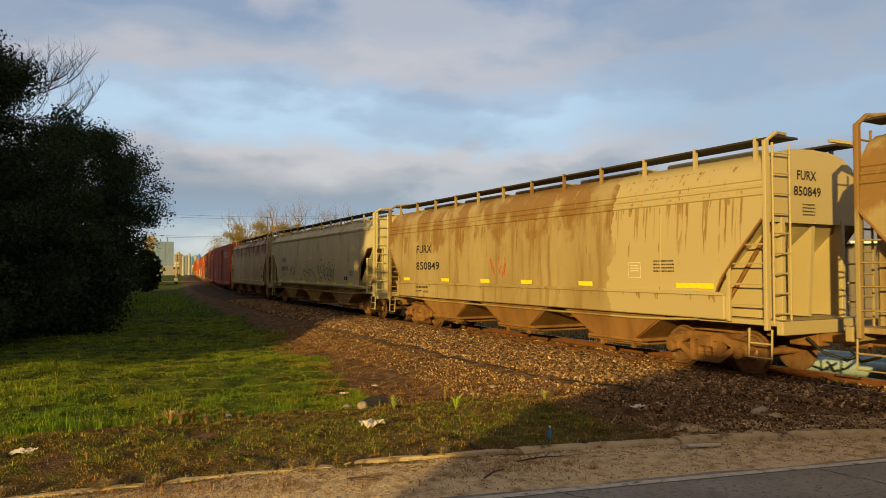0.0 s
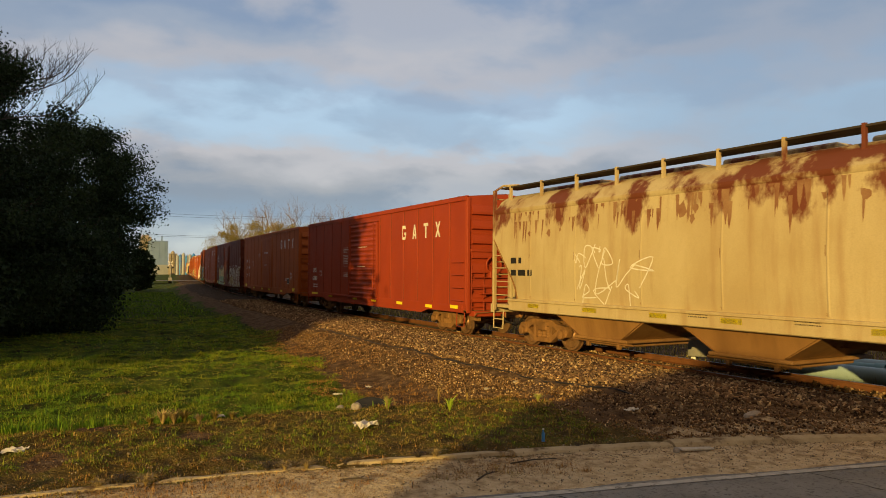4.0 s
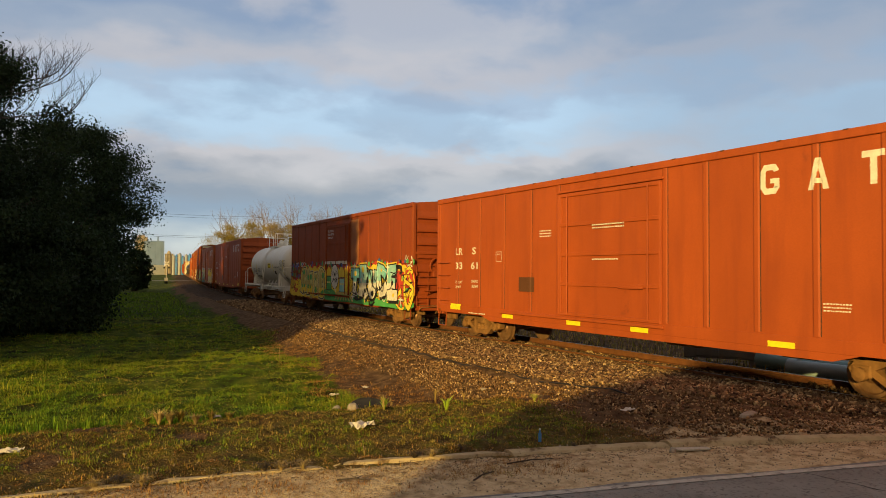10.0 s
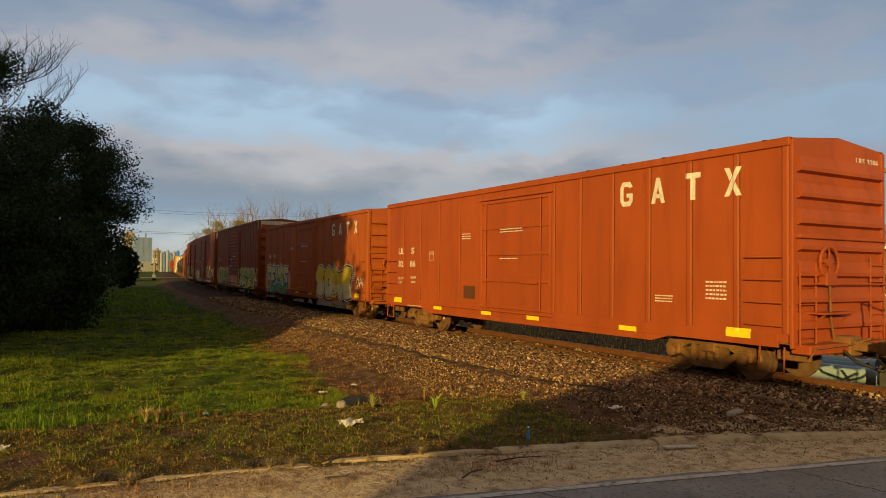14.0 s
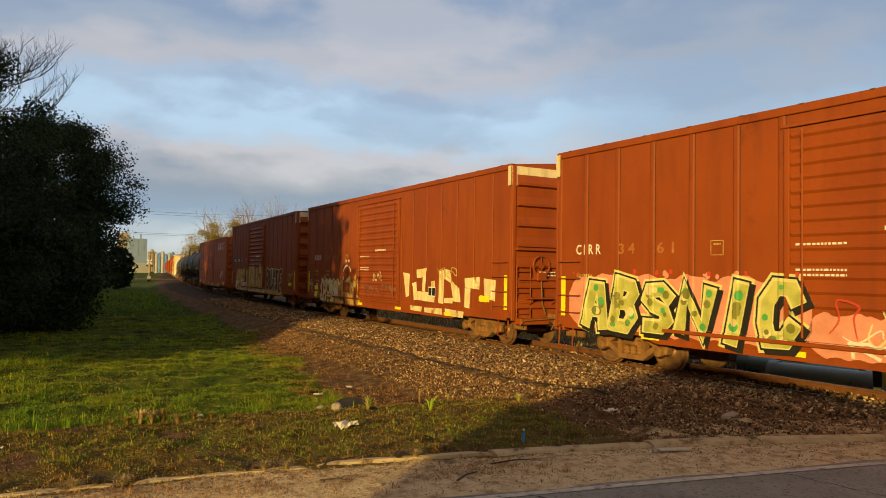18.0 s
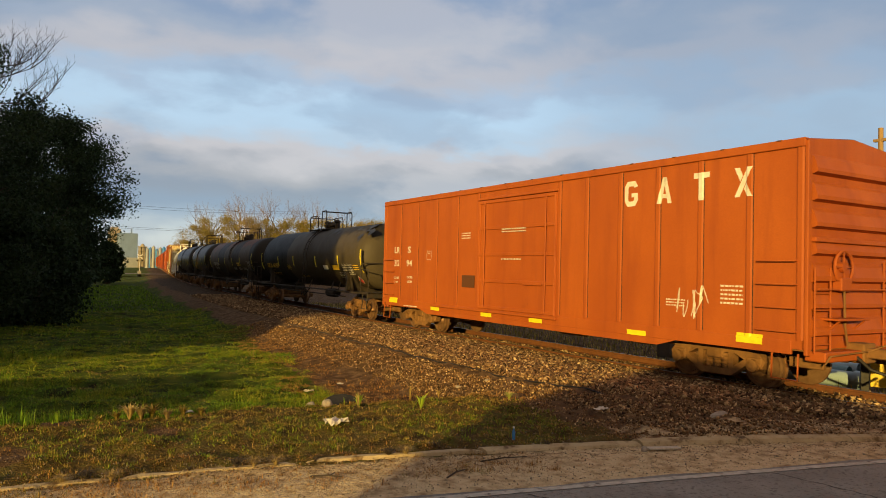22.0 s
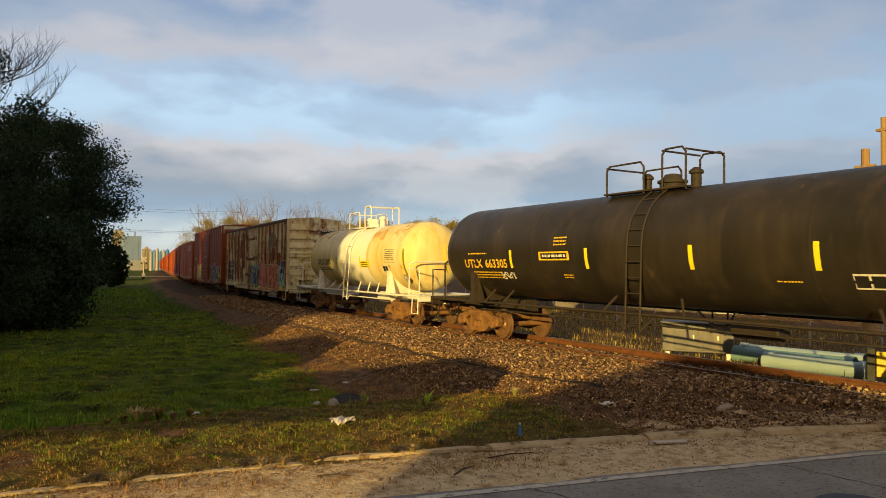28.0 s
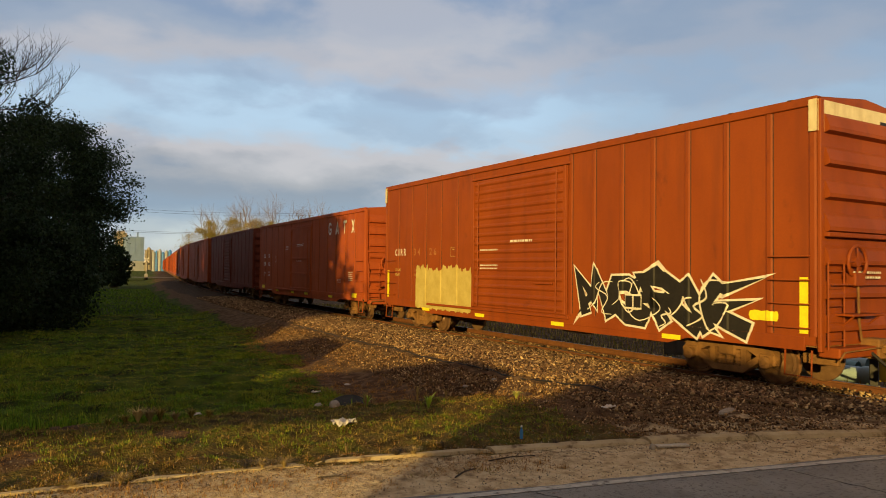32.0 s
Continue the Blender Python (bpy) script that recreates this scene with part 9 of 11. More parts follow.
# the lawn: coarse uneven grass, lush along its lower edge
lawn = lambda x, y: (y > crest(x) + 0.1 + 0.3 * patch(x, y, 2.1, 24)) & (off_track(x, y) < weed_edge(y) + 0.5 + 0.9 * waves(x, y, 0.9, 27)) & ~bare(x, y)
tall = lambda x, y: 0.35 + 2.3 * np.clip(mixed(x, y, 91) + 0.15, 0, 0.6)
for y0, y1, x1, n, per, w, sd_ in ((10.8, 17, 8, 11000, 13, 0.010, 0), (17, 25, 8.5, 9000, 12, 0.015, 10), (25, 44, 12, 6000, 11, 0.032, 20)):
    x, y = scatter(n, -4, x1, y0, y1, rng, lambda x, y: lawn(x, y) & some(x, y, 91, -0.17))
    tufts("lawn_grass", x, y, rng.uniform(0.04, 0.11, len(x)) * tall(x, y), rng.uniform(0.05, 0.16, len(x)) * (1 + (y > 25)), per, w, GRASS, "uneven green uncut grass beside the railway", 133 + sd_, 1.2, simple=True)
    x, y = scatter(int(n * 1.3), -4, x1, y0, y1, rng, lambda x, y: lawn(x, y) & some(x, y, 97, -0.12))
    tufts("lawn_grass", x, y, rng.uniform(0.04, 0.12, len(x)) * tall(x, y), rng.uniform(0.05, 0.18, len(x)) * (1 + (y > 25)), per, w, LIMEGRASS, "yellow-green worn grass beside the railway", 134 + sd_, 1.5, simple=True)
    x, y = scatter(n // 3, -4, x1, y0, y1, rng, lambda x, y: lawn(x, y) & some(x, y, 101, 0.08))
    tufts("lawn_thatch", x, y, rng.uniform(0.03, 0.07, len(x)), rng.uniform(0.06, 0.16, len(x)), per, w, DRYGRASS, "dry thatch showing through the grass", 135 + sd_, 1.3, simple=True)
x, y = scatter(1500, -4, 5.6, 11, 13.2, rng, lambda x, y: (y > crest(x) + 0.15) & (y < crest(x) + 1.5 + 0.7 * patch(x, y, 1.5, 25)))
tufts("lush_grass", x, y, rng.uniform(0.10, 0.22, len(x)), rng.uniform(0.04, 0.10, len(x)), 12, 0.012, GRASS, "lush green grass in the hollow below the verge", 136, 0.5)
x, y = scatter(22000, -4, 18, 44, 90, rng, lambda x, y: off_track(x, y) < -5.4)
blades("far_lawn_grass", x, y, rng.uniform(0.07, 0.2, len(x)), 0.05, GRASS, "green uncut grass farther along the railway", 35)
# reddish dead weeds on the bank between turf and stones
x, y = scatter(15000, 4.0, 11, 8.6, 30, rng, lambda x, y: (off_track(x, y) > weed_edge(y) - 0.3 + 0.5 * waves(x, y, 0.9, 28)) & (off_track(x, y) < -4.3 + 0.35 * waves(x, y, 1.4, 29)) & (y > crest(x) - 0.6) & some(x, y, 111, -0.22))
tufts("bank_weeds", x, y, rng.uniform(0.03, 0.085, len(x)) * (1 + 1.0 * (rng.uniform(size=len(x)) > 0.93)), rng.uniform(0.04, 0.12, len(x)), 12, 0.010, BROWNWEED, "reddish brown dead weeds on the earth bank", 36, 1.0, simple=True)
x, y = scatter(26000, 14.5, 30, 4, 45, rng, lambda x, y: off_track(x, y) > 2.8)
blades("far_side_grass", x, y, rng.uniform(0.06, 0.28, len(x)), 0.02, DRYGRASS, "yellow dry grass beyond the track", 37)


# ---- trees ----
BARK = surf("grey_brown_bark", (0.075, 0.055, 0.04), (0.045, 0.035, 0.028), 7, 0.95, 0.8, stretch=(1, 1, 0.25))
OAKLEAF = island("dark_oak_leaves", [(0.014, 0.030, 0.013), (0.022, 0.044, 0.016), (0.030, 0.056, 0.018), (0.012, 0.022, 0.010), (0.040, 0.068, 0.022)], 0.75, 0.25, through_light=0.15)


def limbs(b, p, d, length, r, depth, rng, tips, spread=0.55, kids=3, n=6):
    """Branches that fork and taper."""
    pts, rad = [p], [r]
    q = p
    for i in range(3):
        d = (d + Vector((rng.uniform(-1, 1), rng.uniform(-1, 1), rng.uniform(-0.5, 0.9))) * 0.16).normalized()
        q = q + d * length / 3
        pts.append(q)
        rad.append(r * (1 - 0.14 * (i + 1)))
    b.tube(pts, rad, n, caps=False)
    if depth == 0:
        tips.append(q)
        return
    for k in range(kids):
        nd = (d + Vector((rng.uniform(-1, 1), rng.uniform(-1, 1), rng.uniform(-0.7, 0.8))) * spread).normalized()
        limbs(b, pts[-1] if k < 2 else pts[-2], nd, length * rng.uniform(0.62, 0.82), rad[-1] * 0.72, depth - 1, rng, tips, spread, kids, max(3, n - 1))


def oak(name, x, y, height, spread, leaves, leaf, label, seed, low=0.4, squash=1.0, base=None, trunk_r=0.35):
    """A leafy tree: trunk, limbs and a crown of small leaves set in clumps round the shell of the crown."""
    rr = random.Random(seed)
    g = float(ground_z(x, y)) if base is None else base
    tree = thing(name, label, "tree")
    tree.location = (x, y, g)
    b, tips = Build(), []
    b.tube([(0, 0, -0.2), (0.1, 0.05, height * 0.15), (0.0, 0.1, height * 0.32)], [trunk_r * 1.3, trunk_r, trunk_r * 0.8], 9)
    b.part("trunk", BARK, tree, "rough grey-brown trunk")
    for k in range(5):
        lb = Build()
        a = 2 * math.pi * k / 5 + rr.uniform(-0.4, 0.4)
        limbs(lb, Vector((0, 0.1, height * 0.28)), Vector((math.cos(a), math.sin(a), rr.uniform(0.4, 1.3))).normalized(), height * 0.17, trunk_r * 0.45, 2, rr, tips)
        lb.part("limb", BARK, tree)
    rng = np.random.RandomState(seed)
    # clumps on and inside the crown's uneven shell
    m = 260
    th = rng.uniform(0, 2 * np.pi, m)
    cz = rng.uniform(0, 1, m)
    rad = np.sqrt(np.maximum(0.02, 1 - ((cz - 0.42) / 0.60) ** 2)) * (0.80 + 0.22 * np.sin(3 * th + seed) + rng.uniform(-0.15, 0.14, m))
    depth = rng.uniform(0.35, 1.0, m) ** 0.5
    cx, cy = np.cos(th) * rad * spread * depth, np.sin(th) * rad * spread * depth
    cz = low + cz * (height - low) * squash
    c = rng.randint(0, m, leaves)
    sig = spread * rng.uniform(0.05, 0.12, m)
    v0 = np.stack([cx[c], cy[c], cz[c]], 1) + np.clip(rng.normal(size=(leaves, 3)), -1.9, 1.9) * sig[c][:, None] * np.array([1, 1, 0.75])
    v0[:, 2] = np.maximum(v0[:, 2], 0.05)
    size = leaf * rng.uniform(0.6, 1.4, leaves)
    quad = np.array([(-0.5, 0, 0), (0, -0.3, 0.06), (0.5, 0, 0), (0, 0.3, 0.06)])
    v = np.einsum("nij,kj->nki", spin(leaves, rng), quad) * size[:, None, None] + v0[:, None, :]
    f = np.arange(leaves * 4).reshape(-1, 4)
    crown = bulk("crown", v.reshape(-1, 3), f, OAKLEAF, "dense dark green leaves", "")
    del crown["kind"]
    crown.parent = tree
    return tree


oak("oak_tree", -2.7, 33.5, 11.8, 5.2, 120000, 0.125, "tall dark live oak with dense foliage to the ground", 41)
oak("oak_tree", 2.5, 46.0, 10.9, 5.2, 90000, 0.135, "spreading dark live oak beside the grass strip", 42, low=3.4)
oak("oak_tree", 4.6, 62.0, 9.0, 2.7, 16000, 0.32, "dark oak in the row beside the railway", 43)
oak("oak_tree", 8.2, 86.0, 7.5, 2.2, 12000, 0.40, "dark oak in the row beside the railway", 44)
oak("oak_tree", 13.3, 100.0, 5.2, 2.1, 9000, 0.35, "small dark tree near the far crossing", 45)
oak("shrub", 0.6, 36.5, 5.0, 3.8, 22000, 0.18, "dense dark shrub under the oaks", 46, low=0.05)
oak("shrub", -3.2, 29.8, 4.6, 3.0, 16000, 0.16, "dense dark shrub under the oaks", 47, low=0.05)
oak("shrub", 3.6, 51.0, 4.5, 2.2, 12000, 0.25, "dense dark shrub under the oaks", 48, low=0.05)
oak("shrub", 6.6, 72.0, 4.4, 1.9, 8000, 0.32, "dense dark shrub under the oaks", 49, low=0.05)
# hidden trees, added behind the row so that the far wagons lie in shade
for k, (x, y, hgt) in enumerate([(-4.0, 57.0, 12.0), (-2.0, 66.0, 12.0), (0.0, 76.0, 11.5), (1.0, 88.0, 10.5)]):
    oak("oak_tree", x, y, hgt, 4.3, 12000, 0.42, "hidden oak added behind the row to shade the far wagons", 340 + k)
# unseen trees, added outside the picture to shade the train and the turf
oak("oak_tree", -12.2, 15.8, 11.5, 4.6, 14000, 0.41, "unseen oak added west of the grass strip for its shade", 51, low=3.4)
oak("oak_tree", -14.8, 14.6, 17.0, 6.0, 22000, 0.55, "tall unseen oak added west of the grass strip for its shade", 81, low=3.6)
oak("oak_tree", -17.5, 18.2, 18.0, 6.5, 18000, 0.60, "tall unseen oak added west of the grass strip for its shade", 83, low=0.1)
oak("oak_tree", -23.3, 27.6, 18.5, 7.0, 18000, 0.62, "tall unseen oak added west of the grass strip for its shade", 84, low=0.1)
oak("oak_tree", -20.4, 22.2, 16.5, 6.5, 20000, 0.58, "tall unseen oak added west of the grass strip for its shade", 82, low=0.1)
oak("oak_tree", -14.5, 24.5, 12.0, 5.5, 10000, 0.51, "unseen oak added west of the grass strip for its shade", 52)
oak("oak_tree", -9.0, 32.0, 12.0, 5.0, 10000, 0.51, "unseen oak added west of the grass strip for its shade", 53)

oak("oak_tree", -15.5, 28.5, 13.0, 6.0, 11000, 0.63, "unseen oak added west of the grass strip for its shade", 54, low=1.5)
oak("oak_tree", -17.0, 35.0, 13.5, 6.0, 9000, 0.70, "unseen oak added west of the grass strip for its shade", 55, low=1.0)
oak("oak_tree", -22.0, 43.0, 16.5, 6.5, 8000, 0.77, "unseen oak added west of the grass strip for its shade", 56, low=1.0)
oak("oak_tree", -27.0, 52.0, 17.0, 7.0, 8000, 0.77, "unseen oak added west of the grass strip for its shade", 57, low=1.0)
oak("oak_tree", -32.0, 64.0, 16.0, 8.0, 8000, 0.85, "unseen oak added west of the grass strip for its shade", 58, low=1.0)

TWIG = surf("sunlit_bare_twigs", (0.20, 0.15, 0.10), (0.14, 0.105, 0.07), 5, 0.9)
DEADWOOD = surf("grey_dead_wood", (0.11, 0.095, 0.08), (0.08, 0.065, 0.055), 5, 0.9)


def bare_tree(x, y, height, label, seed, material, depth=5, r=0.16, lean=(0, 0, 1), base=None, spread=0.6):
    rr = random.Random(seed)
    g = float(ground_z(x, y)) if base is None else base
    t = thing("bare_tree", label, "tree")
    t.location = (x, y, g)
    d = Vector(lean).normalized()
    top = d * height * 0.32
    Build().tube([(0, 0, -0.2), tuple(top * 0.5 + Vector((0.1, 0, 0))), tuple(top)], [r * 1.2, r, r * 0.85], 7).part("trunk", material, t)
    for k in range(4):
        b = Build()
        nd = (d + Vector((rr.uniform(-1, 1), rr.uniform(-1, 1), rr.uniform(0.1, 0.9))) * 0.6).normalized()
        limbs(b, top, nd, height * 0.24, r * 0.5, depth - 1, rr, [], spread, 3, 5)
        b.part("limb", material, t)
    return t


WINTER = [(29.0, 112.0, 12.5, 61), (33.5, 110.0, 14.0, 62), (37.0, 106.0, 14.0, 63), (42.5, 104.0, 13.5, 64), (31.0, 99.0, 10.5, 65), (46.0, 100.0, 12.0, 66), (49.5, 98.0, 11.0, 67)]
for i, (x, y, hgt, sd_) in enumerate(WINTER):
    bare_tree(x, y, hgt, "leafless tree in low evening sun beyond the track", sd_, TWIG, 5, 0.42)


def dead_tree(x, y, boughs, label, seed):
    """A dead tree whose boughs reach sideways out of the leaves and carry twigs that turn upwards."""
    rr = random.Random(seed)
    t = thing("bare_tree", label, "tree")
    g = float(ground_z(x, y))
    t.location = (x, y, g)
    Build().tube([(0, 0, -0.2), (0.1, 0, 4.0), (0.0, 0.1, 8.0), (-0.1, 0.1, 11.5)], [0.34, 0.28, 0.19, 0.08], 8).part("trunk", DEADWOOD, t)

    def shoot(b, p, d, ln, r, depth):
        pts = [p]
        for i in range(4):
            d = (d + Vector((rr.uniform(-0.22, 0.22), rr.uniform(-0.2, 0.2), 0.05 + rr.uniform(-0.12, 0.14)))).normalized()
            pts.append(pts[-1] + d * ln / 4)
        b.tube([tuple(q) for q in pts], [r, r * 0.8, r * 0.62, r * 0.45, r * 0.28], 4 if depth < 2 else 5)
        if depth:
            for i in range(1, 5):
                for k in range(2 if depth > 1 else 1):
                    turn = 1 if (i + k) % 2 else -1
                    nd = (d * 0.8 + Vector((turn * rr.uniform(0.2, 0.7), rr.uniform(-0.5, 0.5), rr.uniform(0.0, 0.8)))).normalized()
                    shoot(b, pts[i], nd, ln * rr.uniform(0.35, 0.55), r * 0.5, depth - 1)

    for z0, d, ln in boughs:
        b = Build()
        shoot(b, Vector((0, 0.1, z0)), Vector(d).normalized(), ln, 0.045, 3)
        b.part("limb", DEADWOOD, t)


dead_tree(-1.6, 33.0, [(10.4, (1.0, -0.25, 0.0), 2.5), (9.5, (1.0, -0.2, 0.02), 3.1), (8.8, (1.0, -0.3, -0.06), 3.4), (10.9, (0.8, 0.2, 0.1), 1.5)], "leafless dead tree rising out of the oaks", 71)



def thicket(name, spots, n, size, material, label, seed):
    rng = np.random.RandomState(seed)
    c = rng.randint(0, len(spots), n)
    s = np.array(spots)
    p = s[c, :3] + rng.normal(size=(n, 3)) * s[c, 3:4] * np.array([1, 1, 0.6])
    p[:, 2] = np.maximum(p[:, 2], -0.4)
    ln = size * rng.uniform(0.5, 1.5, n)
    d = rng.normal(size=(n, 3)) + np.array([0, 0, 0.7])
    d /= np.linalg.norm(d, axis=1)[:, None]
    o = np.cross(d, rng.normal(size=(n, 3)))
    o /= np.linalg.norm(o, axis=1)[:, None]
    w = 0.026
    v = np.stack([p - o * w, p + o * w, p + d * ln[:, None]], 1)
    return bulk(name, v.reshape(-1, 3), np.arange(n * 3).reshape(-1, 3), material, label, "bushes")


BRUSH = island("tan_winter_brush", [(0.34, 0.27, 0.070), (0.24, 0.20, 0.050), (0.42, 0.33, 0.10), (0.15, 0.13, 0.035)], 0.9, 0.1, through_light=0.3)
rr = random.Random(5)
thicket("winter_brush", [(24.2 + i * 0.085 + rr.uniform(-0.5, 0.5), 109 - i * 0.053 + rr.uniform(-2, 2), min(8.8, 5.6 + i * 0.14) * rr.uniform(0.05, 1.0), rr.uniform(0.35, 0.7)) for i in range(420)], 150000, 0.36, BRUSH, "tan leafless brush in evening light beyond the track", 8)
# ---- far plant with silos, over the end of the straight ----
CONCRETE = surf("pale_concrete", (0.33, 0.32, 0.31), (0.26, 0.25, 0.24), 0.3, 0.85, 0.1, world_space=True)
SUNCREAM = surf("cream_cladding", (0.38, 0.33, 0.24), (0.31, 0.26, 0.18), 0.4, 0.8, world_space=True)
BLUETANK = surf("blue_tank_paint", (0.05, 0.24, 0.62), (0.04, 0.18, 0.5), 0.4, 0.5, world_space=True)
WHITETANK = surf("white_tank_paint", (0.36, 0.38, 0.40), (0.30, 0.32, 0.34), 0.4, 0.5, world_space=True)


def bearing(az, dist):
    return dist * math.sin(radians(az)), dist * math.cos(radians(az))


# blue of haze and shade is put into the silo block's colour
PLANTHAZE = surf("haze_blue_concrete", (0.20, 0.29, 0.45), (0.18, 0.26, 0.40), 0.3, 0.85, 0.1, world_space=True)
plant = thing("grain_silo", "tall pale concrete silo block with a cream head house", "silo")
x, y = bearing(8.95, 420)
Build().box(x - 4.6, x + 4.6, y, y + 14, -1, 18.0).box(x + 1.0, x + 1.6, y, y + 1, 18.0, 20.5).part("silo_block", PLANTHAZE, plant)
for k in range(3):
    Build().box(x - 3.0 + k * 3.0, x - 2.9 + k * 3.0, y - 0.12, y, -1, 18.0).part("pilaster", PLANTHAZE, plant)
x, y = bearing(8.05, 430)
Build().box(x - 2.6, x + 2.6, y, y + 10, -1, 20.5).box(x - 1.6, x + 1.6, y + 2, y + 8, 20.5, 21.6).part("head_house", SUNCREAM, plant)
x, y = bearing(9.3, 410)
Build().box(x - 5, x + 3.5, y, y + 8, -1, 4.6).part("store", WHITETANK, plant, "low white store")
tower = thing("process_tower", "yellow-lit steel process tower with platforms", "tower")
x, y = bearing(9.95, 400)
for dx in (-1.6, 1.6):
    for dy in (0, 3):
        Build().box(x + dx - 0.2, x + dx + 0.2, y + dy - 0.2, y + dy + 0.2, -1, 10.5).part("column", SUNCREAM, tower)
for z in (3, 5.5, 8, 10.2):
    Build().box(x - 2, x + 2, y - 0.4, y + 3.4, z, z + 0.4).part("platform", SUNCREAM, tower)
Build().lathe([(0, 1.1), (11, 1.1), (12, 0.4)], 12, "z", (x, y + 1.5, 0)).part("vessel", SUNCREAM, tower)
for i, az in enumerate((10.25, 10.45, 10.68, 10.9, 11.15, 11.4)):
    x, y = bearing(az, 380 + (i % 2) * 12)
    t = thing("storage_tank", "upright blue storage tank" if i % 2 else "upright white storage tank", "tank", "far storage tanks")
    Build().lathe([(-1, 0.85), (8.6 + (i % 3) * 0.6, 0.85), (9.5 + (i % 3) * 0.6, 0.2)], 14, "z", (x, y, 0)).part("shell", BLUETANK if i % 2 else WHITETANK, t)
    Build().tube([(x - 1.3, y - 0.5, 0), (x - 1.3, y - 0.5, 10.0)], 0.12).part("vent_pipe", SUNCREAM, t)

# ---- far level crossing: mast, road, wires ----
POLE = surf("weathered_pole_wood", (0.12, 0.09, 0.065), (0.08, 0.06, 0.045), 4, 0.95)
GALV = surf("galvanised_steel", (0.50, 0.50, 0.49), (0.40, 0.40, 0.39), 4, 0.5, 0, 0.5)
mast = thing("crossing_signal", "grey crossing mast with white crossed boards", "signal")
x, y = bearing(9.75, 150)
Build().tube([(x, y, -0.5), (x, y, 3.7)], 0.07, 8).part("mast", GALV, mast)
for r in (45, -45):
    bd = Build().box(-0.6, 0.6, -0.02, 0.02, -0.11, 0.11).part("crossed_board", WHITE, mast)
    bd.matrix_basis = pose(x, y - 0.15, 3.3, 0, r, 0)
for dx in (-0.45, 0.45):
    Build().lathe([(-0.1, 0.18), (0.05, 0.18), (0.06, 0.1)], 12, "y", (x + dx, y - 0.15, 2.5)).part("lamp_hood", INK, mast)
Build().box(x - 0.3, x + 0.3, y - 0.2, y + 0.2, -0.6, 0.5).part("foot", CONCRETE, mast)
x0, y0 = bearing(4.0, 152)
x1, y1 = bearing(30.0, 158)
plain("far_road", [(x0 - 30, y0 - 3, -0.10), (x1 + 60, y1 - 3, -0.10), (x1 + 60, y1 + 4, -0.10), (x0 - 30, y0 + 4, -0.10)], [(0, 1, 2, 3)], ASPHALT)
tagged(bpy.data.objects["far_road"], "grey road over the far level crossing", "road", kind="structure")
wires = []
for az, dist in ((4.2, 240), (16.5, 250)):
    x, y = bearing(az, dist)
    p = thing("utility_pole", "tall wooden utility pole with crossarm", "pole", "utility poles")
    Build().tube([(x, y, -0.5), (x, y, 21.0)], [0.2, 0.13], 8).part("shaft", POLE, p)
    Build().box(x - 1.2, x + 1.2, y - 0.06, y + 0.06, 20.3, 20.5).part("crossarm", POLE, p)
    for z in (20.6, 19.8, 13.7, 13.2):
        Build().lathe([(z - 0.15, 0.05), (z, 0.09), (z + 0.15, 0.05)], 8, "z", (x, y - 0.1, 0)).part("insulator", GALV, p)
    wires.append((x, y))
lines = thing("overhead_wires", "black overhead wires across the sky", "wires")
for z, sag in ((20.6, 0.5), (19.8, 0.5), (13.7, 0.5), (13.2, 0.5)):
    (xa, ya), (xb, yb) = wires
    Build().tube([(xa + (xb - xa) * k / 12, ya + (yb - ya) * k / 12, z - sag * 4 * (k / 12) * (1 - k / 12)) for k in range(-6, 19)], 0.045, 4).part("wire", INK, lines)

# ---- beyond the track ----
CABINET = surf("pale_grey_cabinet_paint", (0.17, 0.17, 0.165), (0.13, 0.13, 0.125), 2, 0.6, streak=(0.3, 0.22, 0.14), streak_amount=0.5)
PIPE = surf("pale_blue_plastic_pipe", (0.30, 0.42, 0.48), (0.35, 0.47, 0.52), 1.5, 0.5)
PIPE_B = surf("teal_plastic_pipe", (0.17, 0.31, 0.35), (0.20, 0.36, 0.39), 1.5, 0.5)
SIGNY = surf("yellow_sign_face", (0.78, 0.58, 0.04), (0.70, 0.50, 0.04), 3, 0.6)
cab = thing("signal_cabinet", "pale grey steel equipment cabinet beyond the rails", "cabinet")
Build().box(-0.95, 0.95, -0.4, 0.4, 0.0, 0.78, 0.02).part("housing", CABINET, cab)
Build().box(-1.0, 1.0, -0.45, 0.45, 0.78, 0.84, 0.02).part("lid", CABINET, cab)
for x in (-0.32, 0.32):
    Build().box(x - 0.29, x + 0.29, -0.425, -0.40, 0.06, 0.74, 0.008).part("cabinet_door", CABINET, cab)
    Build().box(x + 0.2, x + 0.24, -0.445, -0.425, 0.36, 0.48).part("latch", GALV, cab)
for x in (-0.8, 0.8):
    Build().box(x - 0.06, x + 0.06, -0.3, 0.3, -0.25, 0.0).part("leg", GALV, cab)
cab.matrix_basis = pose(17.0, 12.9, -0.20, 0, 0, -55)
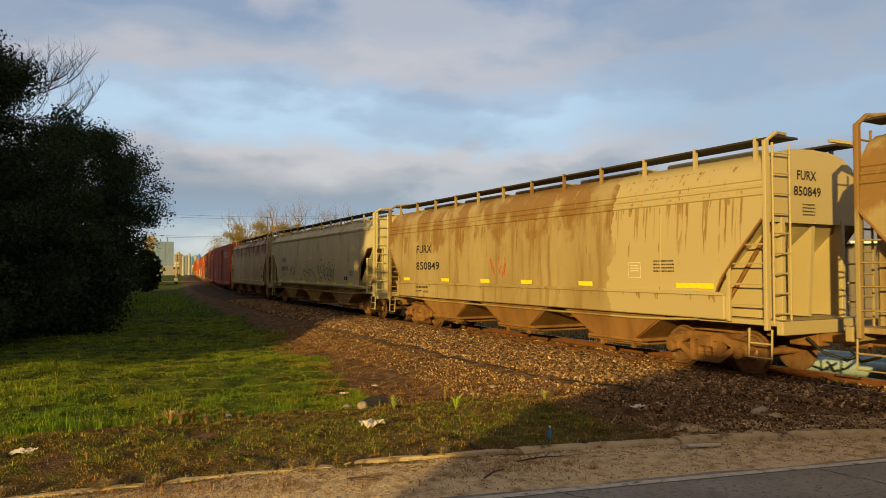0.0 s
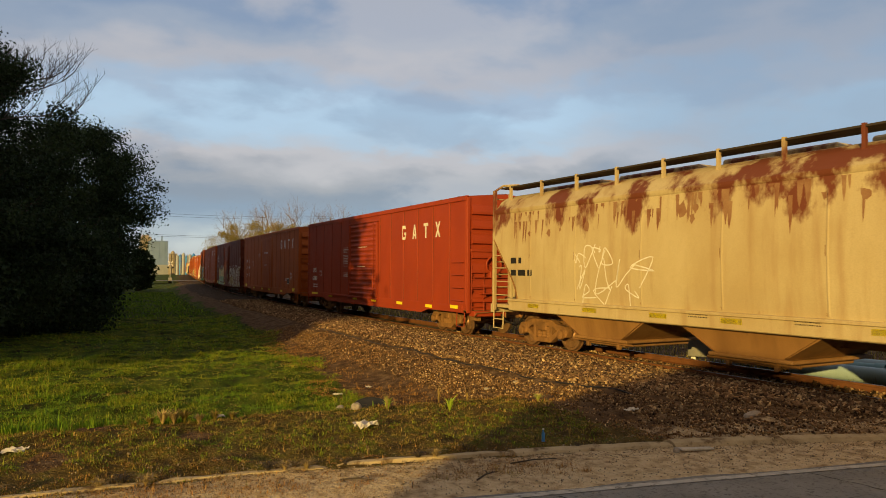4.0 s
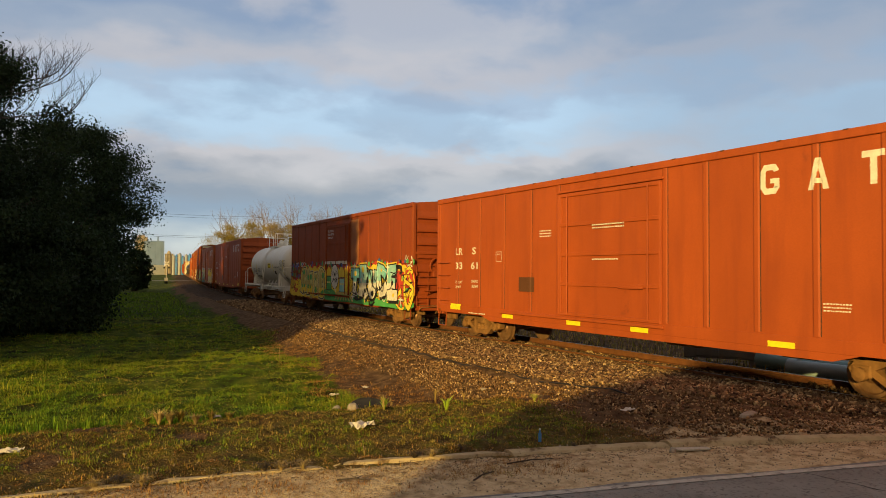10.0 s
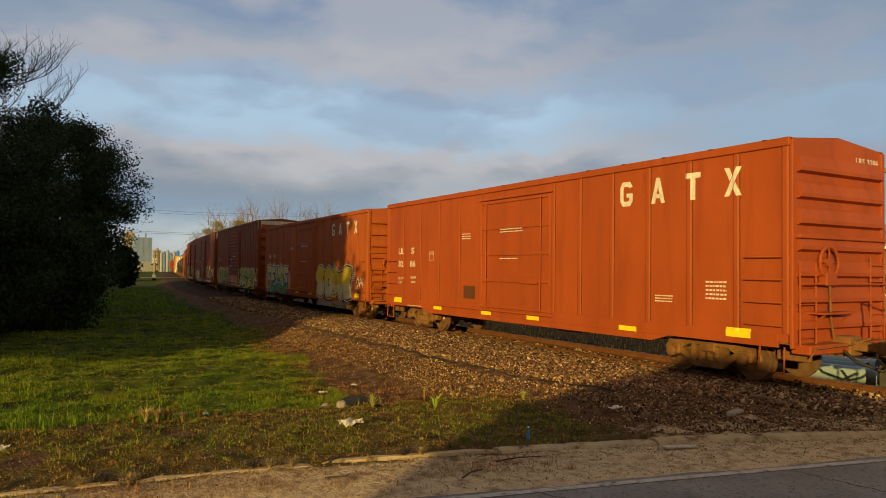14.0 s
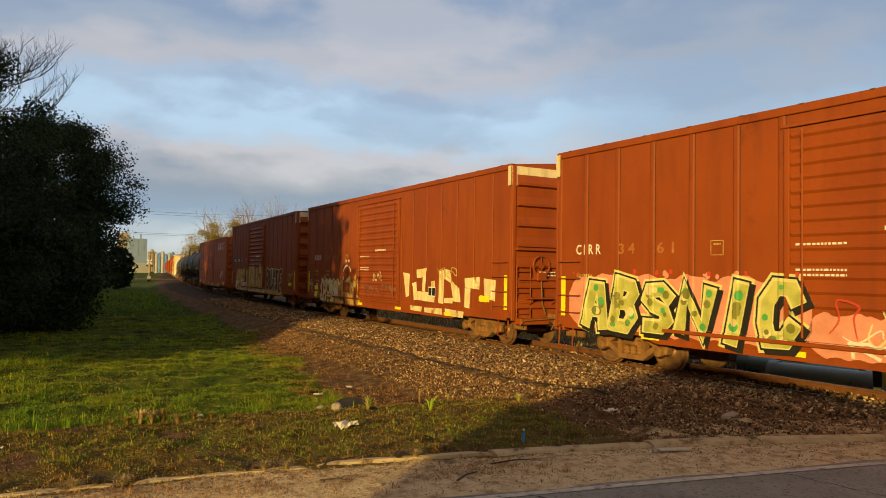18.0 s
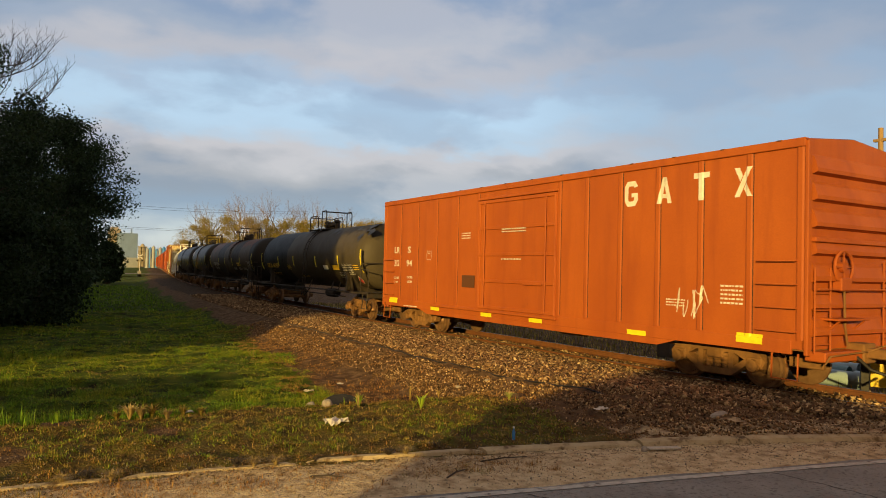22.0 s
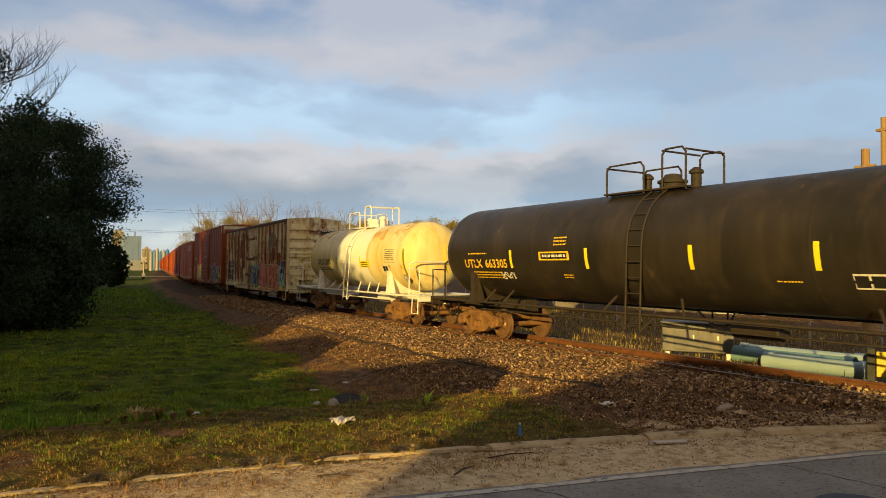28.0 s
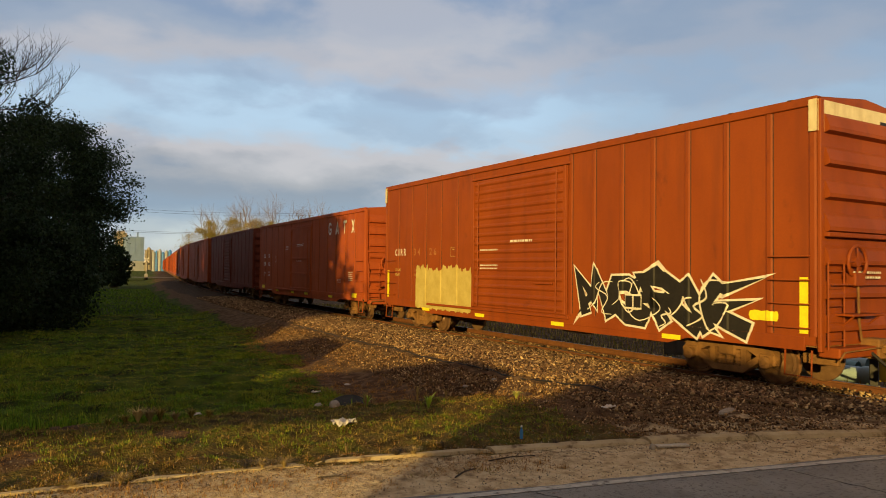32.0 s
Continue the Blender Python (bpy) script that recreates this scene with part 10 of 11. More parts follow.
for i, (x0, y0, x1, y1, z, r, m, lab) in enumerate([(16.5, 10.4, 16.75, 8.2, -0.16, 0.19, PIPE, "pale blue plastic pipe lying on the ground"),
                                                  (17.3, 11.8, 17.6, 9.0, -0.18, 0.19, PIPE_B, "teal plastic pipe lying on the ground"),
                                                  (18.2, 12.2, 18.5, 9.2, -0.18, 0.19, PIPE, "pale blue plastic pipe lying on the ground")]):
    p = thing("drain_pipe", lab, "pipe", "stored pipes")
    Build().tube([(x0, y0, z), (x1, y1, z)], r, 20, caps=False).tube([(x1, y1, z), (x0, y0, z)], r - 0.02, 20, caps=False).part("barrel", m, p, smooth=True)
    d = (Vector((x1, y1, z)) - Vector((x0, y0, z))).normalized()
    for e in (Vector((x0, y0, z)), Vector((x1, y1, z))):
        Build().tube([tuple(e - d * 0.12), tuple(e + d * 0.12)], r + 0.03, 20, caps=False).part("collar", m, p, smooth=True)
sg = thing("crossing_post", "dark post with a yellow plate beside the rails", "post")
Build().box(-0.08, 0.08, -0.08, 0.08, -0.3, 0.62, 0.01).part("post", INK, sg)
Build().box(0.10, 0.75, -0.02, 0.02, 0.02, 0.55, 0.01).part("plate", SIGNY, sg)
sg.matrix_basis = pose(15.6, 7.55, -0.12, 0, 0, -60)
# pole wood with the warm evening sunlight put into its colour
SUNPOLE = surf("sunlit_pole_wood", (0.34, 0.22, 0.10), (0.26, 0.16, 0.07), 3, 0.9, 0.3, stretch=(1, 1, 0.1))
for x, y, hgt, r in ((27.0, 13.2, 6.6, 0.165), (40.8, 19.0, 10.5, 0.15)):
    p = thing("wooden_post", "tall square-cut wooden pole beyond the track", "pole", "poles beyond the track")
    Build().tube([(x, y, -0.6), (x, y, hgt)], [r, r * 0.85], 10).part("shaft", SUNPOLE, p)
    Build().box(x - 0.12, x + 0.12, y - 0.35, y + 0.35, hgt - 0.75, hgt - 0.6, 0.01).part("crossarm", SUNPOLE, p)
# low warehouse east of the line
WALLM = surf("grey_corrugated_wall", (0.17, 0.155, 0.135), (0.13, 0.115, 0.10), 0.5, 0.7, streak=(0.16, 0.10, 0.06), streak_amount=0.4)
shed = thing("warehouse", "long low grey steel warehouse with a white door", "building")
Build().box(-17, 17, 0, 12, -0.6, 3.7).part("wall", WALLM, shed)
ribs = Build()
for i in range(86):
    ribs.box(-16.95 + i * 0.4, -16.87 + i * 0.4, -0.03, 0.0, -0.5, 3.7)
ribs.part("wall_ribs", WALLM, shed)
Build().prism([(-0.6, 3.65), (6, 5.2), (12.6, 3.65), (12.6, 3.8), (6, 5.36), (-0.6, 3.8)], -17.3, 17.3, "x").part("roof", GALV, shed)
dr = Build().box(-1.6, 1.6, -0.08, -0.03, -0.5, 3.0).part("door", WHITETANK, shed, "white roller door")
for k in range(10):
    Build().box(-1.6, 1.6, -0.10, -0.08, -0.4 + k * 0.34, -0.37 + k * 0.34).part("slat", WHITETANK, dr)
for x in (-9, -5.5, 6, 10.5):
    w = Build().box(x - 0.7, x + 0.7, -0.07, -0.03, 1.2, 2.3).part("window", INK, shed)
    Build().box(x - 0.78, x + 0.78, -0.09, -0.06, 1.12, 1.2).part("sill", GALV, w)
x, y = bearing(56.2, 44)
shed.matrix_basis = pose(x, y, -0.1, 0, 0, -56)
fence = thing("wire_fence", "low wire fence on steel posts beyond the track", "fence")
for i in range(14):
    Build().tube([(22.5 + 0.25 * i, 6 + i * 2.4, -0.5), (22.5 + 0.25 * i, 6 + i * 2.4, 1.3)], 0.03, 6).part("post", GALV, fence)
for z in (0.1, 0.5, 0.9, 1.25):
    Build().tube([(22.5, 6, z), (22.5 + 0.25 * 13, 6 + 13 * 2.4, z)], 0.008, 4).part("wire", GALV, fence)

# ---- unseen building, added behind the camera to shade the road and ballast ----
def from_sun(p, q):
    """A place p metres along the light's way and q metres to its left, from the camera."""
    s, c = math.sin(radians(SUN_AZ)), math.cos(radians(SUN_AZ))
    return p * s - q * c, p * c + q * s


store = thing("roadside_store", "unseen building added behind the camera to shade the road", "building")
x, y = from_sun(-14.0, 0.0)
# roof outline cut to the edge of the shadow it has to throw
Build().prism([(2.56, -0.3), (2.56, 4.3), (2.3, 4.65), (1.35, 5.02), (0.8, 5.4), (0.45, 5.56), (-0.6, 5.46), (-1.8, 5.10), (-2.8, 4.72), (-29.0, 4.60), (-29.0, -0.3)], -8.0, 0.0, "x").part("wall", CONCRETE, store)
Build().prism([(3.1, 3.70), (2.56, 4.31), (2.3, 4.66), (1.35, 5.03), (0.8, 5.41), (0.45, 5.57), (-0.6, 5.47), (-1.8, 5.11), (-2.8, 4.73), (-29.2, 4.61), (-29.2, 4.72), (-2.8, 4.84), (-1.8, 5.22), (-0.6, 5.58), (0.45, 5.68), (0.8, 5.52), (1.35, 5.14), (2.3, 4.77), (2.56, 4.46), (3.1, 3.90)], -8.2, 0.2, "x").part("roof", GALV, store)
for k in range(4):
    Build().box(0.0, 0.05, -7.5 - k * 6, -5.0 - k * 6, 0.8, 2.4).part("window", INK, store)
store.matrix_basis = pose(x, y, 0, 0, 0, 90 - SUN_AZ)

# ---- kerb and litter ----
KERB = surf("crumbling_concrete_kerb", (0.50, 0.40, 0.25), (0.38, 0.29, 0.17), 4, 0.9, 0.6, stain=(0.14, 0.09, 0.045), amount=0.5, stain_scale=4)
kerb = thing("kerb", "broken old concrete kerb half buried in sand", "kerb", kind="structure")
rk = random.Random(3)
x = -2.6
while x < 10.8:
    ln = rk.uniform(1.6, 2.4) if x < 5 else rk.uniform(1.4, 2.4)
    low = (0.038 if x < 1.4 else 0.016) if x < 5.0 else (0.034 if x < 6.2 else 0.010)
    v, f = [], []
    cols = max(4, int(ln / 0.11))
    prof = [(-0.07, -0.15), (-0.062, -0.03), (-0.045, 0.012), (0.0, 0.018), (0.04, 0.012), (0.062, -0.04), (0.07, -0.15)]
    if x > 5:
        prof = [(-0.17, -0.15), (-0.13, -0.04), (-0.08, 0.02), (0.0, 0.045), (0.08, 0.03), (0.14, -0.03), (0.18, -0.15)]
    for i in range(cols + 1):
        px = x + (ln - 0.02) * i / cols
        end = (0.03 if x < 5 else 0.006) * max(0.0, 1 - min(i, cols - i) / 1.5)
        cy = float(kerb_y(px))
        for j, (a, z) in enumerate(prof):
            worn = 0.45 if x < 5 else 0.3
            wob = worn * noise.noise(Vector((px * 3.1, j * 1.7, 4.0))) * 0.022 + worn * noise.noise(Vector((px * 9.0, j * 2.9, 1.0))) * 0.010
            v.append((px, cy + a + wob, -0.055 - low + z + wob * 0.9 - end))
    m = len(prof)
    for i in range(cols):
        for j in range(m - 1):
            f.append((i * m + j, (i + 1) * m + j, (i + 1) * m + j + 1, i * m + j + 1))
    f += [tuple(range(m)), tuple(range(cols * m + m - 1, cols * m - 1, -1))]
    plain("kerb_stone", v, f, KERB, parent=kerb)
    x += ln
# dark line along the ballast's foot, drawn as a thin black tube
cable = thing("black_cable", "thin dark line along the foot of the ballast", "cable")
pts = []
for k in range(44):
    cy = 9.2 + k * 0.42
    cx = float(np.interp(cy, LINE[:, 1], LINE[:, 0])) - 4.02 + 0.10 * float(waves(np.array(0.0), np.array(cy), 1.1, 77))
    pts.append((cx, cy, float(ground_z(cx, cy)) + 0.012))
Build().tube(pts, 0.017, 6).part("sheath", INK, cable)
# dead leaves, bark and twigs blown along the roadside
FLAKE = island("dead_leaf_litter", [(0.075, 0.042, 0.022), (0.16, 0.095, 0.045), (0.045, 0.028, 0.016), (0.24, 0.16, 0.085)], 0.95, 0.1)
flk = np.random.RandomState(23)
n = 9000
x = flk.uniform(-2.5, 11, n)
y = np.where(flk.uniform(size=n) < 0.6, kerb_y(x) - 0.12 + flk.normal(0, 0.26, n), line_y(x) + 0.3 + flk.uniform(0, 4.2, n))
size = flk.uniform(0.006, 0.028, n)
quad = np.array([(-1, -0.25, 0), (0.1, -0.32, 0.12), (1, 0.05, 0.05), (0, 0.3, 0.1)])
v = np.einsum("nij,kj->nki", spin(n, flk) * np.array([1, 1, 0.35])[None, :, None], quad) * size[:, None, None] + np.stack([x, y, ground_z(x, y) + 0.008], 1)[:, None, :]
bulk("leaf_litter", v.reshape(-1, 3), np.arange(n * 4).reshape(-1, 4), FLAKE, "brown dead leaves and twigs on the roadside", "litter")
# sand and clods lying over the kerb
clod = np.random.RandomState(17)
x = clod.uniform(-2.5, 10.5, 900)
y = kerb_y(x) + clod.normal(0, 0.16, len(x))
sz_ = clod.uniform(0.004, 0.012, len(x))
stones("sandy_clods", x, y, np.full(len(x), -0.085) + 0.02 * clod.uniform(size=len(x)), sz_, GRIT, "sandy clods crumbled along the kerb", 18)

PAPER = surf("crumpled_white_paper", (0.72, 0.68, 0.62), (0.55, 0.50, 0.46), 20, 0.9)
BOARD = surf("pale_weathered_board", (0.55, 0.50, 0.42), (0.45, 0.40, 0.33), 8, 0.85, stretch=(6, 1, 1))
ROCK = surf("pale_rock", (0.38, 0.33, 0.28), (0.28, 0.24, 0.20), 9, 0.9, 0.5)


def on_ground(x, y, rz=0, lift=0.0):
    return pose(x, y, float(ground_z(x, y)) + lift, 0, 0, rz)


def crumpled(name, x, y, w, d, hgt, material, label, seed, rz=0, n=7):
    rng = np.random.RandomState(seed)
    v, f = [], []
    for i in range(n):
        for j in range(n):
            v.append(((i / (n - 1) - 0.5) * w + rng.uniform(-1, 1) * w * 0.03, (j / (n - 1) - 0.5) * d + rng.uniform(-1, 1) * d * 0.03, hgt * (0.25 + 0.75 * rng.uniform())))
    f = [(i * n + j, (i + 1) * n + j, (i + 1) * n + j + 1, i * n + j + 1) for i in range(n - 1) for j in range(n - 1)]
    low = [(p[0], p[1], p[2] - 0.006) for p in v]
    k = len(v)
    f += [tuple(reversed([i + k for i in q])) for q in f]
    ob = plain(name, v + low, f, material)
    ob.matrix_basis = on_ground(x, y, rz, 0.02)
    return tagged(ob, label, "litter")


crumpled("paper_scrap", 4.02, 8.68, 0.30, 0.20, 0.10, PAPER, "crumpled white paper on the dry verge", 1, 15)
crumpled("paper_scrap", -0.02, 9.75, 0.26, 0.18, 0.07, PAPER, "crumpled white paper on the dry verge", 2, -20)
crumpled("paper_scrap", 2.62, 10.9, 0.14, 0.09, 0.04, PAPER, "white paper scrap in the grass", 3, 5)
crumpled("paper_scrap", 8.38, 8.08, 0.24, 0.14, 0.05, PAPER, "flat pale scrap on the gravel", 4, 10)
crumpled("plastic_scrap", 6.2, 14.9, 0.22, 0.12, 0.07, PAPER, "white plastic scrap at the edge of the grass", 6, 0)
crumpled("plastic_scrap", 7.3, 15.6, 0.16, 0.12, 0.07, PAPER, "white plastic scrap at the edge of the grass", 7, 0)
bd = Build().box(-0.22, 0.22, -0.055, 0.055, 0.0, 0.022, 0.004).mesh("wooden_board", BOARD)
ob = tagged(new("wooden_board", bd), "short pale board lying on the sand", "board")
ob.matrix_basis = on_ground(7.33, 5.98, -22, 0.006)
for k, (x, y, sx, sy, sz_, lab) in enumerate([(9.79, 6.91, 0.22, 0.10, 0.09, "flat pale stone on the gravel"), (4.80, 10.75, 0.12, 0.09, 0.10, "pale stone beside the old tyre"), (4.60, 10.95, 0.10, 0.08, 0.08, "pale stone beside the old tyre"),
                                             (8.75, 12.68, 0.07, 0.05, 0.035, "white stone on the ballast"), (9.34, 12.42, 0.06, 0.045, 0.03, "white stone on the ballast"), (7.05, 6.05, 0.05, 0.04, 0.05, "small white stone on the sand")]):
    rs = random.Random(k)
    b = bmesh.new()
    bmesh.ops.create_icosphere(b, subdivisions=2, radius=1.0)
    for vv in b.verts:
        vv.co = Vector((vv.co.x * sx, vv.co.y * sy, vv.co.z * sz_)) * (1 + 0.18 * noise.noise(vv.co * 2.2 + Vector((k * 7.1, 0, 0))))
    me = bpy.data.meshes.new("rock")
    b.to_mesh(me)
    b.free()
    me.materials.append(ROCK)
    ob = tagged(new("rock", me), lab, "stone")
    ob.matrix_basis = on_ground(x, y, k * 40, sz_ * 0.35)
RUBBER = surf("old_black_rubber", (0.018, 0.017, 0.016), (0.03, 0.028, 0.026), 8, 0.8, 0.3)
tyre = thing("old_tyre", "old black tyre half sunk in the weeds", "tyre")
ty = Build()
prof = [(-0.10, 0.20), (-0.11, 0.27), (-0.08, 0.32), (0.0, 0.335), (0.08, 0.32), (0.11, 0.27), (0.10, 0.20)]
ty.lathe(prof, 28, "z")
ty.f = [f for f in ty.f if len(f) < 10]
ty.part("tread", RUBBER, tyre, smooth=True)
Build().lathe([(-0.10, 0.20), (-0.04, 0.185), (0.04, 0.185), (0.10, 0.20)], 28, "z").part("bead", RUBBER, tyre)
tyre.matrix_basis = pose(5.31, 11.25, float(ground_z(5.31, 11.25)) + 0.10, 18, -8, 0)
PLASTIC = surf("blue_plastic", (0.05, 0.22, 0.55), (0.04, 0.18, 0.45), 9, 0.4)
bt = thing("plastic_bottle", "small blue plastic bottle standing in the sand", "bottle")
Build().lathe([(0.0, 0.022), (0.10, 0.022), (0.13, 0.010), (0.15, 0.010)], 12, "z").part("flask", PLASTIC, bt, smooth=True)
Build().lathe([(0.15, 0.013), (0.17, 0.013)], 10, "z").part("cap", WHITE, bt)
bt.matrix_basis = on_ground(5.85, 7.18, 0, 0.0)
for k, (x, y, ln, rz) in enumerate([(5.2, 6.55, 0.62, -8), (4.4, 6.35, 0.42, 24), (3.1, 6.9, 0.35, -30), (8.9, 9.5, 0.7, 12)]):
    st = thing("stick", "thin dry stick on the ground", "stick")
    Build().tube([(-ln / 2, 0, 0), (0, 0.02, 0.01), (ln / 2, 0, 0)], [0.010, 0.009, 0.006], 6).part("shaft", BARK, st)
    Build().tube([(ln * 0.1, 0.02, 0.01), (ln * 0.22, 0.09, 0.02)], 0.005, 5).part("side_twig", BARK, st)
    st.matrix_basis = on_ground(x, y, rz, 0.015)


def weed(x, y, n, hgt, width, material, label, seed, lean=0.8, name="weed"):
    rng = np.random.RandomState(seed)
    t = thing(name, label, "plant")
    b = Build()
    for k in range(n):
        a, l = rng.uniform(0, 6.28), hgt * rng.uniform(0.55, 1.1)
        d = Vector((math.cos(a), math.sin(a), 0)) * l * lean * rng.uniform(0.3, 1)
        o = Vector((-math.sin(a), math.cos(a), 0)) * width / 2
        p1, p2 = d * 0.35 + Vector((0, 0, l * 0.6)), d + Vector((0, 0, l * (0.85 if lean < 0.9 else 0.6)))
        b.add([-o * 0.5, o * 0.5, p1 + o, p1 - o, p2], [(0, 1, 2, 3), (3, 2, 4)])
        if n < 50:
            b.part("leaf", material, t)
            b = Build()
    if n >= 50:
        tagged(b.part("leaf_tuft", material, t), "", kind="stuff")
    t.matrix_basis = on_ground(x, y)
    return t


FRESH = surf("fresh_green_leaf", (0.30, 0.44, 0.03), (0.38, 0.50, 0.05), 9, 0.6)
STRAW = surf("pale_straw", (0.34, 0.25, 0.10), (0.26, 0.18, 0.07), 9, 0.8)
LIMELEAF = surf("lime_moss_leaf", (0.30, 0.33, 0.05), (0.38, 0.36, 0.09), 9, 0.8)
GOLD = surf("golden_straw", (0.66, 0.50, 0.20), (0.52, 0.37, 0.13), 9, 0.8)
weed(5.19, 10.37, 24, 0.26, 0.045, FRESH, "bright green weed at the edge of the grass", 1)
weed(5.85, 9.50, 22, 0.28, 0.034, FRESH, "bright green weed on the verge", 2)
weed(7.38, 9.20, 90, 0.19, 0.016, LIMELEAF, "yellow-green tuft on the earth", 3, 1.0)
for k, (x, y, tall_, m) in enumerate([(1.60, 10.62, 0.17, DRYGRASS), (1.78, 10.70, 0.27, GOLD), (1.92, 10.62, 0.24, STRAW), (2.08, 10.70, 0.26, DRYGRASS), (2.26, 10.58, 0.20, STRAW), (2.50, 10.66, 0.20, DRYGRASS), (2.74, 10.60, 0.17, DRYGRASS), (1.40, 10.7, 0.15, DRYGRASS)]):
    weed(x, y, 150, tall_, 0.010, m, "tuft of dry straw on the crest of the verge", 4 + k, 0.85)
for k, (x, y) in enumerate([(0.95, 7.93), (1.15, 7.80), (0.72, 7.95), (2.38, 7.66), (2.55, 7.60), (2.78, 7.54), (4.05, 7.28), (4.25, 7.22), (-0.2, 8.05)]):
    weed(x, y, 110, 0.17, 0.009, STRAW if k % 3 else BARK, "matted dead weed grown over the kerb", 90 + k, 1.2)
weed(6.99, 21.2, 4, 0.62, 0.012, STRAW, "tall dry stalk beside the grass", 5, 0.15)
for k, (x, y) in enumerate([(4.9, 11.0), (5.6, 10.9), (6.3, 10.6), (5.0, 10.0), (6.7, 10.3), (3.0, 11.4), (0.6, 8.9), (3.6, 7.7), (6.4, 7.3), (8.2, 5.95)]):
    weed(x, y, 16, rr.uniform(0.14, 0.42) if k < 6 else 0.14, 0.009, STRAW if k % 2 else DRYGRASS, "straggly dry weed on the verge", 20 + k, 0.45)

for k, (x, y) in enumerate([(6.05, 6.75), (6.5, 6.62), (8.55, 5.75), (9.35, 5.45), (4.75, 7.35), (3.2, 7.45), (1.9, 7.75)]):
    weed(x, y, 26, 0.13, 0.007, BARK, "dark dead weed on the sand below the kerb", 60 + k, 1.3)

# ---- unseen lorry and trailer, added: they stop behind the camera and shade the grass ----
LORRY = surf("white_lorry_panels", (0.68, 0.66, 0.62), (0.60, 0.58, 0.54), 1, 0.5)
lorry = thing("box_lorry", "unseen white lorry added behind the camera to shade the grass", "lorry")
Build().box(-6.2, 2.6, -1.25, 1.25, 1.05, 4.6, 0.04).part("box_body", LORRY, lorry)
Build().prism([(2.75, 0.7), (5.0, 0.7), (5.0, 1.5), (4.7, 2.7), (2.75, 2.8)], -1.15, 1.15).part("cab", LORRY, lorry)
Build().prism([(4.98, 1.55), (5.02, 1.55), (4.74, 2.6), (4.70, 2.6)], -1.0, 1.0).part("windscreen", INK, lorry)
Build().box(-6.0, 4.9, -0.5, 0.5, 0.65, 1.0).part("chassis", BLACK_STEEL, lorry)
for x in (-4.6, -3.4, 3.9):
    for y in (-1.05, 1.05):
        w = Build().lathe([(-0.15, 0.42), (-0.13, 0.5), (0.13, 0.5), (0.15, 0.42)], 24, "y", (x, y, 0.5)).part("wheel", RUBBER, lorry, smooth=True)
        Build().lathe([(-0.16, 0.24), (0.16, 0.24)], 16, "y", (x, y, 0.5)).part("rim", GALV, w)
# unseen slab, added at a height whose shade clears the verge
trailer = thing("flatbed_trailer", "unseen raised slab on wheels added to shade the bank", "trailer")
Build().box(-3.4, 3.4, -1.2, 1.2, 1.85, 1.97, 0.02).part("deck", BLACK_STEEL, trailer)
Build().box(-3.3, 3.2, -1.1, 1.1, 1.97, 2.75, 0.08).part("sheeted_load", LORRY, trailer)
for y in (-1.0, 1.0):
    w = Build().lathe([(-0.13, 0.34), (-0.11, 0.42), (0.11, 0.42), (0.13, 0.34)], 24, "y", (-2.9, y, 0.42)).part("wheel", RUBBER, trailer, smooth=True)
    Build().lathe([(-0.14, 0.2), (0.14, 0.2)], 16, "y", (-2.9, y, 0.42)).part("rim", GALV, w)
    Build().box(-3.1, -2.7, y - 0.05, y + 0.05, 0.4, 1.86).part("hanger", BLACK_STEEL, trailer)

# ---- the van beside which the camera stands, with its door mirror ----
VANPAINT = surf("dark_grey_van_paint", (0.05, 0.05, 0.055), (0.04, 0.04, 0.045), 2, 0.35)
MIRROR = surf("mirror_glass", (0.85, 0.86, 0.87), (0.83, 0.84, 0.85), 1, 0.02, 0, 1.0)
van = thing("parked_van", "dark grey van parked on the road with a black door mirror", "van")
Build().prism([(-4.2, 0.35), (1.5, 0.35), (2.4, 0.45), (2.4, 1.15), (1.35, 1.45), (0.75, 2.35), (0.4, 2.55), (-4.2, 2.55)], -2.25, -0.35).part("body", VANPAINT, van)
Build().prism([(0.70, 1.52), (0.72, 2.28), (-0.5, 2.28), (-0.5, 1.52)], -0.352, -0.335).part("side_window", INK, van)
for x in (-3.2, 1.2):
    for y in (-2.15, -0.45):
        w = Build().lathe([(-0.11, 0.27), (-0.1, 0.36), (0.1, 0.36), (0.11, 0.27)], 24, "y", (x, y, 0.36)).part("wheel", RUBBER, van, smooth=True)
        Build().lathe([(-0.12, 0.2), (0.12, 0.2)], 16, "y", (x, y, 0.36)).part("rim", GALV, w)
van.matrix_basis = pose(0, 0, -0.09, 0, 0, -13)
rim_ = [(0.075 * abs(math.cos(a)) ** 0.7 * math.copysign(1, math.cos(a)), -0.10 + 0.10 * abs(math.sin(a)) ** 0.7 * math.copysign(1, math.sin(a))) for a in [math.pi * k / 14 for k in range(28)]]
shell = Build().prism(rim_, -0.055, 0.03).part("mirror_housing", INK, van, "black plastic mirror housing")
shell.matrix_basis = pose(0.634, 0.519, 1.972, 0, 0, 129)
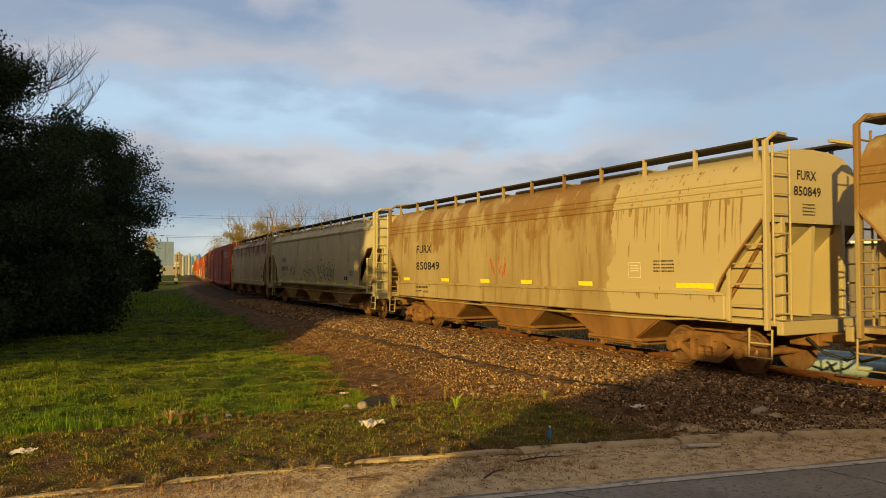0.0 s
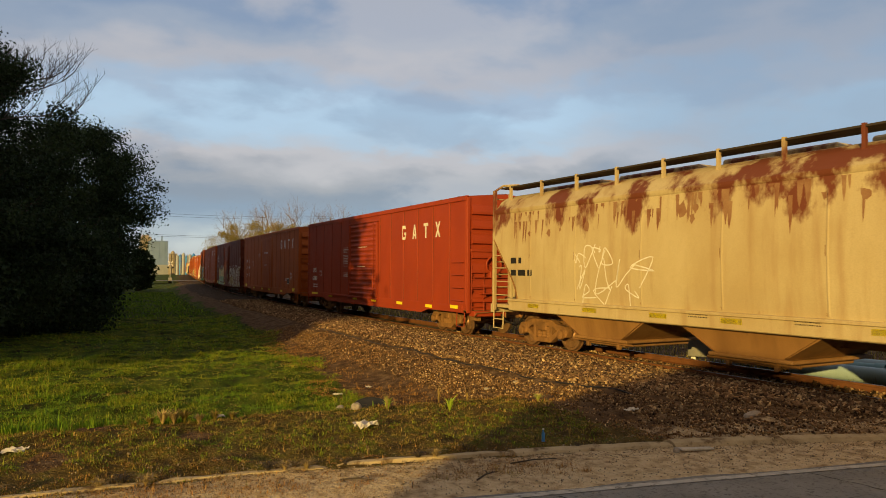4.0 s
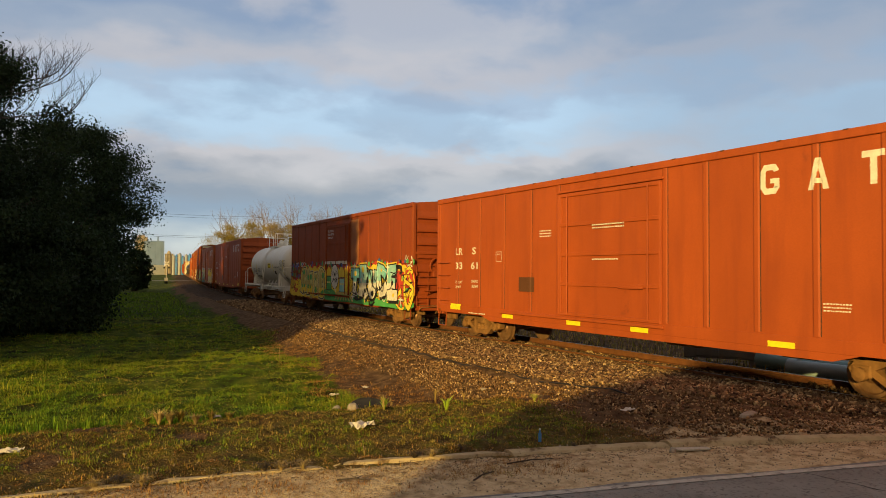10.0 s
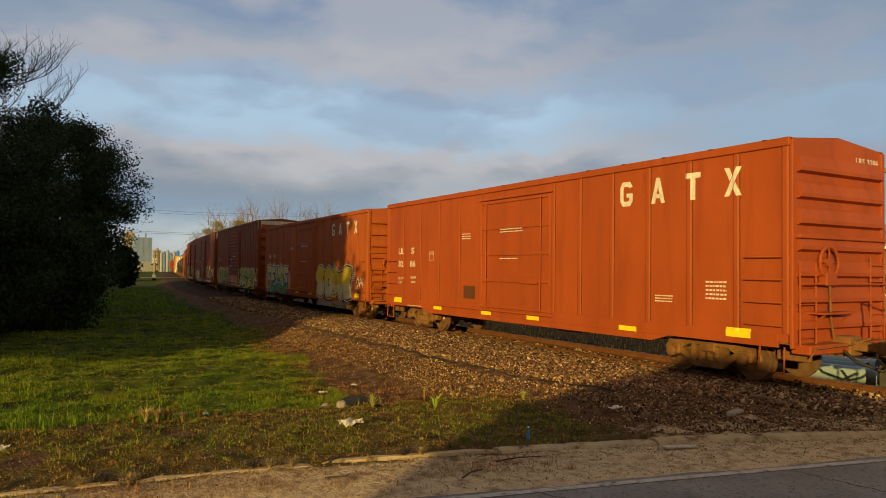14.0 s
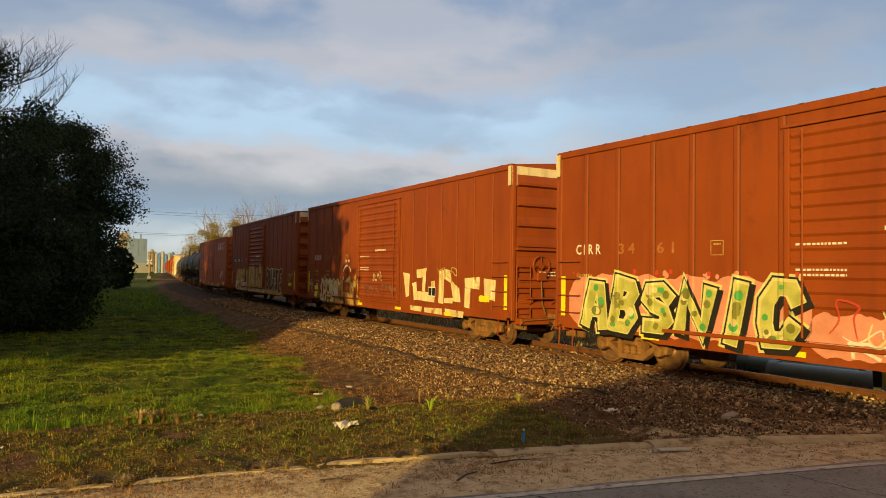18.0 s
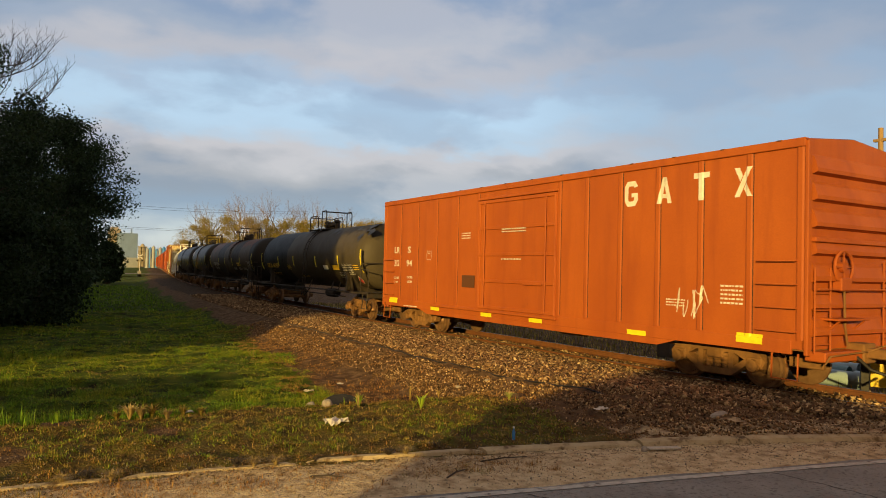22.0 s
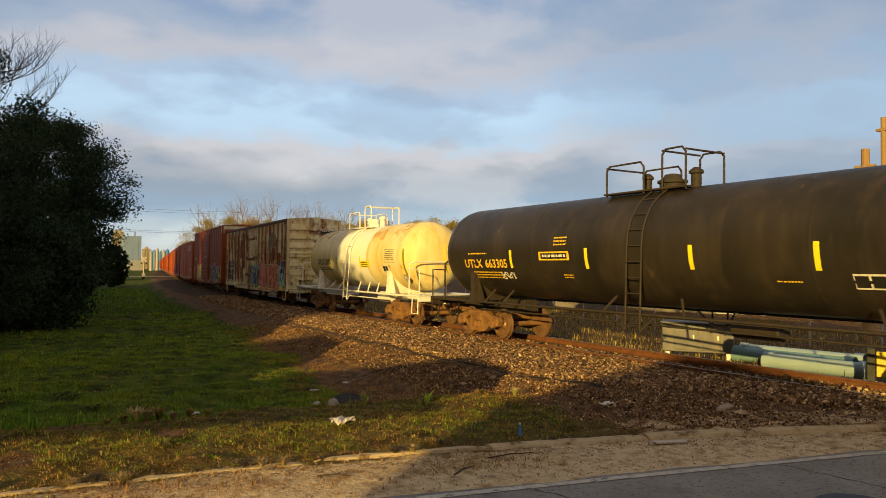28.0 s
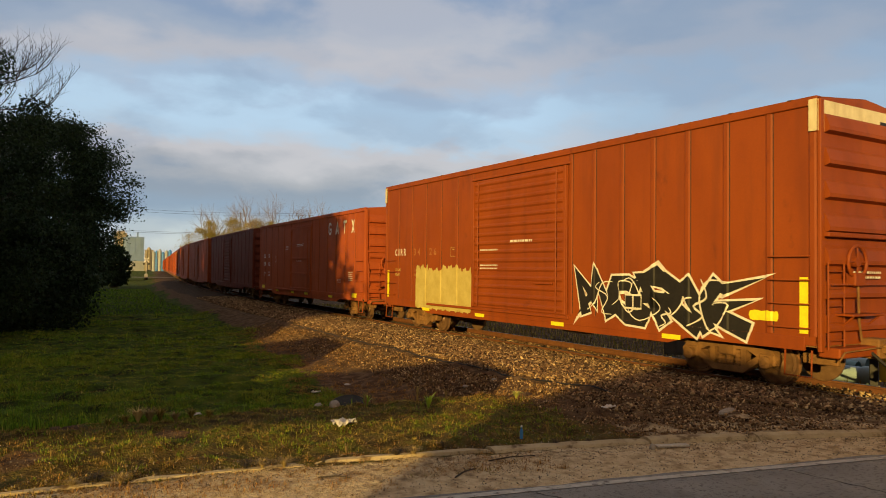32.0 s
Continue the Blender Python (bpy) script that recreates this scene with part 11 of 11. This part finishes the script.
Build().prism([(x * 0.84, -0.10 + (z + 0.10) * 0.84) for x, z in rim_], 0.0305, 0.033).part("mirror_glass", MIRROR, shell)
Build().tube([(0.63, 0.50, 1.80), (0.66, 0.1, 1.78), (0.68, -0.36, 1.80)], 0.018, 8).part("mirror_arm", INK, van)


# ---- movement ----
SPEED, SLOWING = 12.036, -0.00458


def run(t):
    return SPEED * (t - 16) + 0.5 * SLOWING * (t - 16) ** 2


def wagon_pose(s, pivot, t):
    u = s - run(t)
    xa, ya, _ = track(u - pivot)
    xb, yb, _ = track(u + pivot)
    return pose((xa + xb) / 2, (ya + yb) / 2, 0, 0, 0, math.degrees(math.atan2(yb - ya, xb - xa)))


def motions():
    for car, s, pivot in TRAIN:
        walk(car, [(t, wagon_pose(s, pivot, t)) for t in range(33)])
    # wheels roll while their wagon is near
    for wheel, car, place, turn in SPIN:
        s = CENTRE[car.name]
        t0 = max(0.0, 16 + (s - 46) / SPEED)
        t1 = min(32.0, 16 + (s + 6) / SPEED)
        if t1 - t0 < 0.2:
            continue
        steps = [t0 + k / FPS for k in range(int((t1 - t0) * FPS) + 1)]
        roll = lambda t: place @ pose(0, 0, 0, 0, math.degrees(-(run(t) - run(t0)) / 0.42), 0) @ pose(0, 0, 0, 0, 0, turn)
        rows = [(t, roll(t)) for t in steps]
        if t0 > 0.1:
            rows.insert(0, (0.0, rows[0][1]))
        if steps[-1] < 31.9:
            rows.append((32.0, rows[-1][1]))
        walk(wheel, rows)
    # the unseen lorry brings its shade in between 19 and 24 s and stops
    for_road = lambda x: pose(x, float(line_y(x)) - 3.6, -0.09, 0, 0, -13)
    walk(lorry, [(t, for_road(x)) for t, x in ((0.0, -75.0), (19.0, -55.0), (20.5, -36.0), (22.0, -23.0), (23.5, -16.5), (25.0, -14.3), (32.0, -14.3))])
    ahead = lambda x: pose(x, float(line_y(x)) - 3.2, -0.09, 0, 0, -13)
    walk(trailer, [(t, ahead(x)) for t, x in ((0.0, -63.0), (19.0, -43.0), (20.5, -24.0), (22.0, -13.0), (23.5, -7.6), (25.0, -5.6), (32.0, -5.6))])


motions()
